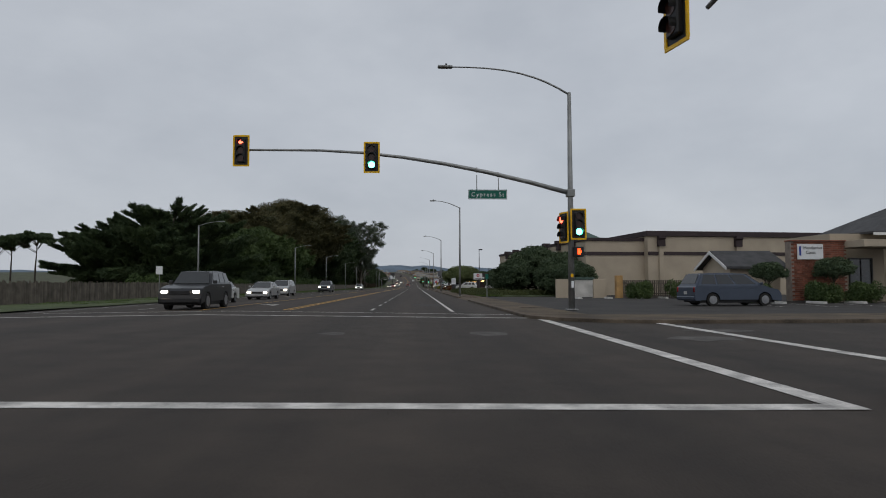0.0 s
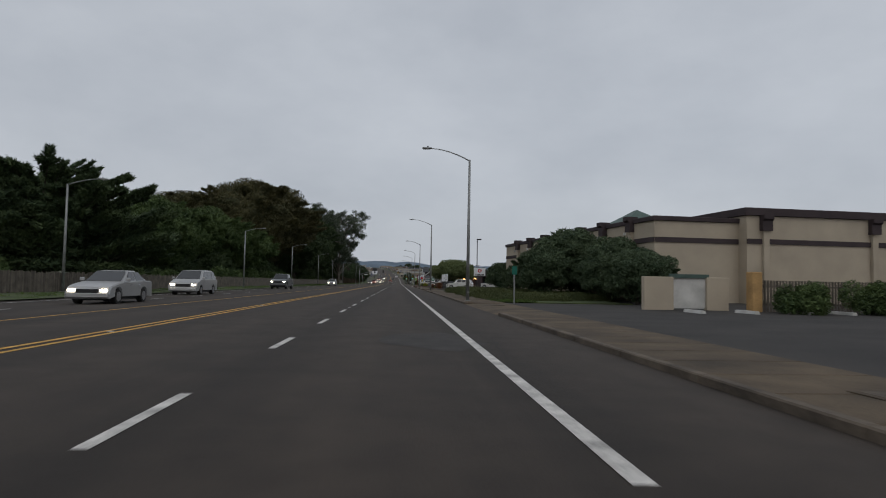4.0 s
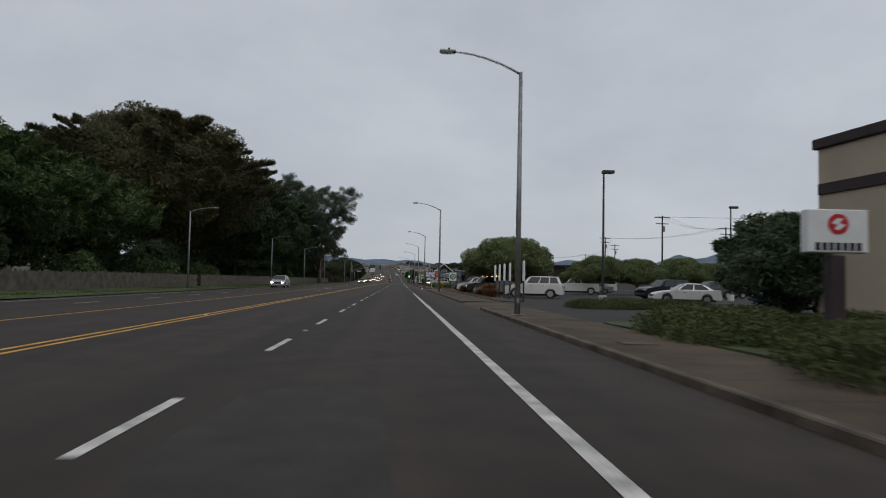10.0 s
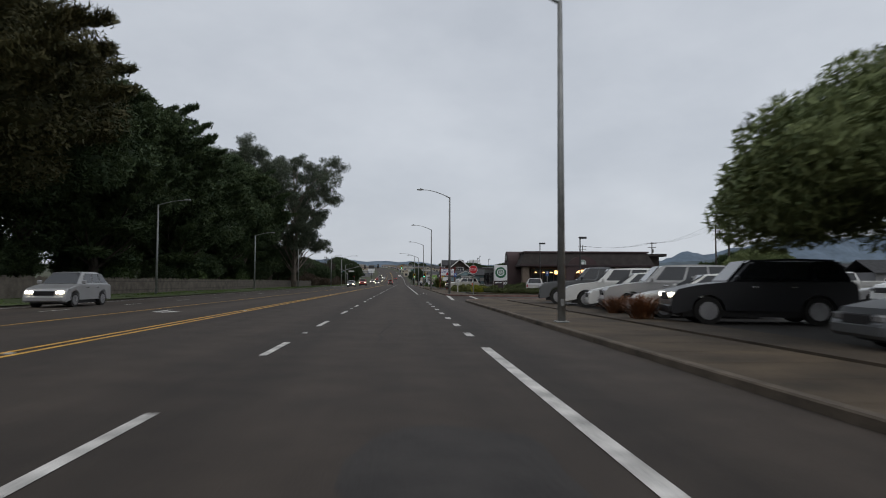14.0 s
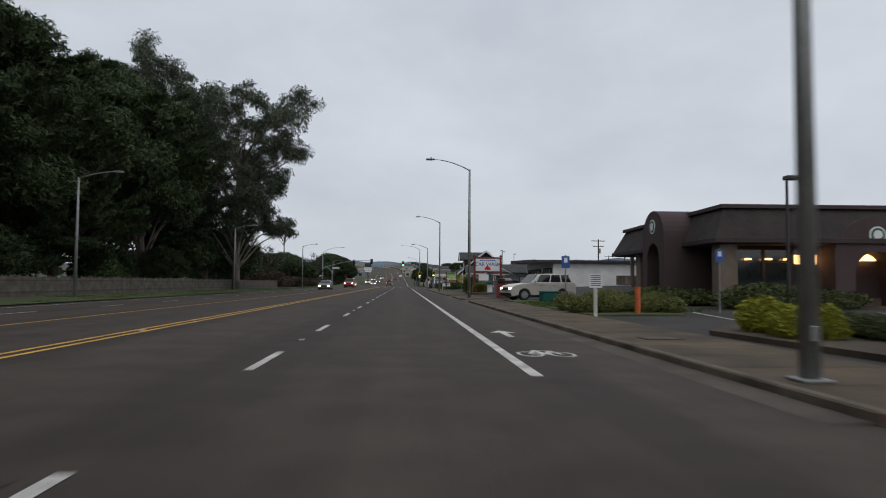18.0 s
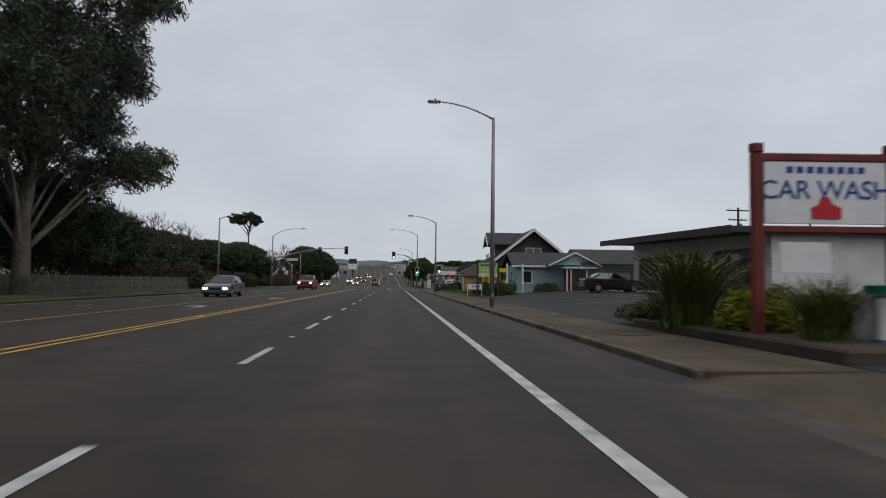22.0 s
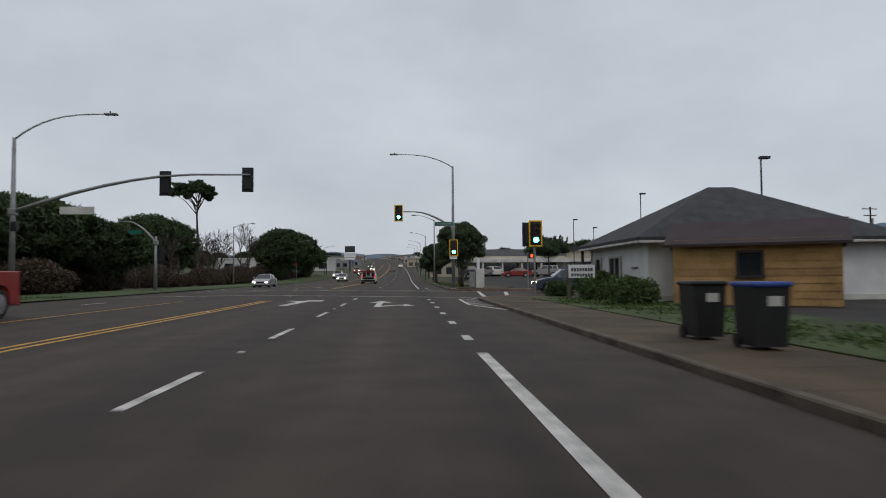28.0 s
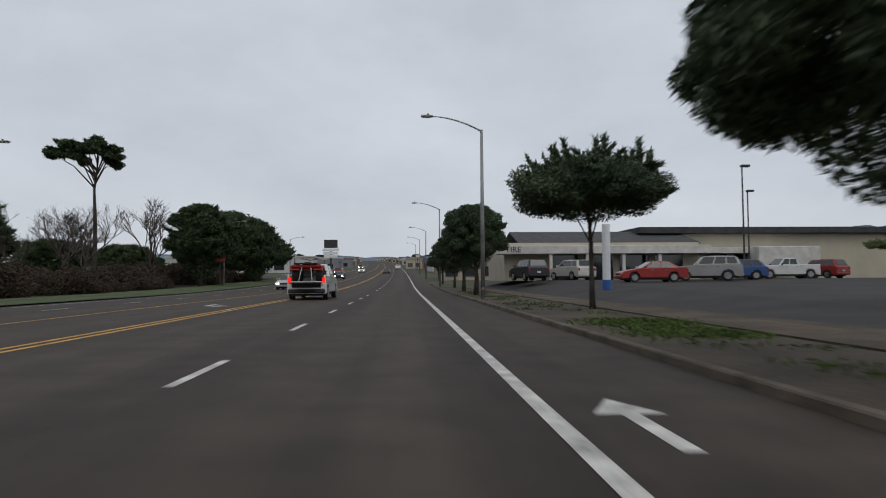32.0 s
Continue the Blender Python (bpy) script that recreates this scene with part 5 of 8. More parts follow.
for x, y in ((6.45, 223.6),):
    e = thing("notice_sign", (x, y, 0.02), -5, "white notice board on a wooden post", "sign")
    part("post", B((0, 0, 0.55), (0.12, 0.1, 1.2), bev=0.01), DIRTYWHITE, e)
    pn = part("panel", B((0, -0.06, 1.25), (0.45, 0.02, 0.5), bev=0.004), SIGNWHITE, e)
    for k in range(6):
        part("text_bar", B((0, -0.074, 1.43 - 0.07 * k), (0.34, 0.006, 0.025)), DARKSTEEL, pn)
o = thing("marker_bollard", (8.3, 224.5, 0.02), 0, "orange plastic marker post in the planting", "bollard")
part("tube", TU([(0, 0, 0), (0, 0, 1.0)], 0.1, 10), mat("orange_plastic", (0.55, 0.12, 0.04), 0.6, var=0.2), o)
part("cap", D((0, 0, 1.02), 0.11, 0.05, "z", 10), mat("orange_cap", (0.5, 0.1, 0.04), 0.6), o)

# car wash sign
W = thing("car_wash_sign", (8.2, 266.2, 0.0), -4, "red timber sign frame with a white car wash panel", "sign")
MAROON = mat("maroon_timber", (0.17, 0.03, 0.03), 0.7, var=0.3, scale=2, bump=0.2)
for sx in (-1.33, 1.33):
    p = part("post", B((sx, 0, 1.9), (0.2, 0.2, 3.8), bev=0.02), MAROON, W)
    part("finial", D((sx, 0, 3.9), 0.14, 0.16, "z", 10), MAROON, p)
part("top_rail", B((0, 0, 3.72), (2.5, 0.14, 0.16), bev=0.02), MAROON, W)
part("bottom_rail", B((0, 0, 2.3), (2.5, 0.14, 0.14), bev=0.02), MAROON, W)
pn = part("panel", B((0, -0.02, 3.02), (2.4, 0.06, 1.22), bev=0.01), SIGNWHITE, W)
NAVY = mat("sign_navy", (0.02, 0.05, 0.28), 0.5, var=0.1, bump=0)
words("CAR WASH", 0.52, NAVY, pn, (0, -0.058, 3.06), (90, 0, 0), spread=0.95)
for k in range(8):
    part("letter_bar", B((-0.7 + 0.2 * k, -0.056, 3.47), (0.13, 0.01, 0.13)), NAVY, pn)
part("picture", PR([(-0.28, -0.2), (0.28, -0.2), (0.3, 0.0), (0.12, 0.08), (0.05, 0.22), (-0.1, 0.22), (-0.16, 0.06), (-0.3, 0.0)], -0.008, 0.008, "xz"), REDP, pn, "red painted car picture", loc=(0, -0.07, 2.72))
part("small_panel", B((-0.4, 0, 1.75), (1.0, 0.04, 0.6), bev=0.006), SIGNWHITE, W)
k_ = thing("menu_stand", (8.2, 264.6, 0.1), 0, "round-topped sign stand, white and blue", "sign")
part("stand_body", B((0, 0, 0.55), (0.5, 0.3, 0.8), bev=0.06), SIGNWHITE, k_)
part("stand_foot", B((0, 0, 0.09), (0.6, 0.4, 0.18), bev=0.05), BLUEP, k_)
part("canopy", D((0, 0, 1.05), 0.36, 0.14, "z", 14), SIGNGREEN, k_)
bw = thing("low_board_fence", (8.05, 250.8, 0.02), 0, "low dark red board fence with a black box on it", "fence")
for k in range(10):
    part("board", B((-1.05 + 0.235 * k, 0, 0.6), (0.225, 0.04, 1.2), bev=0.006), MAROON, bw)
part("mail_box", B((-0.8, 0, 1.36), (0.55, 0.3, 0.32), bev=0.03), BLACK, bw, "black box on the fence")
tn = thing("board_screen", (9.3, 264.8, 0.1), 0, "plain weathered board screen beside the sign stand", "fence")
for k in range(5):
    part("board", B((-0.46 + 0.23 * k, 0, 0.6), (0.225, 0.04, 1.25), bev=0.006), FENCEWOOD, tn)
tb = thing("storage_box", (8.6, 240.3, 0.05), 10, "dark green plastic box on the lawn", "box")
part("box_body", B((0, 0, 0.32), (1.1, 0.6, 0.56), bev=0.05), mat("teal_plastic", (0.0, 0.07, 0.06), 0.5, var=0.15), tb)
part("lid", B((0, 0, 0.62), (1.16, 0.66, 0.08), bev=0.03), mat("teal_lid", (0.0, 0.08, 0.07), 0.5), tb)

Q = thing("cannabis_sign", (7.7, 308.5, 0.0), -3, "green and white shop sign between dark posts", "sign")
Q.scale = (1.4, 1.4, 1.12)
for sx in (-0.62, 0.62):
    part("post", B((sx, 0, 1.35), (0.12, 0.12, 2.7), bev=0.01), PLUM, Q)
LIME = mat("sign_lime", (0.28, 0.46, 0.10), 0.5, var=0.15, bump=0)
qq = part("panel", B((0, -0.02, 2.2), (1.14, 0.08, 0.75), bev=0.008), LIME, Q)
part("lower_panel", B((0, -0.02, 1.66), (1.14, 0.08, 0.3), bev=0.008), mat("sign_cream", (0.55, 0.52, 0.40), 0.5), Q)
words("CANNABIS", 0.19, SIGNWHITE, qq, (0, -0.066, 2.02), (90, 0, 0))
part("letter_bar", B((0, -0.066, 2.42), (0.9, 0.01, 0.14)), COFG, qq)
for sx in (9.8, 11.2):
    e = thing("timber_post", (sx, 311.2, 0.15), 0, "weathered timber post with peeling notices", "post", "timber posts")
    part("shaft", B((0, 0, 1.4), (0.16, 0.16, 2.8), bev=0.015), DIRTYWHITE, e)
    part("notice", B((0, -0.09, 1.2), (0.14, 0.01, 0.5)), SIGNWHITE, e)
for x, y, w_, h_, n_ in ((7.2, 313.4, 1.3, 0.5, 6),):
    e = thing("property_sign", (x, y, 0.0), -3, "white estate sign on short posts", "sign")
    for sx in (-w_ / 2, w_ / 2):
        part("post", B((sx, 0, 0.5), (0.07, 0.07, 1.1), bev=0.008), DIRTYWHITE, e)
    p = part("panel", B((0, -0.04, 0.85), (w_, 0.03, h_), bev=0.006), SIGNWHITE, e)
    for k in range(n_):
        part("letter_bar", B((-0.2 + 0.13 * k, -0.06, 0.88), (0.09, 0.008, 0.16)), NAVY if k < 3 else REDP, p)
for x, y, col in ((5.25, 337.6, None), (5.4, 336.0, 1)):
    e = thing("wheelie_bin", (x + 0.1, y, WALK), 0, "black wheeled rubbish bin" + (" with a blue lid" if col else "") + " on the pavement", "bin", "bins")
    e.scale = (0.86, 0.9, 0.92)
    bm = bmesh.new()
    prism(bm, [(-0.26, 0.06), (0.26, 0.06), (0.33, 1.0), (-0.33, 1.0)], -0.33, 0.33, "xz")
    part("bin_body", bm, BLACK, e)
    part("lid", B((0, 0, 1.04), (0.72, 0.76, 0.09), bev=0.03), mat("blue_lid", (0.02, 0.06, 0.25), 0.5) if col else BLACK, e)
    for sx in (-0.27, 0.27):
        part("wheel", D((sx, 0.3, 0.12), 0.12, 0.06, "x", 12), TYRE, e)
    part("label_patch", B((0.05, -0.33, 0.78), (0.24, 0.02, 0.16)), DIRTYWHITE, e)
    part("lift_bar", TU([(-0.25, 0.36, 0.98), (0.25, 0.36, 0.98)], 0.02, 6), BLACK, e)
e = thing("lot_sign", (8.5, 356.8, 0.0), -3, "white sign board between grey posts", "sign")
for sx in (-0.6, 0.6):
    part("post", B((sx, 0, 0.8), (0.16, 0.16, 1.7), bev=0.01), FENCEWOOD, e)
pn = part("panel", B((0, -0.1, 1.32), (1.25, 0.03, 0.62), bev=0.006), SIGNWHITE, e)
for k in range(8):
    part("letter_bar", B((-0.45 + 0.13 * k, -0.12, 1.4), (0.09, 0.008, 0.16)), DARKSTEEL, pn)
    part("letter_bar", B((-0.45 + 0.13 * k, -0.12, 1.15), (0.09, 0.008, 0.13)), DARKSTEEL, pn)
e = thing("banner_pole", (10.0, 413.6, LZ(413.6)), 0, "white pole sleeve with a blue foot", "post")
part("sleeve", TU([(0, 0, 0.5), (0, 0, 3.2)], 0.2, 10), SIGNWHITE, e)
part("foot", TU([(0, 0, 0), (0, 0, 0.5)], 0.22, 10), BLUEP, e)

# white capped posts in the planting by the lot
post = thing("marker_pole", (8.0, 147.2, 0.0), 0, "tall white-capped marker pole beside the lot", "post", "marker poles")
part("white_sleeve", TU([(0, 0, 1.4), (0, 0, 2.6), (0, 0, 2.72)], [0.085, 0.085, 0.04], 10), SIGNWHITE, post)
part("shaft", TU([(0, 0, -0.05), (0, 0, 1.4)], 0.06, 8), DARKSTEEL, post)
for y in (144.8, 142.4, 139.9, 137.3, 134.6):
    copy_thing(post, pose(8.0, y, 0))


def lot_lamp(x, y, h, label="square-headed lamp on a tall pole in the lot", z=0.0):
    e = thing("lot_lamp", (x, y, z), 0, label, "lamp", "lot lamps")
    part("footing", TU([(0, 0, 0), (0, 0, 0.6)], 0.28, 10), DIRTYWHITE, e)
    part("pole", TU([(0, 0, 0.5), (0, 0, h)], [0.09, 0.06], 8), DARKSTEEL, e)
    part("lamp_head", B((0.28, 0, h + 0.05), (0.75, 0.4, 0.2), bev=0.03), DARKSTEEL, e)


for q in ((12.8, 133.2, 8.4), (30.0, 150, 8.5), (17.8, 230.6, 6.2), (18.0, 212.2, 5.7), (31.5, 411, 11.8), (29.0, 436, 10.5), (36, 448, 10), (26, 372, 9.5), (33, 395, 10)):
    lot_lamp(*q)


def utility_pole(x, y, h, label="wooden utility pole with cross-arms and insulators", z=0.0):
    e = thing("utility_pole", (x, y, z), 5, label, "utility pole", "utility poles")
    part("pole", TU([(0, 0, -0.1), (0, 0, h)], [0.17, 0.11], 8), BARK, e)
    for k, zz in enumerate((h - 0.3, h - 1.3)):
        a = part("cross_arm", B((0, 0.1, zz), (2.6 - 0.5 * k, 0.1, 0.12)), BARK, e)
        for sx in (-1.0, -0.45, 0.45, 1.0):
            part("insulator", D((sx, 0.1, zz + 0.13), 0.05, 0.14, "z", 6), DIRTYWHITE, a)
    part("transformer", TU([(0.25, 0, h - 2.6), (0.25, 0, h - 1.7)], 0.2, 8), STEEL, e)


UP = ((41.8, 194, 12.5), (58, 205, 12), (46, 236, 12), (57, 262, 12), (52, 332, 12), (36, 320, 9.5), (60, 300, 11), (60, 375, 11), (70, 420, 11))
for q in UP:
    utility_pole(*q)
bm = bmesh.new()
for (xa, ya, za), (xb, yb, zb) in (((41.8, 194, 12.3), (58, 205, 11.8)), ((58, 205, 11.8), (46, 236, 11.8)), ((46, 236, 11.8), (57, 262, 11.8)), ((57, 262, 11.8), (60, 300, 10.8)), ((60, 300, 10.8), (52, 332, 11.8)), ((41.8, 194, 12.3), (110, 160, 12))):
    for o in (-0.9, 0, 0.9):
        tube(bm, [(xa + (xb - xa) * f + o, ya + (yb - ya) * f, za + (zb - za) * f - 0.9 * 4 * f * (1 - f)) for f in (0, 0.25, 0.5, 0.75, 1)], 0.015, 3, False)
tagged(solid("overhead_wires", bm, BLACK, "thin black overhead wires between the poles", "cable"), kind="stuff")

# board fence along the far verge
FN = thing("board_fence", (0, 0, 0), 0, "weathered grey board fence behind the verge", "fence")
R_ = random.Random(11)
bd = [mesh_of(B((0, 0, hh / 2), (0.03, 0.145, hh), bev=0.004), "board", FENCEWOOD) for hh in (1.50, 1.56, 1.44)]
restb = bmesh.new()


def FX(y):
    return -25.3 - 0.012 * max(0, y - 200)


y = 30.0
n_ = 0
while y < 345:
    gap = 176 < y < 177.5 or 108 < y < 110
    if not gap:
        if 44 < y < 92:
            share("board", bd[R_.randint(0, 2)], FN, (FX(y) + R_.uniform(-0.01, 0.01), y, -0.05 + R_.uniform(-0.03, 0.03)), R_.uniform(-1.5, 1.5))
        else:
            hh = 1.5 + R_.uniform(-0.12, 0.1)
            bx(restb, (FX(y), y, hh / 2 - 0.05), (0.03, 0.145, hh), R_.uniform(-2, 2))
    y += 0.16
part("board_rest", restb, FENCEWOOD, FN)["kind"] = "stuff"
bm = bmesh.new()
for k in range(33):
    ya = 30 + k * 9.6
    for zz in (0.35, 1.15):
        bx(bm, (FX(ya) - 0.05, ya + 4.8, zz), (0.05, 9.6, 0.1), math.degrees(0.012) if ya > 200 else 0)
part("rail_run", bm, FENCEWOOD, FN)["kind"] = "stuff"

# ---- trees along the far side ----
def ttree(*a, **k):
    return tree(*a, **k)


cy1 = ttree("layered", -31.0, 84.5, 12.4, 10.5, "spreading dark cypress with flat layered branches", 3, count=15000, size=0.34, leaf=CYPLEAF, name="cypress_tree", trunk_h=1.4)
again(cy1, -41.0, 93.0, 200, 0.86)
again(cy1, -33.5, 103.0, 110, 0.72)
cy2 = ttree("umbrella", -85, 150, 13.6, 4.6, "wind-shaped flat-topped cypress against the sky", 5, count=9000, size=0.4, name="cypress_tree")
for x, y, r, s in ((-91.5, 152, 70, 0.95), (-74, 148, 160, 0.98), (-71, 152, 220, 0.9), (-97, 156, 20, 0.9)):
    again(cy2, x, y, r, s)
do1 = ttree("dome", -38.0, 192, 28.0, 15.5, "huge round-crowned tree with tawny dark foliage", 7, count=80000, size=0.32, leaf=BROWNLEAF, name="large_tree", trunk_h=2.0)
do2 = ttree("dome", -36.0, 147, 14.5, 8.5, "dense dark green broad tree", 8, count=42000, size=0.30, leaf=SHRUBLEAF, name="broad_tree", trunk_h=1.2)
do3 = ttree("dome", -37.0, 232, 28.5, 11.5, "tall dense dark cypress tree", 9, count=42000, size=0.36, leaf=CYPLEAF, name="cypress_tree", trunk_h=2.5)
again(do2, -36, 124, 80, 0.8)
again(do2, -44, 140, 200, 1.1)
again(do2, -34.5, 160, 140, 0.95)
again(do1, -56, 205, 90, 0.95)
again(do3, -33.5, 206, 60, 0.86)
again(do3, -42, 215, 130, 1.05)
again(do3, -38, 255, 200, 0.95)
again(do3, -36, 277, 20, 1.0)
again(do3, -50, 245, 250, 1.1)
again(do3, -50, 275, 310, 1.0)
again(do3, -46, 300, 150, 0.85)
cy3 = ttree("layered", -29.5, 211, 24.5, 8.0, "dark cypress with ragged upswept branch tips", 15, count=20000, size=0.36, name="cypress_tree", trunk_h=3.0)
again(cy3, -31.5, 236, 100, 0.92)
again(cy3, -32, 262, 220, 0.9)
do4x = ttree("dome", -31.0, 312, 11.0, 5.0, "dark evergreen undergrowth behind the fence", 23, count=8000, size=0.34, leaf=CYPLEAF, name="evergreen_tree", group="evergreens", trunk_h=0.6)
eu1 = ttree("open", -25.2, 299.8, 31.0, 11.6, "tall airy eucalyptus with pale limbs and hanging leaves", 21, count=60000, size=0.22, leaf=EUCLEAF, name="eucalyptus_tree", trunk_h=8.5)
for k in range(19):
    again(do4x, -31.5 - 2.5 * (k % 2), 122 + 9.2 * k, 67 * k, 0.42 + 0.07 * (k % 4))
again(eu1, -34.5, 288, 120, 1.02)
again(eu1, -32.5, 309, 240, 0.80)
again(eu1, -42, 300, 40, 0.95)
again(do4x, -33, 298, 60, 1.0)

# scrub, bare trees and pines past the tall trees
sh1 = ttree("shrub", -30.5, 76, 2.6, 2.6, "round dark shrub against the fence", 31, count=3600, size=0.24, leaf=SHRUBLEAF, name="shrub", group="shrubs")
for x, y, r, s in ((-30, 112, 30, 0.9), (-30, 98, 70, 1.0), (-29, 135, 80, 1.2), (-29, 152, 10, 1.3), (-28.5, 170, 50, 1.2), (-29, 188, 90, 1.2), (-29.5, 214, 0, 1.2), (-30, 240, 40, 1.1), (-30.5, 268, 0, 1.3)):
    again(sh1, x, y, r, s)
ye = ttree("shrub", -28.0, 158, 1.9, 2.0, "yellow-green flowering shrub over the fence", 33, count=4000, size=0.2, leaf=YELLOWLEAF, name="shrub", group="shrubs")
br1 = ttree("shrub", -30, 345, 3.6, 5.0, "tangled brown bramble thicket", 35, count=6500, size=0.28, leaf=BRAMBLE, name="bramble_thicket", group="brambles")
RB = random.Random(19)
for k in range(54):
    again(br1, -28.5 - 11 * RB.random(), 340 + 3.2 * k, 40 * k, 0.32 + 0.9 * RB.random() ** 2)
for x, y, r, q in ((-34, 330, 0, 0.95), (-38, 341, 70, 1.0), (-33.5, 349, 140, 0.62), (-41, 352, 200, 0.9), (-36, 361, 30, 0.66), (-33, 321, 100, 0.8), (-45, 362, 260, 0.95), (-39, 374, 310, 0.7)):
    again(do4x, x, y, r, q, label="dark evergreen rising over the brush")
tw1 = bare_tree(-29.5, 350, 4.6, 4.6, 38, "brown leafless brush with tangled twigs", group="leafless brush")
for k in range(46):
    again(tw1, -28.0 - 9 * RB.random(), 336 + 3.7 * k, 70 * k, 0.5 + 0.7 * RB.random())
for k, (x, y, h, r) in enumerate(((-31, 334, 12, 8), (-32, 342, 13, 8), (-35, 338, 13, 8), (-39, 346, 14, 8), (-31, 350, 12, 7.5), (-50, 446, 13, 6), (-57, 466, 14, 7), (-42, 432, 12, 6), (-48, 484, 14, 8), (-36, 364, 10, 6), (-52, 408, 12, 6), (-44, 470, 13, 7), (-62, 450, 12, 6), (-40, 488, 17, 8), (-36, 478, 14, 7), (-45, 478, 15, 8), (-34, 424, 9, 6), (-37, 436, 11, 7), (-35, 452, 11, 7), (-39, 462, 13, 8), (-33, 440, 8, 6), (-42, 416, 10, 7), (-47, 458, 13, 8))):
    bare_tree(x, y, h, r, 40 + k)
pn1 = ttree("dome", -40, 368, 10, 5.0, "dark rounded pine behind the scrub", 51, count=9000, size=0.42, leaf=PINELEAF, name="pine_tree", trunk_h=1.5)
for x, y, r, s in ((-47, 380, 50, 1.15), (-55, 400, 90, 1.0), (-40, 398, 130, 0.8), (-70, 430, 0, 1.1), (-65, 465, 30, 0.8), (-32, 505, 10, 1.45), (-36, 522, 70, 1.6), (-30, 518, 110, 1.2), (-80, 400, 0, 1.1), (-62, 430, 40, 1.2), (-48, 455, 80, 1.0), (-33, 388, 10, 0.9), (-38, 392, 60, 1.0), (-29.5, 394, 120, 0.72), (-43, 386, 200, 1.05), (-43, 440, 30, 1.25)):
    again(pn1, x, y, r, s)
ev = ttree("dome", -26.5, 470, 12.5, 3.9, "dense dark green evergreen at the roadside", 52, count=16000, size=0.34, leaf=PINELEAF, name="evergreen_tree", trunk_h=1.0)
again(ev, -24.5, 492, 80, 0.9)
again(ev, -28.5, 478, 150, 0.8)
um = ttree("umbrella", -54.6, 501, 27.6, 6.0, "tall bare-stemmed tree with a flat windswept crown", 61, count=16000, size=0.4, leaf=PINELEAF, name="umbrella_pine")
ttree("umbrella", -72, 470, 14.0, 4.5, "flat-topped pine behind the scrub", 62, count=7000, size=0.4, leaf=PINELEAF, name="umbrella_pine")
pg = thing("pampas_grass", (-31, 398, 0), 0, "pale feathery pampas grass plumes", "grass")
bm = bmesh.new()
for k in range(14):
    a = k * 2.4
    tube(bm, [(0, 0, 0), (math.cos(a) * 0.5, math.sin(a) * 0.5, 1.6), (math.cos(a) * 1.1, math.sin(a) * 1.1, 2.4)], [0.03, 0.09, 0.02], 4)
part("plumes", bm, mat("pampas_plume", (0.30, 0.24, 0.17), 0.9, var=0.3), pg)
gm = leaves("leaf_tuft", [(0, 0, 0.5)], [(1.0, 1.0, 0.7)], 1500, 0.1, HEDGELEAF, 3, aspect=9)
o = new("leaf_tuft", gm)
o.parent = pg

# ---- planting on the near side ----
bt = ttree("dome", 14.6, 81, 6.3, 3.6, "bushy dark evergreen before the store wall", 71, count=14000, size=0.22, leaf=STREETLEAF, name="evergreen_bush", trunk_h=0.4)
for x, y, r, s in ((11.8, 79, 60, 0.72), (17.6, 86.5, 100, 0.72), (13.4, 88, 150, 0.66), (13.7, 102.2, 200, 0.55), (16.8, 77, 20, 0.85)):
    again(bt, x, y, r, s)
for x, y, r, s in ((15.0, 66.6, 30, 0.58), (16.3, 69.6, 120, 0.64), (17.4, 73.4, 220, 0.66), (15.2, 72.4, 310, 0.6)):
    again(bt, x, y, r, s)
again(bt, 14.5, 116.5, 240, 0.70, label="bushy dark tree behind the store sign")
again(bt, 17.5, 121.0, 290, 0.72, label="bushy dark tree behind the store sign")
hd = ttree("shrub", 9.0, 72, 0.78, 3.2, "low clipped ground cover hedge", 73, count=17000, size=0.075, leaf=HEDGELEAF, name="ground_cover", group="ground cover")
again(hd, 11.2, 126.6, 30, 0.9)
again(hd, 14.4, 127.4, 130, 0.9)
for k in range(12):
    again(hd, 8.6 + 1.7 * (k % 2), 75.5 + 3.2 * k, 47 * k, 0.95 + 0.2 * ((k * 7) % 3) / 2)
    again(hd, 12.4 + 0.8 * (k % 3), 74.0 + 3.2 * k, 91 * k + 20, 1.0)
again(ye, 10.2, 99.0, 50, 0.35)
pt = ttree("dome", 11.3, 159.5, 6.0, 4.3, "leafy light green pepper tree beside the parked cars", 75, count=44000, size=0.14, leaf=LIGHTLEAF, name="pepper_tree", trunk_h=1.6)
for x, y, r, s in ((24, 170, 50, 0.8), (31, 176, 100, 0.8), (38, 178, 200, 0.85), (46, 186, 20, 0.8), (56, 190, 40, 0.8), (30, 200, 0, 0.7)):
    again(pt, x, y, r, s)


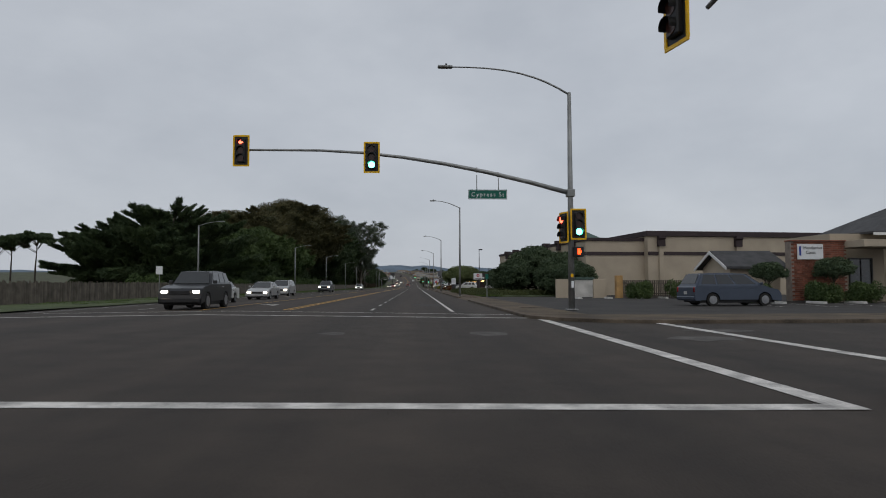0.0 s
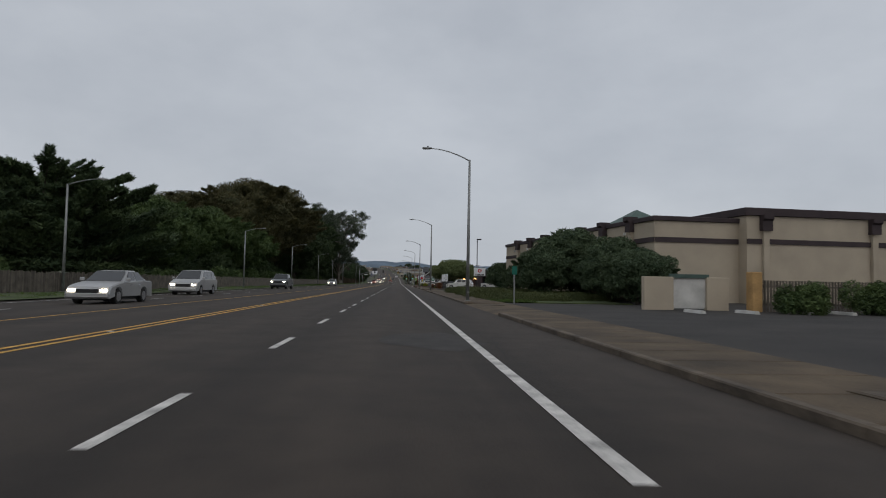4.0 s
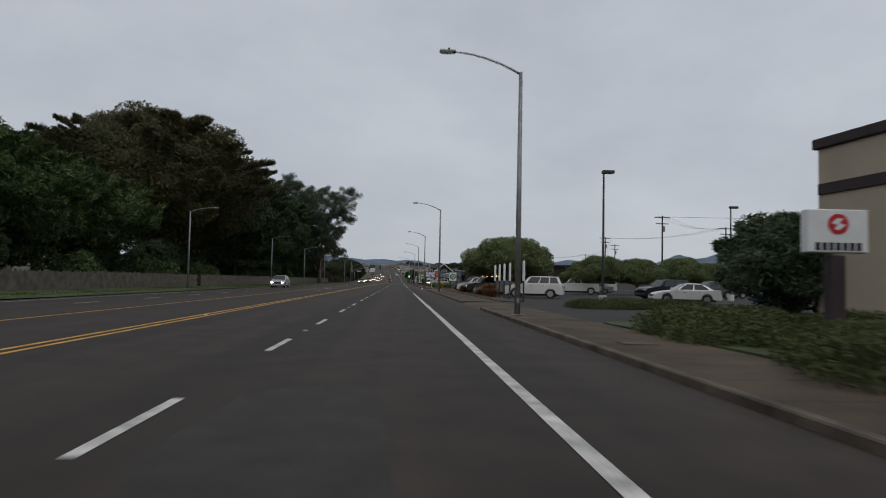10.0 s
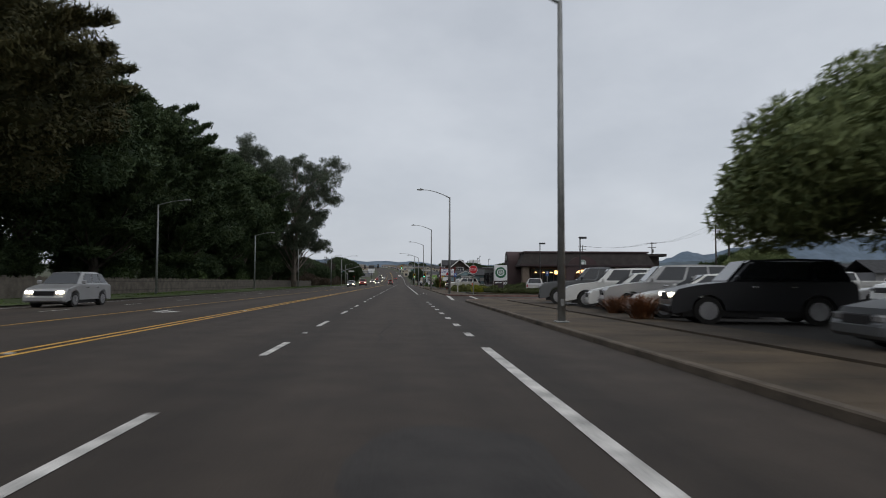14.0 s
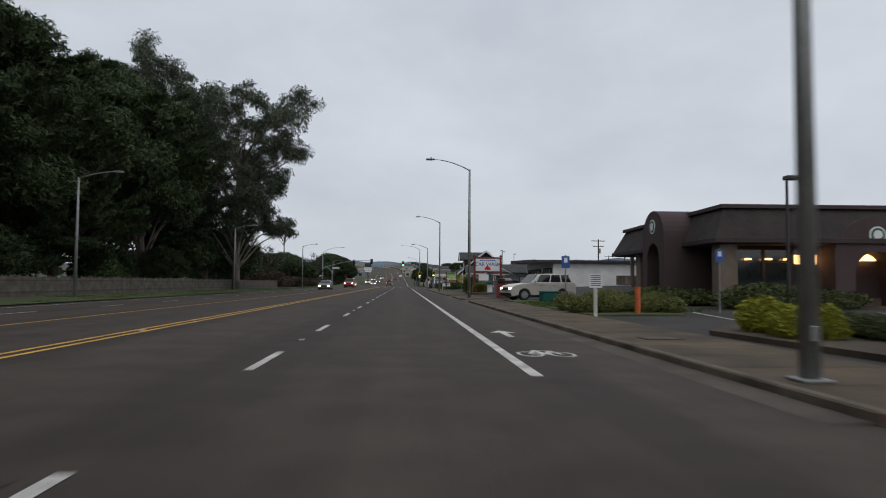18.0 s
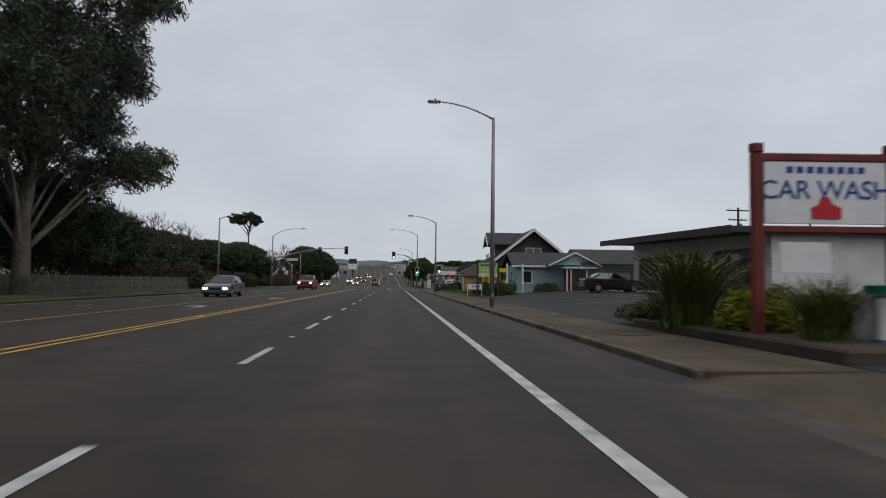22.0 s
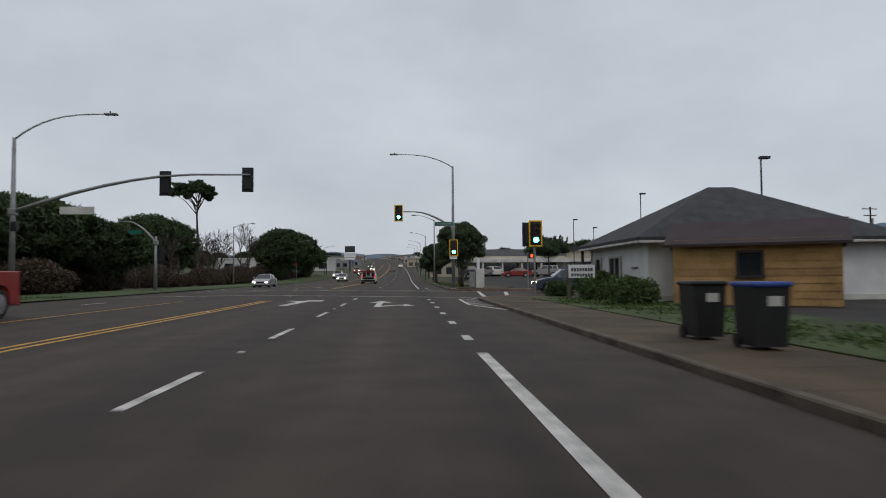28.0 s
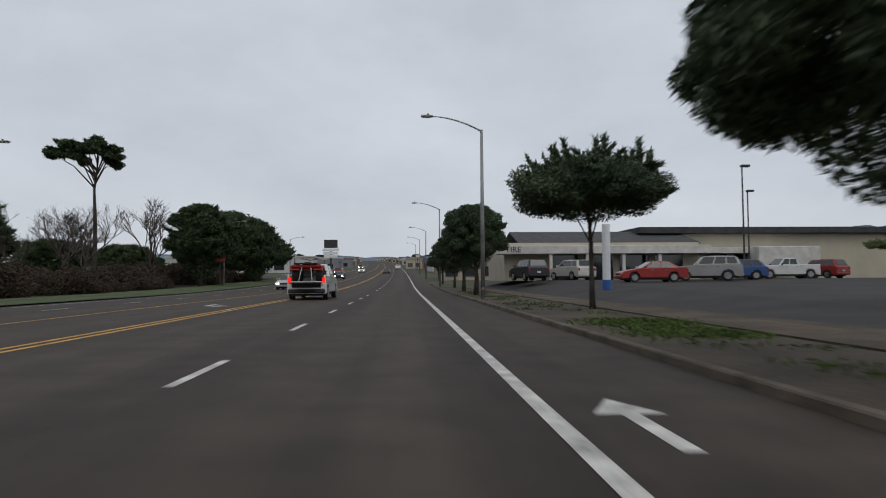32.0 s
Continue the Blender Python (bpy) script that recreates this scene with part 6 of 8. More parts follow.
def spiky(x, y, h, r, n, m, name, label, group, seed, w=0.045, z=0.0):
    """A clump of long blades that rise from one crown and arch outwards."""
    R = random.Random(seed)
    vs, fs = [], []
    for k in range(n):
        a, out, hh = R.random() * 6.283, r * (0.25 + 0.8 * R.random()), h * (0.6 + 0.45 * R.random())
        bx0, by0 = R.gauss(0, 0.1) * r, R.gauss(0, 0.1) * r
        ca, sa = math.cos(a), math.sin(a)
        b0 = len(vs)
        for i in range(4):
            f = i / 3
            d, zz = out * f ** 1.6, hh * (1.15 * f - 0.30 * f * f * f - 0.1 * f * out / r)
            q = w * (1 - 0.85 * f) / 2
            vs += [(bx0 + ca * d - sa * q, by0 + sa * d + ca * q, zz), (bx0 + ca * d + sa * q, by0 + sa * d - ca * q, zz)]
        fs += [(b0 + 2 * i, b0 + 2 * i + 1, b0 + 2 * i + 3, b0 + 2 * i + 2) for i in range(3)]
    me = bpy.data.meshes.new(name)
    me.from_pydata(vs, [], fs)
    me.materials.append(m)
    e = thing(name, (x, y, z), 0, label, "plant", group)
    o = new("leaf_spray", me)
    o.parent = e
    return e


ru = spiky(7.6, 147.5, 1.5, 1.2, 620, RUSTLEAF, "rusty_flax", "rusty brown upright flax clump in the planting strip", "rusty flax", 77)
spiky(7.2, 154.6, 0.5, 0.6, 70, YELLOWLEAF, "agave", "yellow-green striped spiky plant by the cars", "", 78, 0.08)
spiky(6.9, 269.3, 2.4, 2.2, 800, FLAXLEAF, "phormium", "tall fountain-like green flax beside the sign", "", 9, 0.05, 0.15)
spiky(7.4, 265.0, 1.5, 1.3, 520, FLAXLEAF, "grass_clump", "green arching grass clump before the sign", "", 10, 0.04, 0.15)
for x, y, s in ((7.4, 144.6, 0.8), (7.8, 150.2, 0.9), (7.5, 153, 0.7), (7.2, 166.5, 0.8), (7.6, 170, 0.7)):
    again(ru, x, y, y * 40, s)
lawnstrips = [(6.4, 7.9, 134, 187), (6.4, 8.3, 66, 70), (6.4, 14.5, 66, 113.0)]
for x0, x1, a, b in lawnstrips:
    bm = bmesh.new()
    bx(bm, ((x0 + x1) / 2, (a + b) / 2, 0.03), (x1 - x0, b - a, 0.1))
    solid("planting_bed", bm, GRASS if a < 100 else DIRT, "planting bed between pavement and lot", "ground", kind="structure")
# island with hedge before the coffee house
bm = bmesh.new()
prism(bm, [(6.9, 209.2), (15.6, 208.4), (16.2, 213.2), (8.2, 217.6), (6.6, 215.4)], 0.0, 0.13)
solid("planting_island", bm, DIRT, "kerbed planting island by the side street", "ground", kind="structure")
isl = ttree("shrub", 9.0, 213.2, 0.5, 1.35, "trimmed green hedge in the island", 79, count=6000, size=0.07, leaf=HEDGELEAF, name="hedge", group="hedges", z=0.1)
for x, y in ((10.6, 212.8), (12.2, 212.4), (13.8, 212.2), (15.1, 212.2), (8.6, 215.0), (9.4, 210.2), (11.0, 210.0), (12.6, 209.8), (14.2, 209.6)):
    again(isl, x, y, x * 70, 1.0, 0.1)
again(ye, 7.9, 215.2, 0, 0.42, 0.1, "yellow-green low shrub in the island")
again(ye, 7.5, 213.4, 90, 0.36, 0.1, "yellow-green low shrub in the island")
bm = bmesh.new()
prism(bm, [(6.3, 223.6), (9.9, 224.0), (10.4, 227.5), (14.2, 234.2), (14.0, 243.0), (6.3, 243.2)], 0.0, 0.085)
solid("lawn", bm, GRASS, "bright green lawn before the coffee house", "grass", kind="structure")
rb = ttree("shrub", 7.0, 225.9, 0.85, 1.15, "brown-green rounded low shrub in the planting", 83, count=5200, size=0.07, leaf=FLAXLEAF, name="low_shrub", group="low shrubs", z=0.05)
for x, y, s in ((8.3, 226.6, 1.0), (9.6, 225.8, 0.95), (6.9, 228.0, 0.85)):
    again(rb, x, y, y * 50, s, 0.05)
for x, y, s in ((14.0, 236.0, 1.9), (17.6, 231.6, 2.3), (19.4, 231.8, 2.0), (21.0, 231.9, 1.7)):
    again(isl, x, y, y * 30, s, 0.03, "rounded green shrub against the building")
again(isl, 7.4, 271.5, 0, 1.3, 0.15, "low green planting beside the sign")
again(ye, 7.6, 267.6, 40, 0.55, 0.15)
bm = bmesh.new()
bx(bm, (7.7, 267.6, 0.08), (2.4, 8.6, 0.36), bev=0.05)
solid("planting_bed", bm, DIRT, "raised earth bed by the car wash sign", "ground", kind="structure")
for x, y, s in ((8.7, 309.2, 1.3), (9.3, 310.2, 1.5), (13.4, 311.2, 1.4), (8.0, 315.0, 1.4), (9.6, 327.6, 1.15), (11.2, 327.0, 1.3), (12.9, 327.2, 1.2), (8.2, 349.5, 1.2)):
    again(sh1, x, y, y * 33, s * 0.36, -0.05, "rounded dark green shrub by the house")
again(sh1, 8.3, 354.2, 20, 0.40, -0.03, "broad dark green shrub before the office")
again(sh1, 8.2, 360.0, 80, 0.34, -0.03, "broad dark green shrub before the office")
for k, y in enumerate((357.5, 359.2)):
    again(sh1, 9.4 + k, y, 50 * k, 0.5, -0.03, "rounded dark green shrub at the corner")
bm = bmesh.new()
bx(bm, (8.3, 335.5, 0.03), (4.2, 44, 0.1))
solid("lawn", bm, GRASS, "patchy grass between pavement and houses", "grass", kind="structure")
bm = bmesh.new()
bx(bm, (5.46, 427.6, 0.0), (2.98, 86, 0.1))
bx(bm, (9.45, 427.6, 0.0), (0.9, 86, 0.1))
solid("verge_strip", bm, DIRT, "bare earth strip with thin grass by the lot", "ground", kind="structure")
tr1 = ttree("dome", 5.65, 389.1, 6.7, 2.2, "round clipped street tree, dark leaves", 81, count=34000, size=0.11, leaf=STREETLEAF, name="street_tree", group="street trees", trunk_h=1.7, z=0.0)
tr2 = ttree("windswept", 6.7, 404.8, 5.9, 2.5, "small street tree with wind-thrown twigs", 82, count=20000, size=0.11, leaf=STREETLEAF, name="street_tree", group="street trees", trunk_h=2.5, z=0.0)
for x, y, s, r in ((4.9, 425, 0.95, 40), (5.2, 437, 0.95, 90), (5.6, 452, 0.8, 10), (5.4, 470, 0.8, 70)):
    again(tr1, x, y, r, s, GZ(y))
again(tr2, 16.5, 399.5, 50, 0.92, LZ(399.5), "leafy small tree in the parking lot")
for x, y, r, sd in ((44.5, 439.0, 2.3, 83), (53.5, 438.0, 2.6, 84)):
    ttree("umbrella", x, y, 3.4, r, "low spreading light-leaved tree in the parking lot", sd, count=5200, size=0.16, leaf=LIGHTLEAF, name="lot_tree", group="lot trees", z=LZ(y))
# grass blades on the near lawns
cen = [(6.6 + 1.8 * R_.random(), 66 + 5 * R_.random(), 0.1) for _ in range(40)] + [(6.6 + 5.5 * R_.random(), 227 + 12 * R_.random(), 0.1) for _ in range(160)] + [(6.6 + 3.0 * R_.random(), 316 + 40 * R_.random(), 0.1) for _ in range(160)] + [(4.6 + 2.0 * R_.random(), 394 + 5.0 * R_.random(), 0.06) for _ in range(70)] + [(4.4 + 2.2 * R_.random(), 386 + 50 * R_.random(), 0.06) for _ in range(50)]
cen += [(-19.0 - 5.5 * R_.random(), 40 + 330 * R_.random(), 0.05) for _ in range(500)]
tagged(new("grass_blades", leaves("grass_blades", cen, [(0.8, 0.8, 0.05)] * len(cen), 42000, 0.05, GRASSLEAF, 5, aspect=3.2, shell=0.0)), "short uneven grass blades on the lawns and verge", "grass", kind="stuff")

# ---- buildings ----
def window(parent, c, w, h, face="y", d=-1, fm=None, gm=None, bars=(), label="window"):
    """A framed window set 3 cm into a wall; face: the axis it looks along."""
    fm, gm = fm or WHITE, gm or GLASS
    t = 0.09
    bm = bmesh.new()

    def bar(u, v, su, sv):
        if face == "y":
            bx(bm, (c[0] + u, c[1] + d * 0.03, c[2] + v), (su, 0.1, sv))
        else:
            bx(bm, (c[0] + d * 0.03, c[1] + u, c[2] + v), (0.1, su, sv))

    bar(0, h / 2, w + 2 * t, t)
    bar(0, -h / 2, w + 2 * t + 0.06, t)
    for s in (-1, 1):
        bar(s * (w / 2 + t / 2), 0, t, h)
    for kind, p in bars:
        if kind == "v":
            bar(p * w, 0, 0.05, h)
        else:
            bar(0, p * h, w, 0.05)
    f = part("window", bm, fm, parent)
    p = B((c[0], c[1] + d * 0.01, c[2]), (w, 0.03, h)) if face == "y" else B((c[0] + d * 0.01, c[1], c[2]), (0.03, w, h))
    part("pane", p, gm, f)
    return f


def gable_roof(x0, x1, y0, y1, z0, z1, axis="x", over=0.4, thick=0.16):
    """Two sloping slabs; axis: the way the ridge runs."""
    bm = bmesh.new()
    if axis == "x":
        ym = (y0 + y1) / 2
        k = (z1 - z0) / (ym - y0)
        poly = [(y0 - over, z0 - over * k), (ym, z1), (y1 + over, z0 - over * k), (y1 + over, z0 - over * k + thick), (ym, z1 + thick), (y0 - over, z0 - over * k + thick)]
        prism(bm, poly, x0 - over, x1 + over, "yz")
    else:
        xm = (x0 + x1) / 2
        k = (z1 - z0) / (xm - x0)
        poly = [(x0 - over, z0 - over * k), (xm, z1), (x1 + over, z0 - over * k), (x1 + over, z0 - over * k + thick), (xm, z1 + thick), (x0 - over, z0 - over * k + thick)]
        prism(bm, poly, y0 - over, y1 + over, "xz")
    return bm


def hip_roof(x0, x1, y0, y1, z0, z1, over=0.5, ridge=0.4):
    bm = bmesh.new()
    a = [bm.verts.new(p) for p in ((x0 - over, y0 - over, z0), (x1 + over, y0 - over, z0), (x1 + over, y1 + over, z0), (x0 - over, y1 + over, z0))]
    b = [bm.verts.new(p) for p in ((x0 - over, y0 - over, z0 - 0.14), (x1 + over, y0 - over, z0 - 0.14), (x1 + over, y1 + over, z0 - 0.14), (x0 - over, y1 + over, z0 - 0.14))]
    if (x1 - x0) > (y1 - y0):
        m = (x1 - x0) * (1 - ridge) / 2
        r = [bm.verts.new((x0 + m, (y0 + y1) / 2, z1)), bm.verts.new((x1 - m, (y0 + y1) / 2, z1))]
        fs = ((a[0], a[1], r[1], r[0]), (a[1], a[2], r[1]), (a[2], a[3], r[0], r[1]), (a[3], a[0], r[0]))
    else:
        m = (y1 - y0) * (1 - ridge) / 2
        r = [bm.verts.new(((x0 + x1) / 2, y0 + m, z1)), bm.verts.new(((x0 + x1) / 2, y1 - m, z1))]
        fs = ((a[0], a[1], r[0]), (a[1], a[2], r[1], r[0]), (a[2], a[3], r[1]), (a[3], a[0], r[0], r[1]))
    for f in fs:
        bm.faces.new(f)
    for k in range(4):
        bm.faces.new((b[k], b[(k + 1) % 4], a[(k + 1) % 4], a[k]))
    bm.faces.new(b[::-1])
    bmesh.ops.recalc_face_normals(bm, faces=bm.faces)
    return bm


def siding(parent, x0, x1, z0, z1, y, m, pitch=0.2, d=-1, axis="y", name="siding_board"):
    """Lapped boards, each leaning out at its foot."""
    me = {}
    w = x1 - x0
    z = z0
    bm = B((0, 0, 0), (w, 0.025, pitch * 1.06) if axis == "y" else (0.025, w, pitch * 1.06))
    msh = mesh_of(bm, name, m)
    while z < z1 - 0.02:
        if axis == "y":
            share(name, msh, parent, ((x0 + x1) / 2, y + d * 0.02, z + pitch / 2), rx=-d * -4)
        else:
            share(name, msh, parent, (y + d * 0.02, (x0 + x1) / 2, z + pitch / 2), ry=d * -4)
        z += pitch


# the tan store: long wall of panels between downpipe piers, dark cornice and band
ST = thing("store_building", (14.6, 114.6, 0.0), 6.2, "tan stucco store with dark plum cornice, band and downpipes", "building")
LW = 41.0     # from its far corner back along -y
part("wall", B((15, -LW / 2, 3.1), (30, LW, 6.2)), STUCCO, ST)
part("rear_wing", B((25, -LW / 2 - 0.5, 3.4), (36, LW + 1, 6.8)), STUCCO, ST)
part("plinth", B((14.98, -LW / 2, 0.2), (30.08, LW + 0.08, 0.5)), STUCCO, ST)
part("cornice", B((15, -LW / 2, 6.36), (30.3, LW + 0.3, 0.36), bev=0.03), PLUM, ST)
part("wing_cornice", B((25, -LW / 2 - 0.5, 7.0), (36.4, LW + 1.4, 0.6), bev=0.03), PLUM, ST)
for k in range(7):
    yk = -6.0 - 5.22 * k
    a = part("pier_head", PR([(-0.42, 5.55), (0.3, 5.55), (0.3, 6.75), (-0.6, 6.75), (-0.6, 6.45), (-0.42, 6.3)], yk - 0.42, yk + 0.42, "xz"), PLUM, ST, "dark plum pier head")
    part("downpipe", B((-0.14, yk, 2.9), (0.28, 0.5, 5.4), bev=0.02), STUCCO, ST)
    part("pier_foot", B((-0.3, yk, 0.45), (0.62, 0.8, 0.9), bev=0.03), STUCCO, ST)
    part("security_lamp", B((-0.5, yk + 0.3, 5.4), (0.2, 0.2, 0.22), bev=0.03), DIRTYWHITE, ST)
for k in range(8):
    ya = -0.05 if k == 0 else -6.0 - 5.22 * (k - 1) - 0.45
    yb = -6.0 - 5.22 * k + 0.45 if k < 7 else -LW
    part("band", B((-0.02, (ya + yb) / 2, 4.75), (0.12, abs(yb - ya), 0.38), bev=0.01), PLUM, ST)
part("band", B((3.5, -LW - 0.02, 4.75), (6.9, 0.12, 0.38)), PLUM, ST)
part("band", B((25, -LW - 1.02, 4.75), (36, 0.12, 0.38)), PLUM, ST)
for xk in (8.5, 18.0, 28.0):
    yy = -LW - 1
    part("pier_head", PR([(yy - 0.42, 5.55), (yy + 0.3, 5.55), (yy + 0.3, 6.75), (yy - 0.6, 6.75), (yy - 0.6, 6.45), (yy - 0.42, 6.3)], xk - 0.42, xk + 0.42, "yz"), PLUM, ST)
    part("downpipe", B((xk, yy - 0.14, 2.9), (0.5, 0.28, 5.4), bev=0.02), STUCCO, ST)
part("roof_tower", hip_roof(1.5, 6, -LW + 8, -LW + 13, 6.5, 8.2, 0.4, 0.1), GREENROOF, ST, "green metal roof turret")

# corner office: brick pier, low eaves, gables
CO = thing("corner_office", (24.2, 42.5, 0.1), 2, "tan office with a brick front, porch and dark hipped roof", "building")
part("wall", B((9.5, 3.6, 2.2), (12, 5, 4.6)), STUCCO, CO)
part("brick_core", B((1.8, 0.2, 1.95), (3.7, 0.6, 3.9)), MORTAR, CO)
brick_me = mesh_of(B((0, 0, 0), (0.345, 0.05, 0.115), bev=0.006), "brick", BRICK)
for r in range(30):
    for k in range(10):
        xx = 0.16 + 0.36 * k + (0.17 if r % 2 else 0)
        share("brick", brick_me, CO, (xx, -0.115, 0.1 + 0.128 * r))
part("coping", B((1.8, 0.15, 3.93), (3.8, 0.75, 0.08), bev=0.01), BRICK, CO)
part("roof", hip_roof(6.3, 20, 0.5, 6.0, 4.6, 6.9, 0.6), ROOFG, CO)
part("porch_roof", B((9.4, -0.6, 3.68), (11.5, 2.6, 0.46), bev=0.02), STUCCO, CO, "tan porch fascia")
part("fascia", B((13.1, -0.12, 4.42), (14.8, 0.08, 0.18)), WHITE, CO)
for k in range(3):
    part("porch_post", B((5.4 + 3.0 * k, -1.5, 1.6), (0.2, 0.2, 3.5), bev=0.015), STUCCO, CO)
for k in range(3):
    window(CO, (5.6 + 2.9 * k, 1.08, 1.9), 1.5, 1.8, "y", -1, DARKSTEEL, bars=(("v", 0.0),))
part("side_gable", gable_roof(-3.3, 0.4, 1.6, 5.6, 2.3, 3.3, "x", 0.35), ROOFG, CO, "low gabled shingle roof")
part("gable_wall", PR([(1.7, 0.0), (5.5, 0.0), (5.5, 2.3), (3.6, 3.25), (1.7, 2.3)], -3.2, 0.3, "yz"), STUCCO, CO)
part("gable_trim", PR([(1.3, 2.05), (3.6, 3.2), (5.9, 2.05), (5.9, 2.25), (3.6, 3.42), (1.3, 2.25)], -3.72, -3.66, "yz"), WHITE, CO)
bs = part("sign_board", B((1.2, -0.22, 3.2), (1.75, 0.08, 1.0), bev=0.01), SIGNWHITE, CO, "white office sign")
words("Mendocino", 0.28, DARKSTEEL, bs, (1.35, -0.275, 3.45), (90, 0, 0))
words("Coast", 0.28, DARKSTEEL, bs, (1.2, -0.275, 3.15), (90, 0, 0))
part("sign_mark", B((0.49, -0.27, 3.25), (0.12, 0.02, 0.6)), NAVY, bs)
# low picket fence and clipped shrubs of the office
pk = thing("picket_fence", (17.6, 57.6, 0.0), 4, "grey-brown upright board fence with a stout post", "fence")
pkm = mesh_of(B((0, 0, 0.8), (0.13, 0.03, 1.6), bev=0.01), "picket", FENCEWOOD)
for k in range(46):
    share("picket", pkm, pk, (0.4 + 0.17 * k, 0, 0), (k * 37 % 5) - 2)
part("gate_post", B((0, 0, 1.0), (0.55, 0.55, 2.0), bev=0.03), TANWOOD, pk)
part("rail", B((4.3, 0.05, 0.4), (8, 0.06, 0.1)), FENCEWOOD, pk)
part("rail", B((4.3, 0.05, 1.3), (8, 0.06, 0.1)), FENCEWOOD, pk)
lt = thing("utility_enclosure", (13.6, 58.5, 0.0), 4, "low tan wall with a dark gate by the fence", "wall")
part("side_wall", B((-0.6, 0, 0.85), (1.6, 0.3, 1.7), bev=0.02), STUCCO, lt)
part("side_wall", B((2.6, 0, 0.85), (1.2, 0.3, 1.7), bev=0.02), STUCCO, lt)
part("gate", B((1.1, 0.02, 0.9), (1.8, 0.06, 1.6), bev=0.01), DIRTYWHITE, lt)
part("gate_beam", B((1.1, 0.0, 1.75), (2.1, 0.2, 0.2), bev=0.01), GREENROOF, lt)
for x, y, s in ((24.8, 40.6, 0.5), (27.5, 40.2, 0.5), (21.0, 40.8, 0.45), (19.0, 55.5, 0.55), (22.5, 56.0, 0.6)):
    again(sh1, x, y, x * 30, s, 0.0, "rounded clipped shrub by the office")
cl = tree("dome", 26.2, 41.2, 2.9, 1.1, "clipped ball-topped small tree by the brick wall", 91, count=3500, size=0.13, leaf=STREETLEAF, name="clipped_tree", trunk_h=1.4, z=0.05)
again(cl, 22.2, 41.6, 90, 0.9, 0.05)
stopm = mesh_of(PR([(-0.12, 0), (0.12, 0), (0.08, 0.14), (-0.08, 0.14)], -0.9, 0.9, "yz"), "wheel_stop", DIRTYWHITE)
stops = [(x, 38.9 + 0.03 * x, 90) for x in (21.5, 24.0, 26.5)] + [(13.4, 55.2, 90), (16.0, 55.4, 90), (18.7, 55.6, 90), (20.8, 55.7, 90)] + [(18.0, 290.6 + 2.7 * k, 90) for k in range(7)]
for x, y, r in stops:
    e = tagged(new("wheel_stop", stopm), "white-painted concrete wheel stop in the lot", "wheel stop", "wheel stops")
    e.location, e.rotation_euler = (x, y, FZ(x, y) if y > 280 else 0.02), (0, 0, radians(r))

# the coffee house: long low plum building with an arched portal on each front
PLUMW = mat("plum_stucco", (0.068, 0.046, 0.047), 0.9, var=0.15, scale=0.6, fine=30, bump=0.25)
SHK = mat("dark_roof_shingle", (0.040, 0.034, 0.032), 0.95, var=0.3, scale=1.2, fine=12, bump=0.6)
TANP = mat("taupe_pillar", (0.16, 0.125, 0.10), 0.9, var=0.15, bump=0.2)
CF = thing("coffee_house", (16.2, 233.9, 0.0), -2, "dark plum coffee house with arched portals and a shingle mansard", "building")
part("wall", B((9.4, 9.4, 1.75), (16.2, 16.4, 3.5)), PLUMW, CF)
part("plinth", B((9.4, 1.16, 0.25), (16.0, 0.16, 0.5)), TANP, CF)
part("porch_floor", B((8.6, 8.6, 0.05), (17.4, 17.4, 0.1)), CONC, CF)
bm = bmesh.new()
lo = [(-0.45, -0.45, 3.62), (17.7, -0.45, 3.62), (17.7, 17.9, 3.62), (-0.45, 17.9, 3.62)]
hi = [(0.3, 0.3, 5.2), (17.0, 0.3, 5.2), (17.0, 17.0, 5.2), (0.3, 17.0, 5.2)]
a = [bm.verts.new(p) for p in lo]
b = [bm.verts.new(p) for p in hi]
for k in range(4):
    bm.faces.new((a[k], a[(k + 1) % 4], b[(k + 1) % 4], b[k]))
bm.faces.new(b)
bm.faces.new(a[::-1])
part("mansard_roof", bm, SHK, CF, "steep dark shingle mansard")
part("eave_board", B((8.6, 8.7, 3.47), (18.3, 18.5, 0.28), bev=0.02), PLUM, CF)
part("soffit", B((8.6, 8.7, 3.31), (17.6, 17.8, 0.04)), PLUMW, CF)
for c, q in (((8.65, 0.26, 5.3), (17.1, 0.3, 0.22)), ((0.26, 8.65, 5.3), (0.3, 17.1, 0.22))):
    part("roof_edge", B(c, q, bev=0.02), PLUMW, CF, "taupe parapet cap")


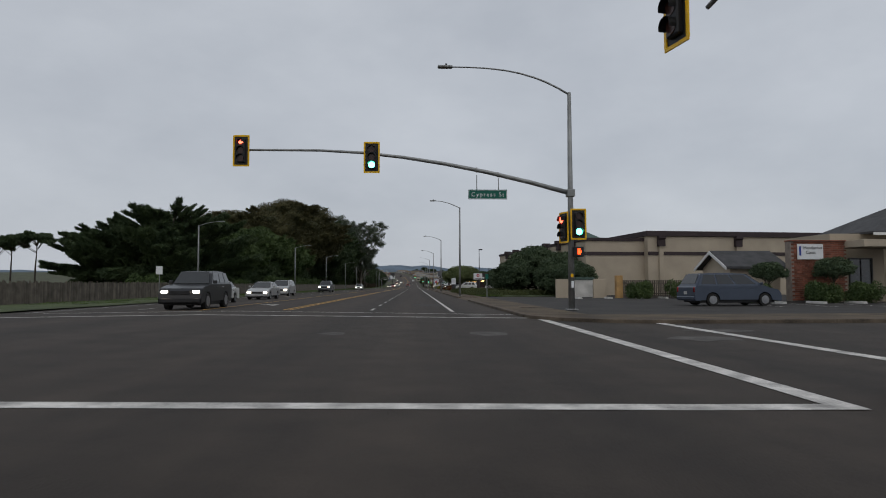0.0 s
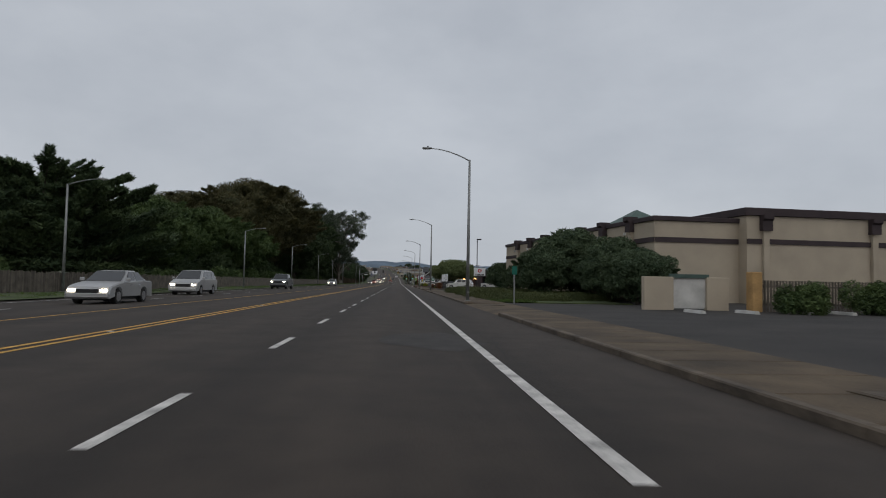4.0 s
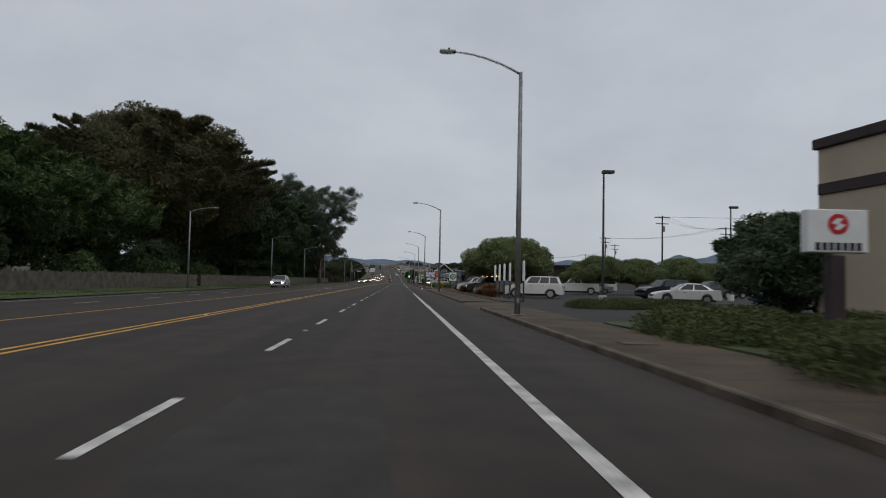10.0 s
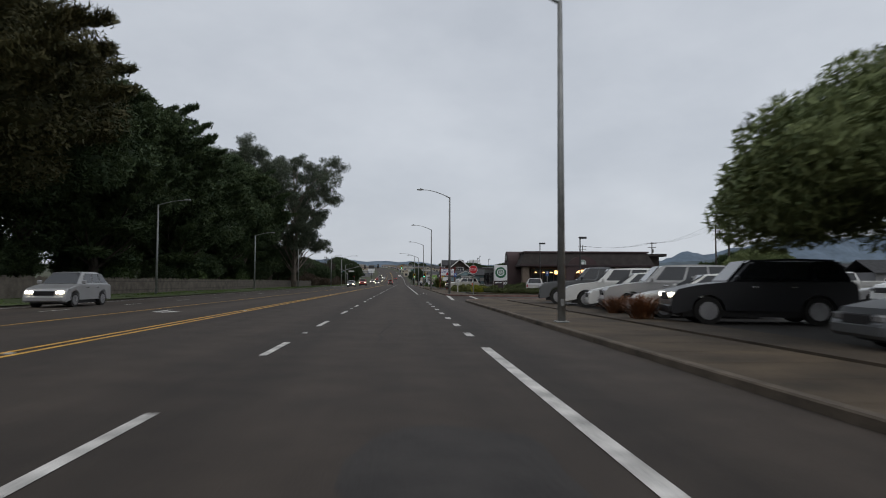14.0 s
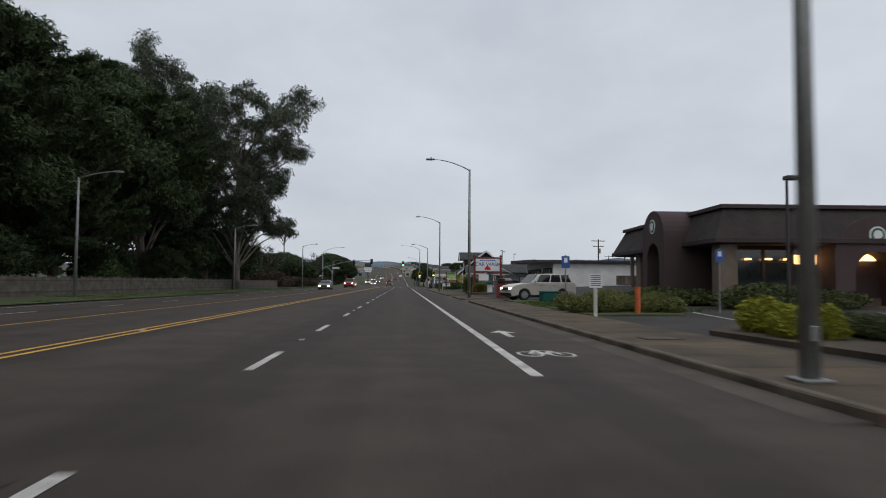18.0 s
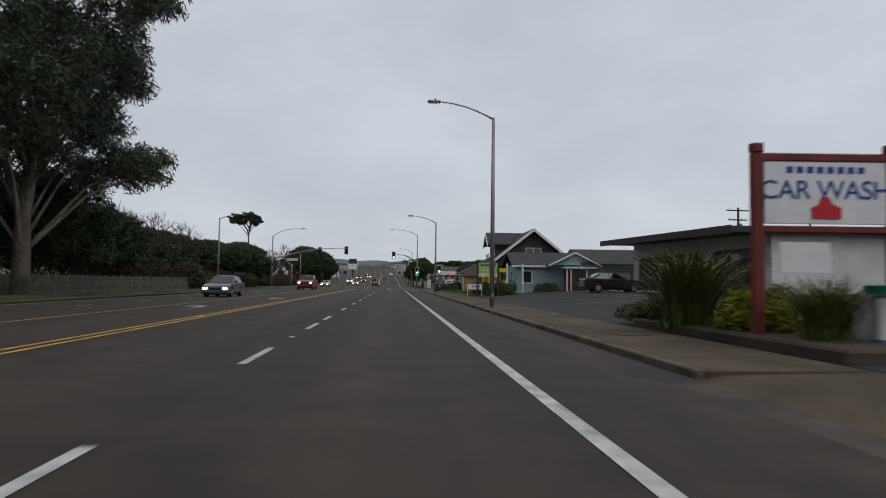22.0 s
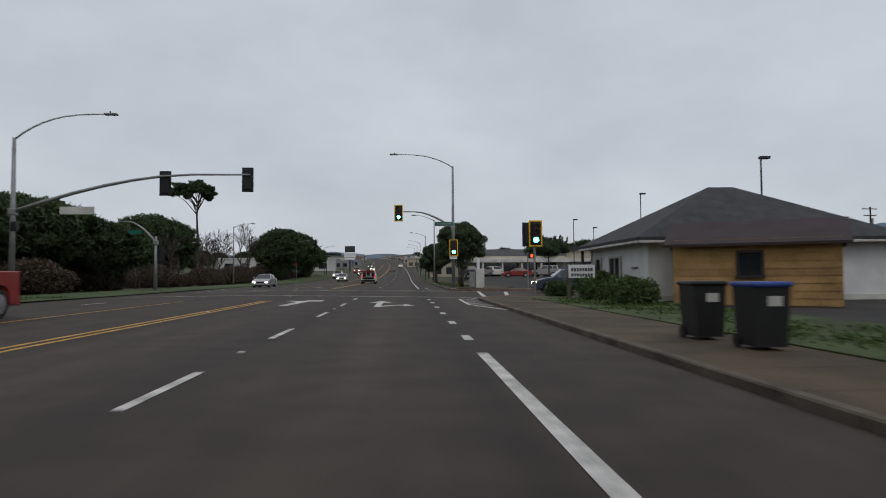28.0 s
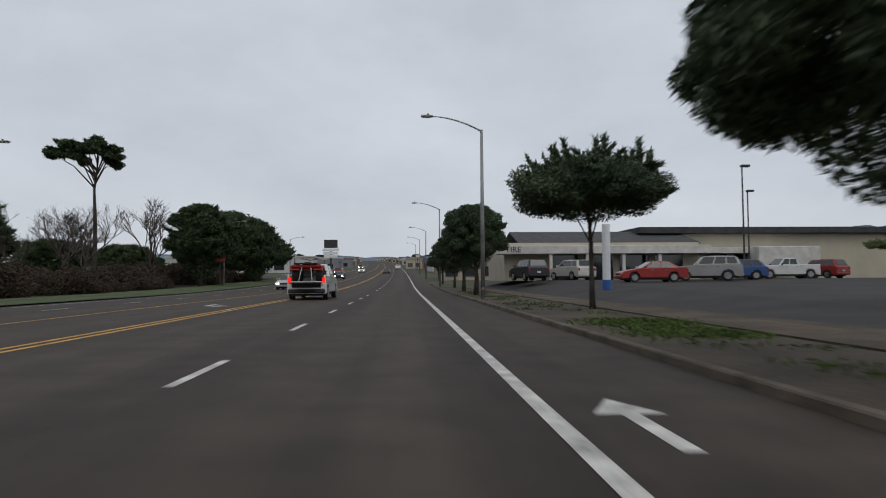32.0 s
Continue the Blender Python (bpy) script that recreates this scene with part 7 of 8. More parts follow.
def portal(cx, cy, axis, w=3.4, hgt=5.4, hs=2.5, o=1.05, dpt=1.8):
    """Arched portal block with a round top and an arched opening."""
    r = w / 2
    inner = [(-o, 0.0), (-o, hs)] + [(-o * math.cos(t), hs + o * math.sin(t)) for t in [math.pi * k / 10 for k in range(1, 10)]] + [(o, hs), (o, 0.0)]
    outer = [(r, 0.0), (r, hgt - r * 0.9)] + [(r * math.cos(t), hgt - r * 0.9 + r * 0.9 * math.sin(t)) for t in [math.pi * k / 16 for k in range(1, 16)]] + [(-r, hgt - r * 0.9), (-r, 0.0)]
    bm = bmesh.new()
    f0, f1 = -0.55, dpt
    pl = "xz" if axis == "y" else "yz"
    prism(bm, inner + outer, f0, f1, pl)
    pp = part("portal", bm, PLUMW, CF, "arched plum portal", loc=(cx, cy, 0))
    ze = hgt - 0.95
    ax = (lambda d, u, z: (u, f0 - d, z)) if axis == "y" else (lambda d, u, z: (f0 - d, u, z))
    part("emblem", D(ax(0.02, 0, ze), 0.44, 0.05, axis, 24), SIGNWHITE, pp, "pale round emblem on the portal")
    part("emblem_ring", D(ax(0.05, 0, ze), 0.36, 0.02, axis, 24), COFG, pp)
    part("emblem_face", D(ax(0.065, 0, ze), 0.24, 0.02, axis, 20), SIGNWHITE, pp)
    part("glazed_door", B((0, 1.2, 1.5), (2 * o - 0.1, 0.08, 3.4)) if axis == "y" else B((1.2, 0, 1.5), (0.08, 2 * o - 0.1, 3.4)), GLASS, pp)
    part("door_frame", B((0, 1.14, 1.2), (0.09, 0.05, 2.4)) if axis == "y" else B((1.14, 0, 1.2), (0.05, 0.09, 2.4)), PLUM, pp)
    return pp


portal(-1.05, 5.6, "x", 3.7, 5.6, 2.6, 1.05, 2.2)
p2 = portal(8.0, 0.1, "y", 4.5, 4.75, 1.75, 1.2)
part("porch_lamp", B((0, 0.9, 2.75), (1.7, 0.1, 0.5)), WARMLIT, p2, "warm glowing sign behind the entrance glass")
for x, y in ((0.35, 0.35), (0.4, 9.2), (0.4, 13.0), (13.0, 0.4), (16.8, 0.4)):
    part("pillar", B((x, y, 1.65), (0.95, 0.95, 3.3), bev=0.03), TANP, CF, "taupe square pillar")
for k in range(3):
    window(CF, (2.05 + 1.55 * k, 1.18, 1.85), 1.4, 2.5, "y", -1, PLUM, bars=(("h", 0.22),))
    window(CF, (11.7 + 1.75 * k, 1.18, 1.85), 1.6, 2.5, "y", -1, PLUM, bars=(("h", 0.22),))
for k in range(4):
    window(CF, (1.28, 2.4 + (3.7 * k if k < 1 else 3.4 + 2.9 * k), 1.85), 1.9, 2.4, "x", -1, PLUM, bars=(("v", 0.0),))
for k in range(5):
    part("pendant_lamp", D((1.9 + 1.05 * k, 0.95 - 0.12 * (k % 2), 2.55), 0.16, 0.09, "z", 12), WARMLIT, CF, "warm glowing lamp by the glass")
part("menu_board", B((5.1, 1.06, 2.55), (1.25, 0.06, 0.5), bev=0.01), WARMLIT, CF, "glowing amber menu board")

# dark brown hall with wide flat eaves behind the drive
DKB = mat("dark_brown_boards", (0.040, 0.032, 0.028), 0.85, var=0.25, scale=0.8, bump=0.2)
DH = thing("drive_through_hall", (25.7, 250.6, 0.65), -3, "dark brown hall with a wide flat overhanging roof", "building")
part("wall", B((8, 12, 2.4), (16, 22.5, 4.9)), DKB, DH)
part("roof", B((7.4, 12.2, 5.0), (19.0, 25.0, 0.42), bev=0.03), SHK, DH, "flat dark roof edge")
for k in range(4):
    part("post", B((-1.5, 2.0 + 6.6 * k, 2.4), (0.35, 0.35, 4.8), bev=0.02), TANP, DH)
    window(DH, (-0.02, 3.4 + 5.0 * k, 1.9), 1.6, 1.8, "x", -1, DARKSTEEL)

# flat-roofed office: window bays to the street darkened as eave shade, white end wall
GREYW = mat("pale_grey_stucco", (0.36, 0.37, 0.38), 0.9, var=0.12, scale=0.6, bump=0.2)
OF = thing("flat_roof_office", (19.8, 287.2, 0.6), -1.5, "low white office with a wide flat dark roof and window bays", "building")
part("wall", PR([(0.0, -0.4), (21.4, -0.6), (21.4, 4.0), (0.0, 3.45)], 0.0, 27.0, "yz"), WHITE, OF)
part("roof", PR([(-0.7, 3.42), (22.6, 4.02), (22.6, 4.34), (-0.7, 3.74)], -2.5, 28.0, "yz"), DARKSTEEL, OF, "dark wide overhanging roof slab")
part("fascia", PR([(-0.72, 3.34), (22.62, 3.94), (22.62, 4.38), (-0.72, 3.78)], -2.58, -2.5, "yz"), PLUM, OF)
# plum panels paint the shade under the wide eave onto the street wall
for ya, yb in ((8.9, 19.6), (0.9, 6.4)):
    part("bay_shade_panel", B((-0.06, (ya + yb) / 2, 1.3), (0.14, yb - ya, 2.9)), PLUM, OF, "dark window bay, the eave's shade put into its colour")
for k in range(8):
    if k == 4:
        continue
    window(OF, (-0.15, 9.6 + 1.33 * k, 1.55), 0.98, 1.9, "x", -1, DARKSTEEL)
for k in range(3):
    window(OF, (-0.15, 1.9 + 1.75 * k, 1.55), 1.3, 1.9, "x", -1, DARKSTEEL)
d_ = part("door", B((-0.17, 14.92, 1.15), (0.06, 0.95, 2.25), bev=0.01), GREYW, OF, "pale entrance door")
part("door_knob", D((-0.22, 14.6, 1.1), 0.04, 0.05, "x", 8), CHROME, d_)
part("side_door", B((-0.04, 7.4, 1.1), (0.08, 0.9, 2.2), bev=0.01), PLUM, OF, "dark side door")
part("kerb_step", B((-0.7, 10.7, 0.02), (1.3, 21.0, 0.24), bev=0.02), CONC, OF)
lw = thing("low_board_wall", (31.0, 285.6, FZ(31, 285.6)), 0, "low brown board wall beside the white hall", "fence")
for k in range(26):
    part("board", B((-3.0 + 0.235 * k, 0, 0.62), (0.225, 0.05, 1.25), bev=0.006), FENCEWOOD, lw)

# blue boarded house
BLUEW = mat("pale_blue_boards", (0.24, 0.335, 0.36), 0.85, var=0.15, scale=1.0, bump=0.15, rnd=0.06)
BH = thing("blue_house", (10.9, 312.6, 0.3), -2, "pale blue boarded cottage with grey shingle roofs and white trim", "house")
part("wall", B((3.2, 3.5, 1.3), (6.4, 6.6, 2.6)), BLUEW, BH)
part("wing_wall", B((8.6, 3.2, 1.35), (6.0, 8.4, 2.7)), BLUEW, BH)
part("gable_wall", PR([(3.0, 2.6), (7.2, 2.6), (5.1, 3.62)], -0.98, 0.6, "xz"), BLUEW, BH)
siding(BH, 0.0, 6.1, 0.05, 2.55, 0.2, BLUEW, 0.2)
siding(BH, 5.7, 11.5, 0.05, 2.6, -1.0, BLUEW, 0.22)
siding(BH, 0.2, 6.6, 0.05, 2.55, 0.0, BLUEW, 0.2, -1, "x")
part("roof", gable_roof(0, 8.0, 0.2, 6.8, 2.6, 3.75, "x", 0.45), ROOFG, BH)
part("gable_roof", gable_roof(3.0, 7.2, -1.0, 5.0, 2.65, 3.7, "y", 0.3), ROOFG, BH)
part("wing_roof", gable_roof(6.0, 12.5, -1.0, 7.4, 2.7, 4.1, "x", 0.35), ROOFG, BH)
bg = bmesh.new()
for s in (-1, 1):
    bx(bg, (5.1 + s * 1.2, -1.33, 3.12), (2.7, 0.06, 0.16), 0, 0, 0, s * 26.5)
part("barge_board", bg, WHITE, BH)
part("fascia", B((3.0, -0.27, 2.48), (6.9, 0.06, 0.16)), WHITE, BH)
part("porch_roof", B((5.4, -1.5, 2.35), (2.9, 1.4, 0.16), bev=0.01), WHITE, BH)
for x in (4.2, 4.55, 5.95):
    part("porch_post", B((x, -2.0, 1.2), (0.12, 0.12, 2.3)), WHITE, BH)
part("door", B((4.45, -1.02, 1.05), (0.5, 0.06, 2.05), bev=0.01), REDP, BH, "red door panel")
part("screen_door", B((5.25, -2.0, 1.1), (1.25, 0.05, 2.05), bev=0.01), PLUM, BH, "dark screened porch door")
part("screen_rail", B((5.25, -2.03, 1.0), (1.25, 0.03, 0.09)), TANP, BH)
part("porch_lamp", B((5.9, -1.3, 1.95), (0.22, 0.06, 0.12)), WARMLIT, BH, "warm glowing porch lamp")
window(BH, (5.7, -1.03, 1.3), 0.9, 1.5, "y", -1)
window(BH, (9.5, -1.06, 1.6), 1.4, 0.9, "y", -1, TANP, DIRTYWHITE)
window(BH, (-0.06, 2.2, 1.5), 1.2, 1.1, "x", -1)
window(BH, (1.0, 0.14, 1.5), 0.8, 1.1, "y", -1)

# yellow craftsman house, gable to the street's side, dormer towards the street
YEL = mat("bright_yellow_boards", (0.72, 0.56, 0.03), 0.8, var=0.08, scale=1.0, bump=0.12, rnd=0.05)
BRSH = mat("brown_wall_shingles", (0.070, 0.055, 0.048), 0.95, var=0.35, scale=2.5, fine=16, bump=0.6, rnd=0.15)
YH = thing("craftsman_house", (11.0, 330.0, 0.0), -2, "bright yellow craftsman house with brown shingled gable and porch", "house")
part("wall", B((6.2, 4.0, 1.65), (8.0, 8.0, 3.3)), YEL, YH)
siding(YH, 2.2, 10.2, 0.3, 3.2, 0.0, YEL, 0.14)
part("base_board", B((5.2, -0.05, 0.15), (10.2, 0.14, 0.4)), YEL, YH)
part("gable_wall", PR([(0.2, 3.2), (10.2, 3.2), (5.1, 7.25)], 0.05, 7.9, "xz"), BRSH, YH, "brown shingled gable")
part("frieze", B((6.2, -0.06, 3.3), (8.1, 0.12, 0.2)), WHITE, YH)
bm = bmesh.new()
prism(bm, [(-0.75, 2.78), (5.1, 7.45), (11.4, 2.42), (11.4, 2.66), (5.1, 7.69), (-0.75, 3.02)], -0.9, 8.7, "xz")
part("roof", bm, ROOFG, YH, "dark grey shingle roof")
bg = bmesh.new()
prism(bg, [(-0.8, 2.66), (5.1, 7.33), (11.45, 2.30), (11.45, 2.66), (5.1, 7.69), (-0.8, 3.02)], -0.98, -0.88, "xz")
part("barge_board", bg, WHITE, YH)
# porch under the eave towards the street
part("porch_floor", B((1.1, 4.0, 0.35), (2.3, 8.0, 0.5)), DIRTYWHITE, YH)
part("porch_beam", B((0.15, 4.0, 2.68), (0.3, 8.0, 0.3)), YEL, YH)
part("porch_end_wall", B((1.3, 0.0, 0.9), (2.0, 0.16, 1.1)), YEL, YH)
part("porch_head", B((1.3, 0.0, 2.75), (2.2, 0.16, 0.5)), YEL, YH)
for yy in (0.15, 3.4, 6.2, 7.8):
    part("porch_pier", B((0.15, yy, 1.35), (0.42, 0.42, 2.4), bev=0.015), YEL, YH)
for yy, ln in ((1.8, 2.7), (7.0, 1.2)):
    part("porch_wall", B((0.15, yy, 0.95), (0.2, ln, 0.75)), YEL, YH)
    part("porch_cap", B((0.15, yy, 1.36), (0.3, ln, 0.07)), WHITE, YH)
for k in range(4):
    part("step", B((-0.35 - 0.3 * k, 5.1, 0.5 - 0.14 * k), (0.32, 1.6, 0.14)), DIRTYWHITE, YH)
for yy in (4.2, 6.0):
    part("stair_rail", TU([(0.0, yy, 1.4), (-1.5, yy, 0.75)], 0.045, 6), WHITE, YH)
    part("newel", B((-1.5, yy, 0.45), (0.12, 0.12, 0.9)), WHITE, YH)
    for k in range(6):
        part("baluster", B((-0.2 - 0.22 * k, yy, 0.85 - 0.09 * k), (0.04, 0.04, 0.8)), WHITE, YH)
# dormer
part("dormer_wall", B((2.9, 5.2, 5.1), (3.6, 3.6, 2.2)), BRSH, YH)
part("dormer_roof", gable_roof(0.6, 6.0, 3.3, 7.1, 6.2, 7.4, "x", 0.5), ROOFG, YH, "gabled dormer roof")
dg = bmesh.new()
prism(dg, [(2.7, 5.66), (5.2, 7.22), (7.7, 5.66), (7.7, 5.9), (5.2, 7.5), (2.7, 5.9)], -0.02, 0.08, "yz")
part("dormer_barge", dg, WHITE, YH)
part("dormer_gable", PR([(3.4, 6.2), (7.0, 6.2), (5.2, 7.3)], 0.95, 1.05, "yz"), BRSH, YH)
part("dormer_brace", B((0.2, 5.2, 6.65), (0.08, 2.0, 0.1)), WHITE, YH)
for k in range(3):
    window(YH, (1.06, 4.1 + 1.1 * k, 5.2), 0.75, 1.2, "x", -1)
part("balcony_floor", B((0.75, 5.2, 4.35), (0.9, 3.4, 0.14)), WHITE, YH)
part("balcony_rail", B((0.35, 5.2, 4.78), (0.08, 3.4, 0.1)), WHITE, YH)
for k in range(9):
    part("balcony_post", B((0.35, 3.6 + 0.4 * k, 4.55), (0.06, 0.06, 0.4)), WHITE, YH)
# gable windows and the bay
MUL = (("v", 0.0), ("h", 0.0))
window(YH, (2.6, 0.0, 4.2), 0.6, 0.6, "y", -1)
window(YH, (5.2, 0.0, 4.75), 1.7, 1.3, "y", -1, WHITE, GLASS, (("v", 0.0), ("h", 0.05)))
window(YH, (7.7, 0.0, 4.2), 0.6, 0.6, "y", -1)
bay = bmesh.new()
prism(bay, [(4.0, 0.0), (4.6, -0.7), (7.0, -0.7), (7.6, 0.0)], 0.55, 3.1)
part("bay", bay, YEL, YH, "yellow window bay")
br = bmesh.new()
a = [br.verts.new(p) for p in ((3.8, 0.0, 3.1), (4.5, -0.85, 3.1), (7.1, -0.85, 3.1), (7.8, 0.0, 3.1))]
b = [br.verts.new(p) for p in ((4.9, 0.0, 3.7), (6.7, 0.0, 3.7))]
br.faces.new((a[1], a[2], b[1], b[0]))
br.faces.new((a[0], a[1], b[0]))
br.faces.new((a[2], a[3], b[1]))
br.faces.new((a[0], b[0], b[1], a[3], a[2], a[1]))
part("bay_roof", br, ROOFG, YH)
window(YH, (5.2, -0.72, 1.95), 0.62, 1.6, "y", -1, WHITE, GLASS, (("h", 0.0),))
window(YH, (6.4, -0.72, 1.95), 0.62, 1.6, "y", -1, WHITE, GLASS, (("h", 0.0),))
window(YH, (8.9, -0.06, 1.9), 0.8, 1.5, "y", -1, WHITE, GLASS, (("h", 0.0),))
window(YH, (2.14, 2.4, 1.7), 1.0, 1.5, "x", -1, WHITE)
window(YH, (2.14, 8.2, 1.7), 1.6, 1.5, "x", -1, WHITE)
part("door", B((2.16, 5.1, 1.6), (0.06, 0.95, 2.05)), PLUM, YH)

# plywood shed and white hip-roofed office
SD = thing("plywood_shed", (10.2, 350.3, 0.0), -32, "unpainted plywood shed with a dark low gable roof", "shed")
part("wall", B((2.7, 1.5, 1.15), (5.4, 3.0, 2.3)), TANWOOD, SD)
part("gable_wall", PR([(0.0, 2.25), (3.0, 2.25), (1.5, 3.0)], 0.02, 5.38, "yz"), TANWOOD, SD)
siding(SD, 0.0, 5.4, 0.05, 2.25, 0.0, TANWOOD, 0.26, name="plank")
part("roof", gable_roof(0, 5.4, 0, 3.0, 2.3, 3.05, "x", 0.3, 0.1), PLUM, SD)
part("trim", B((-0.32, 1.5, 2.5), (0.05, 0.3, 0.8)), FENCEWOOD, SD)
window(SD, (2.6, -0.05, 1.5), 0.7, 0.9, "y", -1, PLUM)
HP = thing("hip_roof_office", (10.5, 353.6, 0.0), -1, "white rendered office with a dark hipped shingle roof", "building")
part("wall", B((5.3, 4.35, 1.25), (10.6, 8.7, 2.6)), WHITE, HP)
part("roof", hip_roof(0, 10.6, 0, 8.7, 2.72, 5.45, 0.65, 0.12), ROOFG, HP)
for c, q in (((5.3, -0.62, 2.58), (11.8, 0.05, 0.2)), ((-0.62, 4.35, 2.58), (0.05, 9.9, 0.2))):
    part("fascia", B(c, q), DIRTYWHITE, HP)
part("plinth", B((5.3, 4.35, 0.12), (10.7, 8.8, 0.26)), DIRTYWHITE, HP)
window(HP, (-0.04, 7.3, 1.35), 0.9, 1.3, "x", -1, DIRTYWHITE)
window(HP, (-0.04, 4.4, 1.4), 1.6, 1.2, "x", -1, DIRTYWHITE, bars=(("v", 0.0),))
for z in (1.0, 1.45):
    part("wall_vent", B((-0.04, 1.6, z), (0.06, 0.7, 0.06)), FENCEWOOD, HP)
part("downpipe", TU([(-0.1, 8.5, 0.1), (-0.1, 8.5, 2.5)], 0.05, 6), DIRTYWHITE, HP)
part("porch_post", B((-0.5, 8.9, 1.3), (0.14, 0.14, 2.6)), PLUM, HP)

# tyre shop and long cream store beyond the junction
CREAM = mat("cream_stucco", (0.46, 0.42, 0.33), 0.9, var=0.1, scale=0.5, bump=0.15)
TS = thing("tyre_shop", (10.2, 447, 0.85), 0, "cream tyre shop with a white canopy front", "building")
part("wall", B((10, 6, 1.9), (20, 12, 3.8)), CREAM, TS)
part("canopy", B((9.6, -1.2, 3.0), (21, 2.6, 0.8), bev=0.03), DIRTYWHITE, TS)
words("TIRE", 0.8, BLACK, TS, (0.5, -2.53, 3.0), (90, 0, 0))
for k in range(4):
    part("bay_door", B((6.0 + 3.6 * k, -0.05, 1.4), (2.9, 0.12, 2.8)), GLASS, TS)
    part("pillar", B((4.2 + 3.6 * k, -2.2, 1.3), (0.3, 0.3, 2.6)), DIRTYWHITE, TS)
part("roof", gable_roof(2, 20, 1, 12, 3.8, 5.2, "x", 0.4), ROOFG, TS)
CS = thing("long_store", (26.0, 452, 0.9), 0, "long cream store with a dark roof edge", "building")
part("wall", B((32, 8, 2.5), (64, 16, 5.0)), CREAM, CS)
part("roof_edge", B((32, 7.8, 5.3), (65, 17.4, 0.7), bev=0.05), ROOFG, CS)
part("canopy", B((8, -1.5, 3.0), (14, 3, 0.6), bev=0.03), DIRTYWHITE, CS)
part("entrance", B((44, -1.0, 3.4), (10, 2.4, 6.4), bev=0.05), CREAM, CS)
for k in range(5):
    part("door_bay", B((3.0 + 2.8 * k, -0.06, 1.5), (1.9, 0.12, 2.7)), GLASS, CS)

# ---- vehicles ----
vehicle("van", 17.1, 36.6, -84, PSLATE, "slate blue minivan parked before the office", 0.02)
vehicle("suv", -10.9, 33.5, 180, PBLK, "black off-road wagon with headlights on, oncoming", 0.06, lights=True)
vehicle("sedan", -13.2, 44.0, 180, PW, "white sedan following in the far lane", 0.03)
vehicle("sedan", -13.0, 56.5, 180, PSILV, "silver sedan with headlights on, oncoming", 0.03, lights=True)
vehicle("van", -15.2, 75.5, 180, PSILV, "silver minivan with headlights on, oncoming", 0.0, lights=True)
vehicle("pickup", -15.4, 113.0, 180, PGREY, "grey pickup truck with headlights on, oncoming", 0.0, lights=True)
vehicle("hatch", -15.4, 178.0, 180, PSILV, "pale estate car with headlights on, oncoming", 0.0, lights=True)
vehicle("sedan", -12.0, 300.5, 180, PGREY, "grey sedan with headlights on, oncoming", 0.04, lights=True)
vehicle("pickup", -11.8, 343.0, 180, PRED, "red pickup truck with headlights on, oncoming", 0.05, lights=True)
vehicle("sedan", -15.2, 399.0, 180, PSILV, "silver sedan with headlights on, oncoming", 0.0, lights=True)
for k, (x, y, p) in enumerate(((-11.6, 450, PSILV), (-15, 475, PW), (-11.7, 505, PBLK), (-15.2, 540, PRED), (-11.8, 580, PW), (-15, 640, PGREY), (-4, 560, PGREY), (-0.5, 640, PW))):
    ax = ROADX(y)
    vehicle("suv" if k % 2 else "sedan", x + ax, y, 180 if x < -6 else 0, p, "distant car with lights on" + (" coming downhill" if x < -6 else " driving away"), GZ(y) + 0.05, lights=x < -6, rear=x > -6)

# white pickup with a quad bike in its bed
TP = vehicle("pickup", -4.9, 420.0, 0, PW, "dirty white crew-cab pickup with tail lights on", 0.04, rear=True)
part("tool_box", B((0, -1.15, 1.45), (1.7, 0.5, 0.32), bev=0.03), CHROME, TP, "bright metal tool box")
part("number_plate_panel", B((0, -2.98, 0.80), (1.5, 0.06, 0.26), bev=0.01), BLACK, TP, "black panel under the open tailgate")
part("tailgate_ramp", B((0, -3.22, 0.92), (1.66, 0.5, 0.07), bev=0.015), DARKSTEEL, TP, "tailgate let down flat")
for sx in (-0.35, 0.35):
    part("strap", TU([(sx * 0.6, -2.95, 1.9), (sx, -3.38, 0.96)], 0.02, 6), DIRTYWHITE, TP, "pale tie-down strap")
part("tow_bar", B((0, -3.05, 0.55), (0.9, 0.2, 0.1), bev=0.02), BLACK, TP)
Qd = thing("quad_bike", (-4.9, 418.0, 1.04), 0, "red quad bike strapped in the truck bed", "vehicle")
for sx in (-0.5, 0.5):
    for sy in (-0.55, 0.6):
        part("wheel", D((sx, sy, 0.28), 0.28, 0.24, "x", 16), TYRE, Qd)
    part("fender", PR([(-0.95, 0.5), (-0.8, 0.68), (-0.35, 0.7), (-0.2, 0.5), (-0.3, 0.5), (-0.4, 0.6), (-0.75, 0.6), (-0.85, 0.45)], sx - 0.2, sx + 0.2, "yz"), PRED, Qd)
part("body", B((0, 0.1, 0.55), (0.5, 1.3, 0.35), bev=0.08), PRED, Qd)
part("seat", B((0, -0.2, 0.78), (0.32, 0.7, 0.14), bev=0.05), BLACK, Qd)
part("rear_rack", B((0, -0.75, 0.78), (0.9, 0.5, 0.04), bev=0.01), BLACK, Qd)
part("front_rack", B((0, 0.75, 0.78), (0.8, 0.4, 0.04), bev=0.01), BLACK, Qd)
Qd.scale = (1.22, 1.1, 1.2)
part("engine", B((0, -0.1, 0.32), (0.4, 0.9, 0.3), bev=0.05), DARKSTEEL, Qd)
part("rear_fender", B((0, -0.72, 0.66), (1.3, 0.5, 0.14), bev=0.05), PRED, Qd, "red rear fender")
part("handlebar", TU([(-0.4, 0.25, 1.02), (0, 0.35, 0.95), (0.4, 0.25, 1.02)], 0.02, 6), BLACK, Qd)

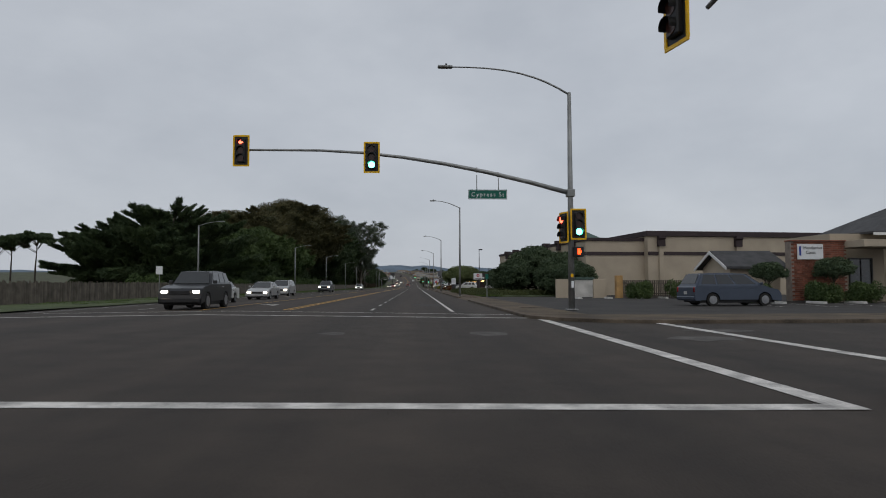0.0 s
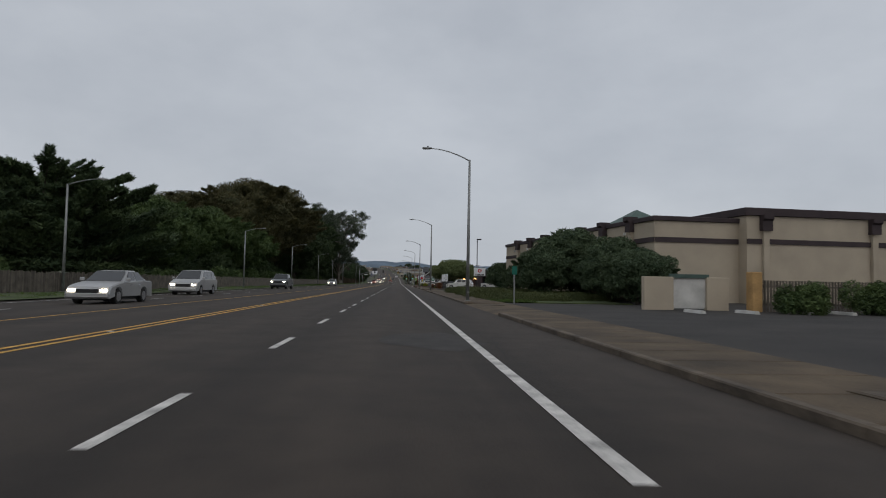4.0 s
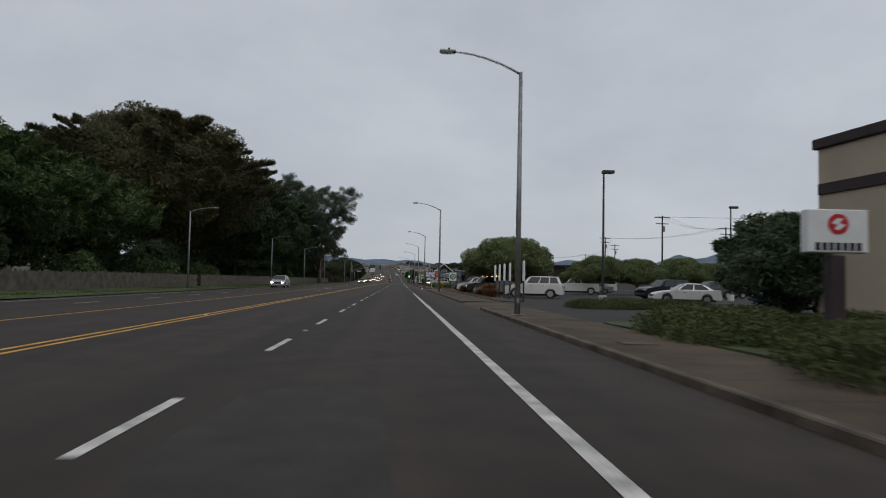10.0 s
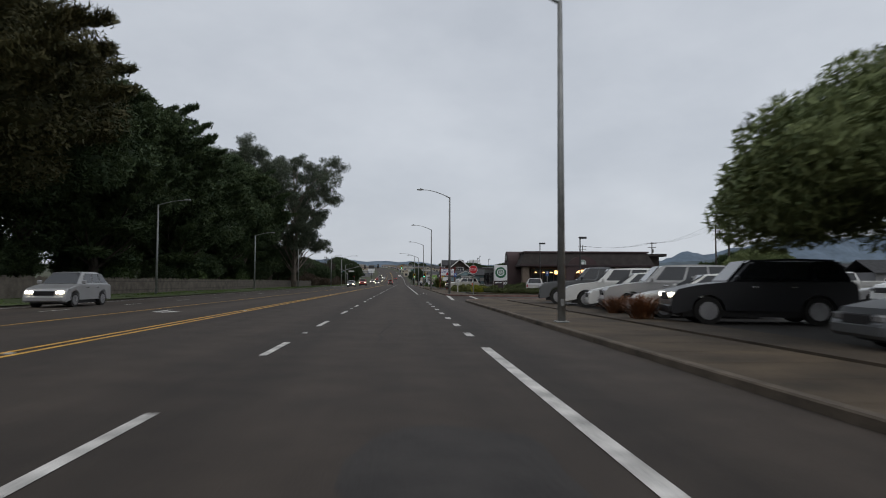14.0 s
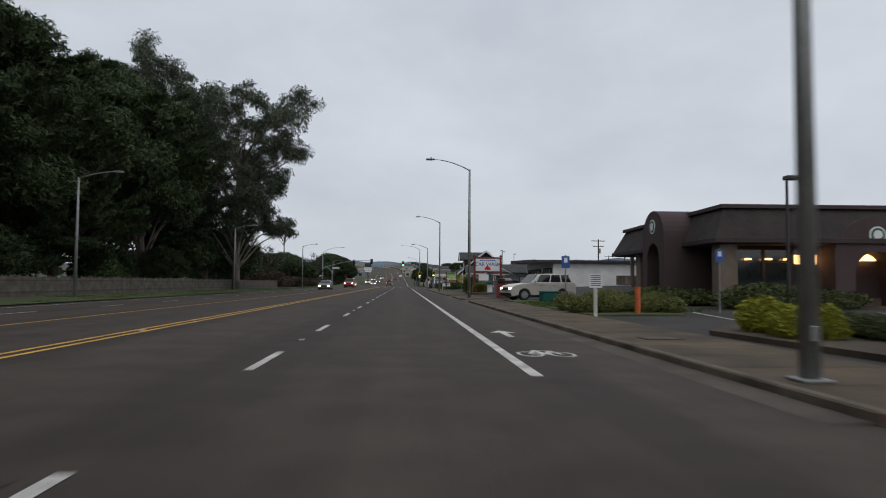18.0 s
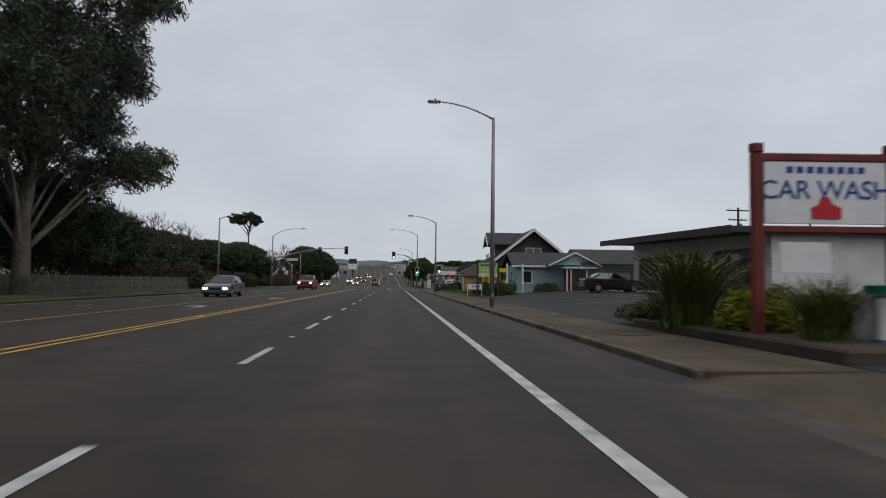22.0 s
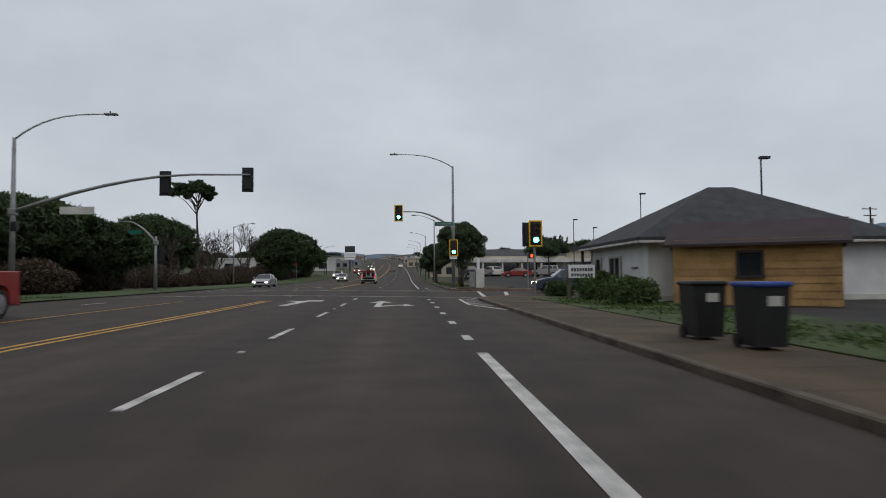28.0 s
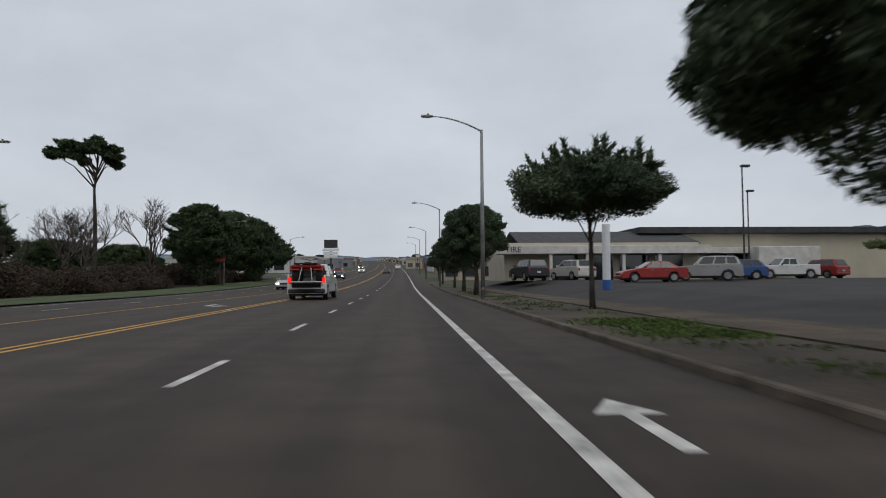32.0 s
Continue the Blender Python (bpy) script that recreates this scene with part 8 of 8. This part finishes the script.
# parked rows in the store's lot
vehicle("suv", 11.3, 147.0, 72, PW, "white wagon with a black roof parked in the lot", 0.02)
row = [("suv", PBLK, 165.2), ("sedan", PW, 168.3), ("suv", PSILV, 171.3), ("hatch", PW, 174.2), ("suv", PW, 177.2), ("pickup", PGREY, 180.4)]
for k, (kd, p, y) in enumerate(row):
    vehicle(kd, 10.0, y, 78, p, f"{'black' if p is PBLK else 'white' if p is PW else 'silver' if p is PSILV else 'grey'} car parked nose out in the row", 0.02, lights=k == 0, group="parked cars")
vehicle("sedan", 9.9, 157.2, 80, PGREY, "dark grey sedan parked behind the planting", 0.02, group="parked cars")
for k, (kd, x, y, rz, p, lb) in enumerate((("pickup", 21, 170, 75, PW, "white pickup parked in the lot"), ("suv", 24.0, 150.5, 100, PBLK, "black wagon crossing the lot"), ("sedan", 20.5, 138.5, 80, PW, "white car parked in the lot"),
                                            ("sedan", 27, 181, 70, PSILV, "silver sedan parked in the lot"), ("suv", 33, 160, 90, PGREY, "dark car parked in the lot"), ("hatch", 37, 164, 90, PBLK, "black hatchback in the lot"),
                                            ("suv", 22, 124.5, 95, PW, "white wagon beside the store"), ("sedan", 28, 133, 90, PGREY, "dark sedan parked in the lot"), ("sedan", 29.5, 141, 85, PBLUE, "blue sedan parked in the lot"), ("sedan", 33, 145, 85, PRED, "red sedan parked in the lot"), ("pickup", 30, 190, 70, PW, "white van parked far in the lot"))):
    vehicle(kd, x, y, rz, p, lb, LZ(y) if y > 400 else 0.02, group="parked cars")
vehicle("hatch", 14.2, 216.0, -15, PSILV, "silver hatchback parked at the coffee house", 0.02)
vehicle("suv", 9.0, 245.6, 105, PTAN, "tan wagon waiting at the drive, lights on", 0.02, lights=True, rear=True)
vehicle("sedan", 16.3, 302.4, -90, PBLK, "black sedan parked at the grey office", FZ(16.3, 302.4))
vehicle("hatch", 11.2, 370.8, 88, PSLATE, "dark slate crossover waiting at the junction", -0.03, lights=True)
BT = thing("box_trailer", (40.0, 448.6, LZ(448.6)), 0, "grey-white box trailer parked along the store wall", "trailer")
part("box", B((0, 0, 2.1), (6.6, 2.4, 2.5), bev=0.05), DIRTYWHITE, BT)
part("rear_door", B((3.32, 0, 2.1), (0.05, 2.2, 2.3), bev=0.01), STEEL, BT)
part("chassis", B((0, 0, 0.75), (6.4, 1.0, 0.2), bev=0.02), BLACK, BT)
part("landing_leg", B((-2.2, -0.8, 0.38), (0.12, 0.12, 0.76)), STEEL, BT)
for wx in (1.6, 2.7):
    part("wheel", D((wx, -1.0, 0.46), 0.46, 0.3, "y", 18), TYRE, BT)
for kd, x, y, rz, p, lb in (("sedan", 17.6, 427.6, 88, PRED, "red sedan parked in the lot"), ("suv", 22.6, 429.6, 66, PSILV, "pale wagon parked in the lot"), ("hatch", 26.3, 432.4, 75, PBLUE, "blue hatchback parked in the lot"),
                             ("pickup", 36.4, 442.5, 88, PW, "white pickup parked in the lot"), ("suv", 11.2, 439.5, 10, PBLK, "dark car parked by the tyre shop"), ("suv", 40.9, 444.0, 20, PRED, "maroon wagon parked by the long store"),
                             ("sedan", 51.3, 443, 75, PW, "white car parked in the lot"), ("sedan", 55.2, 443, 75, PBLK, "black car parked in the lot"), ("suv", 15.4, 441.0, 20, PTAN, "tan car parked by the tyre shop")):
    vehicle(kd, x, y, rz, p, lb, LZ(y) if y > 400 else 0.02, group="parked cars")

# ---- the town on the rise, far trees and hills ----
R_ = random.Random(77)
FARW = [mat("far_wall_" + n, c, 0.9, var=0.15, scale=0.2, bump=0) for n, c in (("white", (0.45, 0.45, 0.44)), ("cream", (0.38, 0.34, 0.27)), ("grey", (0.20, 0.20, 0.21)), ("rust", (0.20, 0.12, 0.09)), ("tan", (0.26, 0.21, 0.15)))]
for k in range(72):
    side = -1 if k % 2 else 1
    y = 480 + 13 * k * (0.9 + 0.2 * R_.random())
    off = R_.uniform(9, 20) if k % 3 else R_.uniform(22, 70)
    x = ROADX(y) + (5 + off if side > 0 else -20 - off)
    if side < 0 and y < 640:
        continue
    w, d, hh = R_.uniform(10, 22), R_.uniform(9, 16), R_.uniform(3.2, 5.0)
    b = thing("shop_building", (x, y, GZ(y) - 0.3), R_.uniform(-4, 4), R_.choice(["plain flat-roofed shop on the hill street", "low pale shop building along the street"]), "building", "far shops")
    m_ = R_.choice(FARW[:2] + FARW[:2] + FARW[2:])
    part("wall", B((0, 0, hh / 2), (w, d, hh)), m_, b)
    if k % 3 == 0:
        part("roof", gable_roof(-w / 2, w / 2, -d / 2, d / 2, hh, hh + 1.8, "x", 0.5), ROOFG, b)
    else:
        part("parapet", B((0, 0, hh + 0.15), (w + 0.4, d + 0.4, 0.5)), R_.choice(FARW), b)
    for i in range(int(w / 3.5)):
        window(b, (-w / 2 + 1.9 + 3.4 * i, -d / 2, 1.6), 2.0, 1.7, "y", -1, DARKSTEEL)
for k in range(26):
    y = 470 + 30 * k
    side = 1 if k % 2 else -1
    x = ROADX(y) + (6.5 if side > 0 else -24)
    e = thing("shop_sign", (x, y, GZ(y)), 0, "small roadside shop sign on a pole", "sign", "shop signs")
    hh = R_.uniform(3, 6.5)
    part("post", TU([(0, 0, 0), (0, 0, hh)], 0.1, 6), DARKSTEEL, e)
    c_ = R_.choice([(0.5, 0.5, 0.5), (0.55, 0.54, 0.5), (0.35, 0.06, 0.05), (0.06, 0.1, 0.25), (0.4, 0.38, 0.3)])
    part("panel", B((0, 0, hh - 0.6), (R_.uniform(1.0, 2.0), 0.2, R_.uniform(0.6, 1.1)), bev=0.02), mat("shop_sign_face", c_, 0.5, var=0.1, bump=0), e)
WW = thing("white_warehouse", (-52, 600, GZ(600) - 0.5), 3, "long low white warehouse beside the hill street", "building")
part("wall", B((0, 0, 2.6), (46, 14, 5.2)), FARW[0], WW)
part("roof_edge", B((0, 0, 5.35), (46.6, 14.6, 0.4)), DIRTYWHITE, WW)
for k in range(7):
    window(WW, (-19 + 6.2 * k, -7.0, 2.2), 3.0, 2.2, "y", -1, DARKSTEEL)
SS = thing("sign_tower", (-19.5, 560, GZ(560)), 0, "tall white shop sign tower with stacked panels", "sign")
part("post", B((0, 0, 3.5), (0.5, 0.4, 7.0)), DARKSTEEL, SS)
part("dark_panel", B((0, -0.1, 8.2), (3.6, 0.4, 2.2), bev=0.03), DARKSTEEL, SS)
for k in range(3):
    part("panel", B((0, -0.15, 6.6 - 0.9 * k), (4.4 - 0.4 * k, 0.4, 0.75), bev=0.03), SIGNWHITE, SS)
MS = thing("motel_sign", (9.8, 500, GZ(500)), 0, "blue motel sign with a red numeral", "sign")
part("post", TU([(0, 0, 0), (0, 0, 4)], 0.15, 8), STEEL, MS)
mp = part("panel", B((0, 0, 3.6), (2.6, 0.3, 2.6), bev=0.05), BLUEP, MS)
words("6", 2.3, REDP, mp, (0.1, -0.17, 3.6), (90, 0, 0))
ft = tree("dome", 60, 520, 9, 5.5, "distant dark rounded tree", 95, count=2800, size=0.9, leaf=CYPLEAF, name="far_tree", group="far trees", trunk_h=1.0)
for k in range(60):
    y = 430 + 18 * k + R_.uniform(-8, 8)
    x = (ROADX(y) + 60 + R_.uniform(0, 110)) if k % 2 else (ROADX(y) - 60 - R_.uniform(0, 120))
    again(ft, x, y, R_.uniform(0, 360), R_.uniform(0.7, 1.3), GZ(y) - 0.3)
for k in range(34):
    x, y = R_.uniform(60, 190), R_.uniform(60, 420)
    again(ft, x, y, R_.uniform(0, 360), R_.uniform(0.5, 0.95), -0.3)
for k in range(12):
    x, y = R_.uniform(62, 120), 180 + 20 * k
    b = thing("far_house", (x, y, -0.2), R_.uniform(-20, 20), "small pale house beyond the lots", "house", "far houses")
    w, d = R_.uniform(8, 14), R_.uniform(7, 10)
    part("wall", B((0, 0, 1.5), (w, d, 3.0)), R_.choice(FARW), b)
    part("roof", gable_roof(-w / 2, w / 2, -d / 2, d / 2, 3.0, 4.8, "x", 0.4), ROOFG, b)
    for i in range(3):
        window(b, (-w / 2 + 1.8 + 2.6 * i, -d / 2, 1.5), 1.1, 1.1, "y", -1)


def ridge(y, x0, x1, base, amp, seed, m_, label):
    bm = bmesh.new()
    n = 120
    lo, hi, bk = [], [], []
    for i in range(n + 1):
        x = x0 + (x1 - x0) * i / n
        f = min(1, 6 * i / n, 6 * (n - i) / n)
        z = base + amp * f * (0.62 + 0.55 * noise.noise(Vector((x * 0.0011, seed, 0))) + 0.16 * noise.noise(Vector((x * 0.006, seed, 3))) + 0.03 * noise.noise(Vector((x * 0.03, seed, 5))))
        lo.append(bm.verts.new((x, y - 500, base - 60)))
        hi.append(bm.verts.new((x, y, z)))
        bk.append(bm.verts.new((x, y + 300, base - 80)))
    for i in range(n):
        bm.faces.new((lo[i], lo[i + 1], hi[i + 1], hi[i]))
        bm.faces.new((hi[i], hi[i + 1], bk[i + 1], bk[i]))
    return solid("hill_range", bm, m_, label, "hill", kind="structure", smooth=True)


# darker and less blue than HILL: thinner haze mixed into the colour
HILL2 = mat("hazy_nearer_wooded_hill", (0.075, 0.10, 0.115), 1.0, var=0.3, scale=0.02, fine=0.1, bump=0)
ridge(4300, -3800, 4600, 10, 190, 2.0, HILL, "long wooded hills on the skyline, haze put into their blue-grey colour")
ridge(2900, -2300, 3600, 5, 78, 6.0, HILL2, "nearer dark wooded ridge below the hills, faint haze in its colour")
ridge(3300, 700, 3900, 0, 330, 4.0, HILL, "wooded hills rising east of the town, haze put into their blue colour")
ridge(2300, 420, 3000, -4, 120, 9.0, HILL2, "dark wooded ridge east of the town, faint haze in its colour")
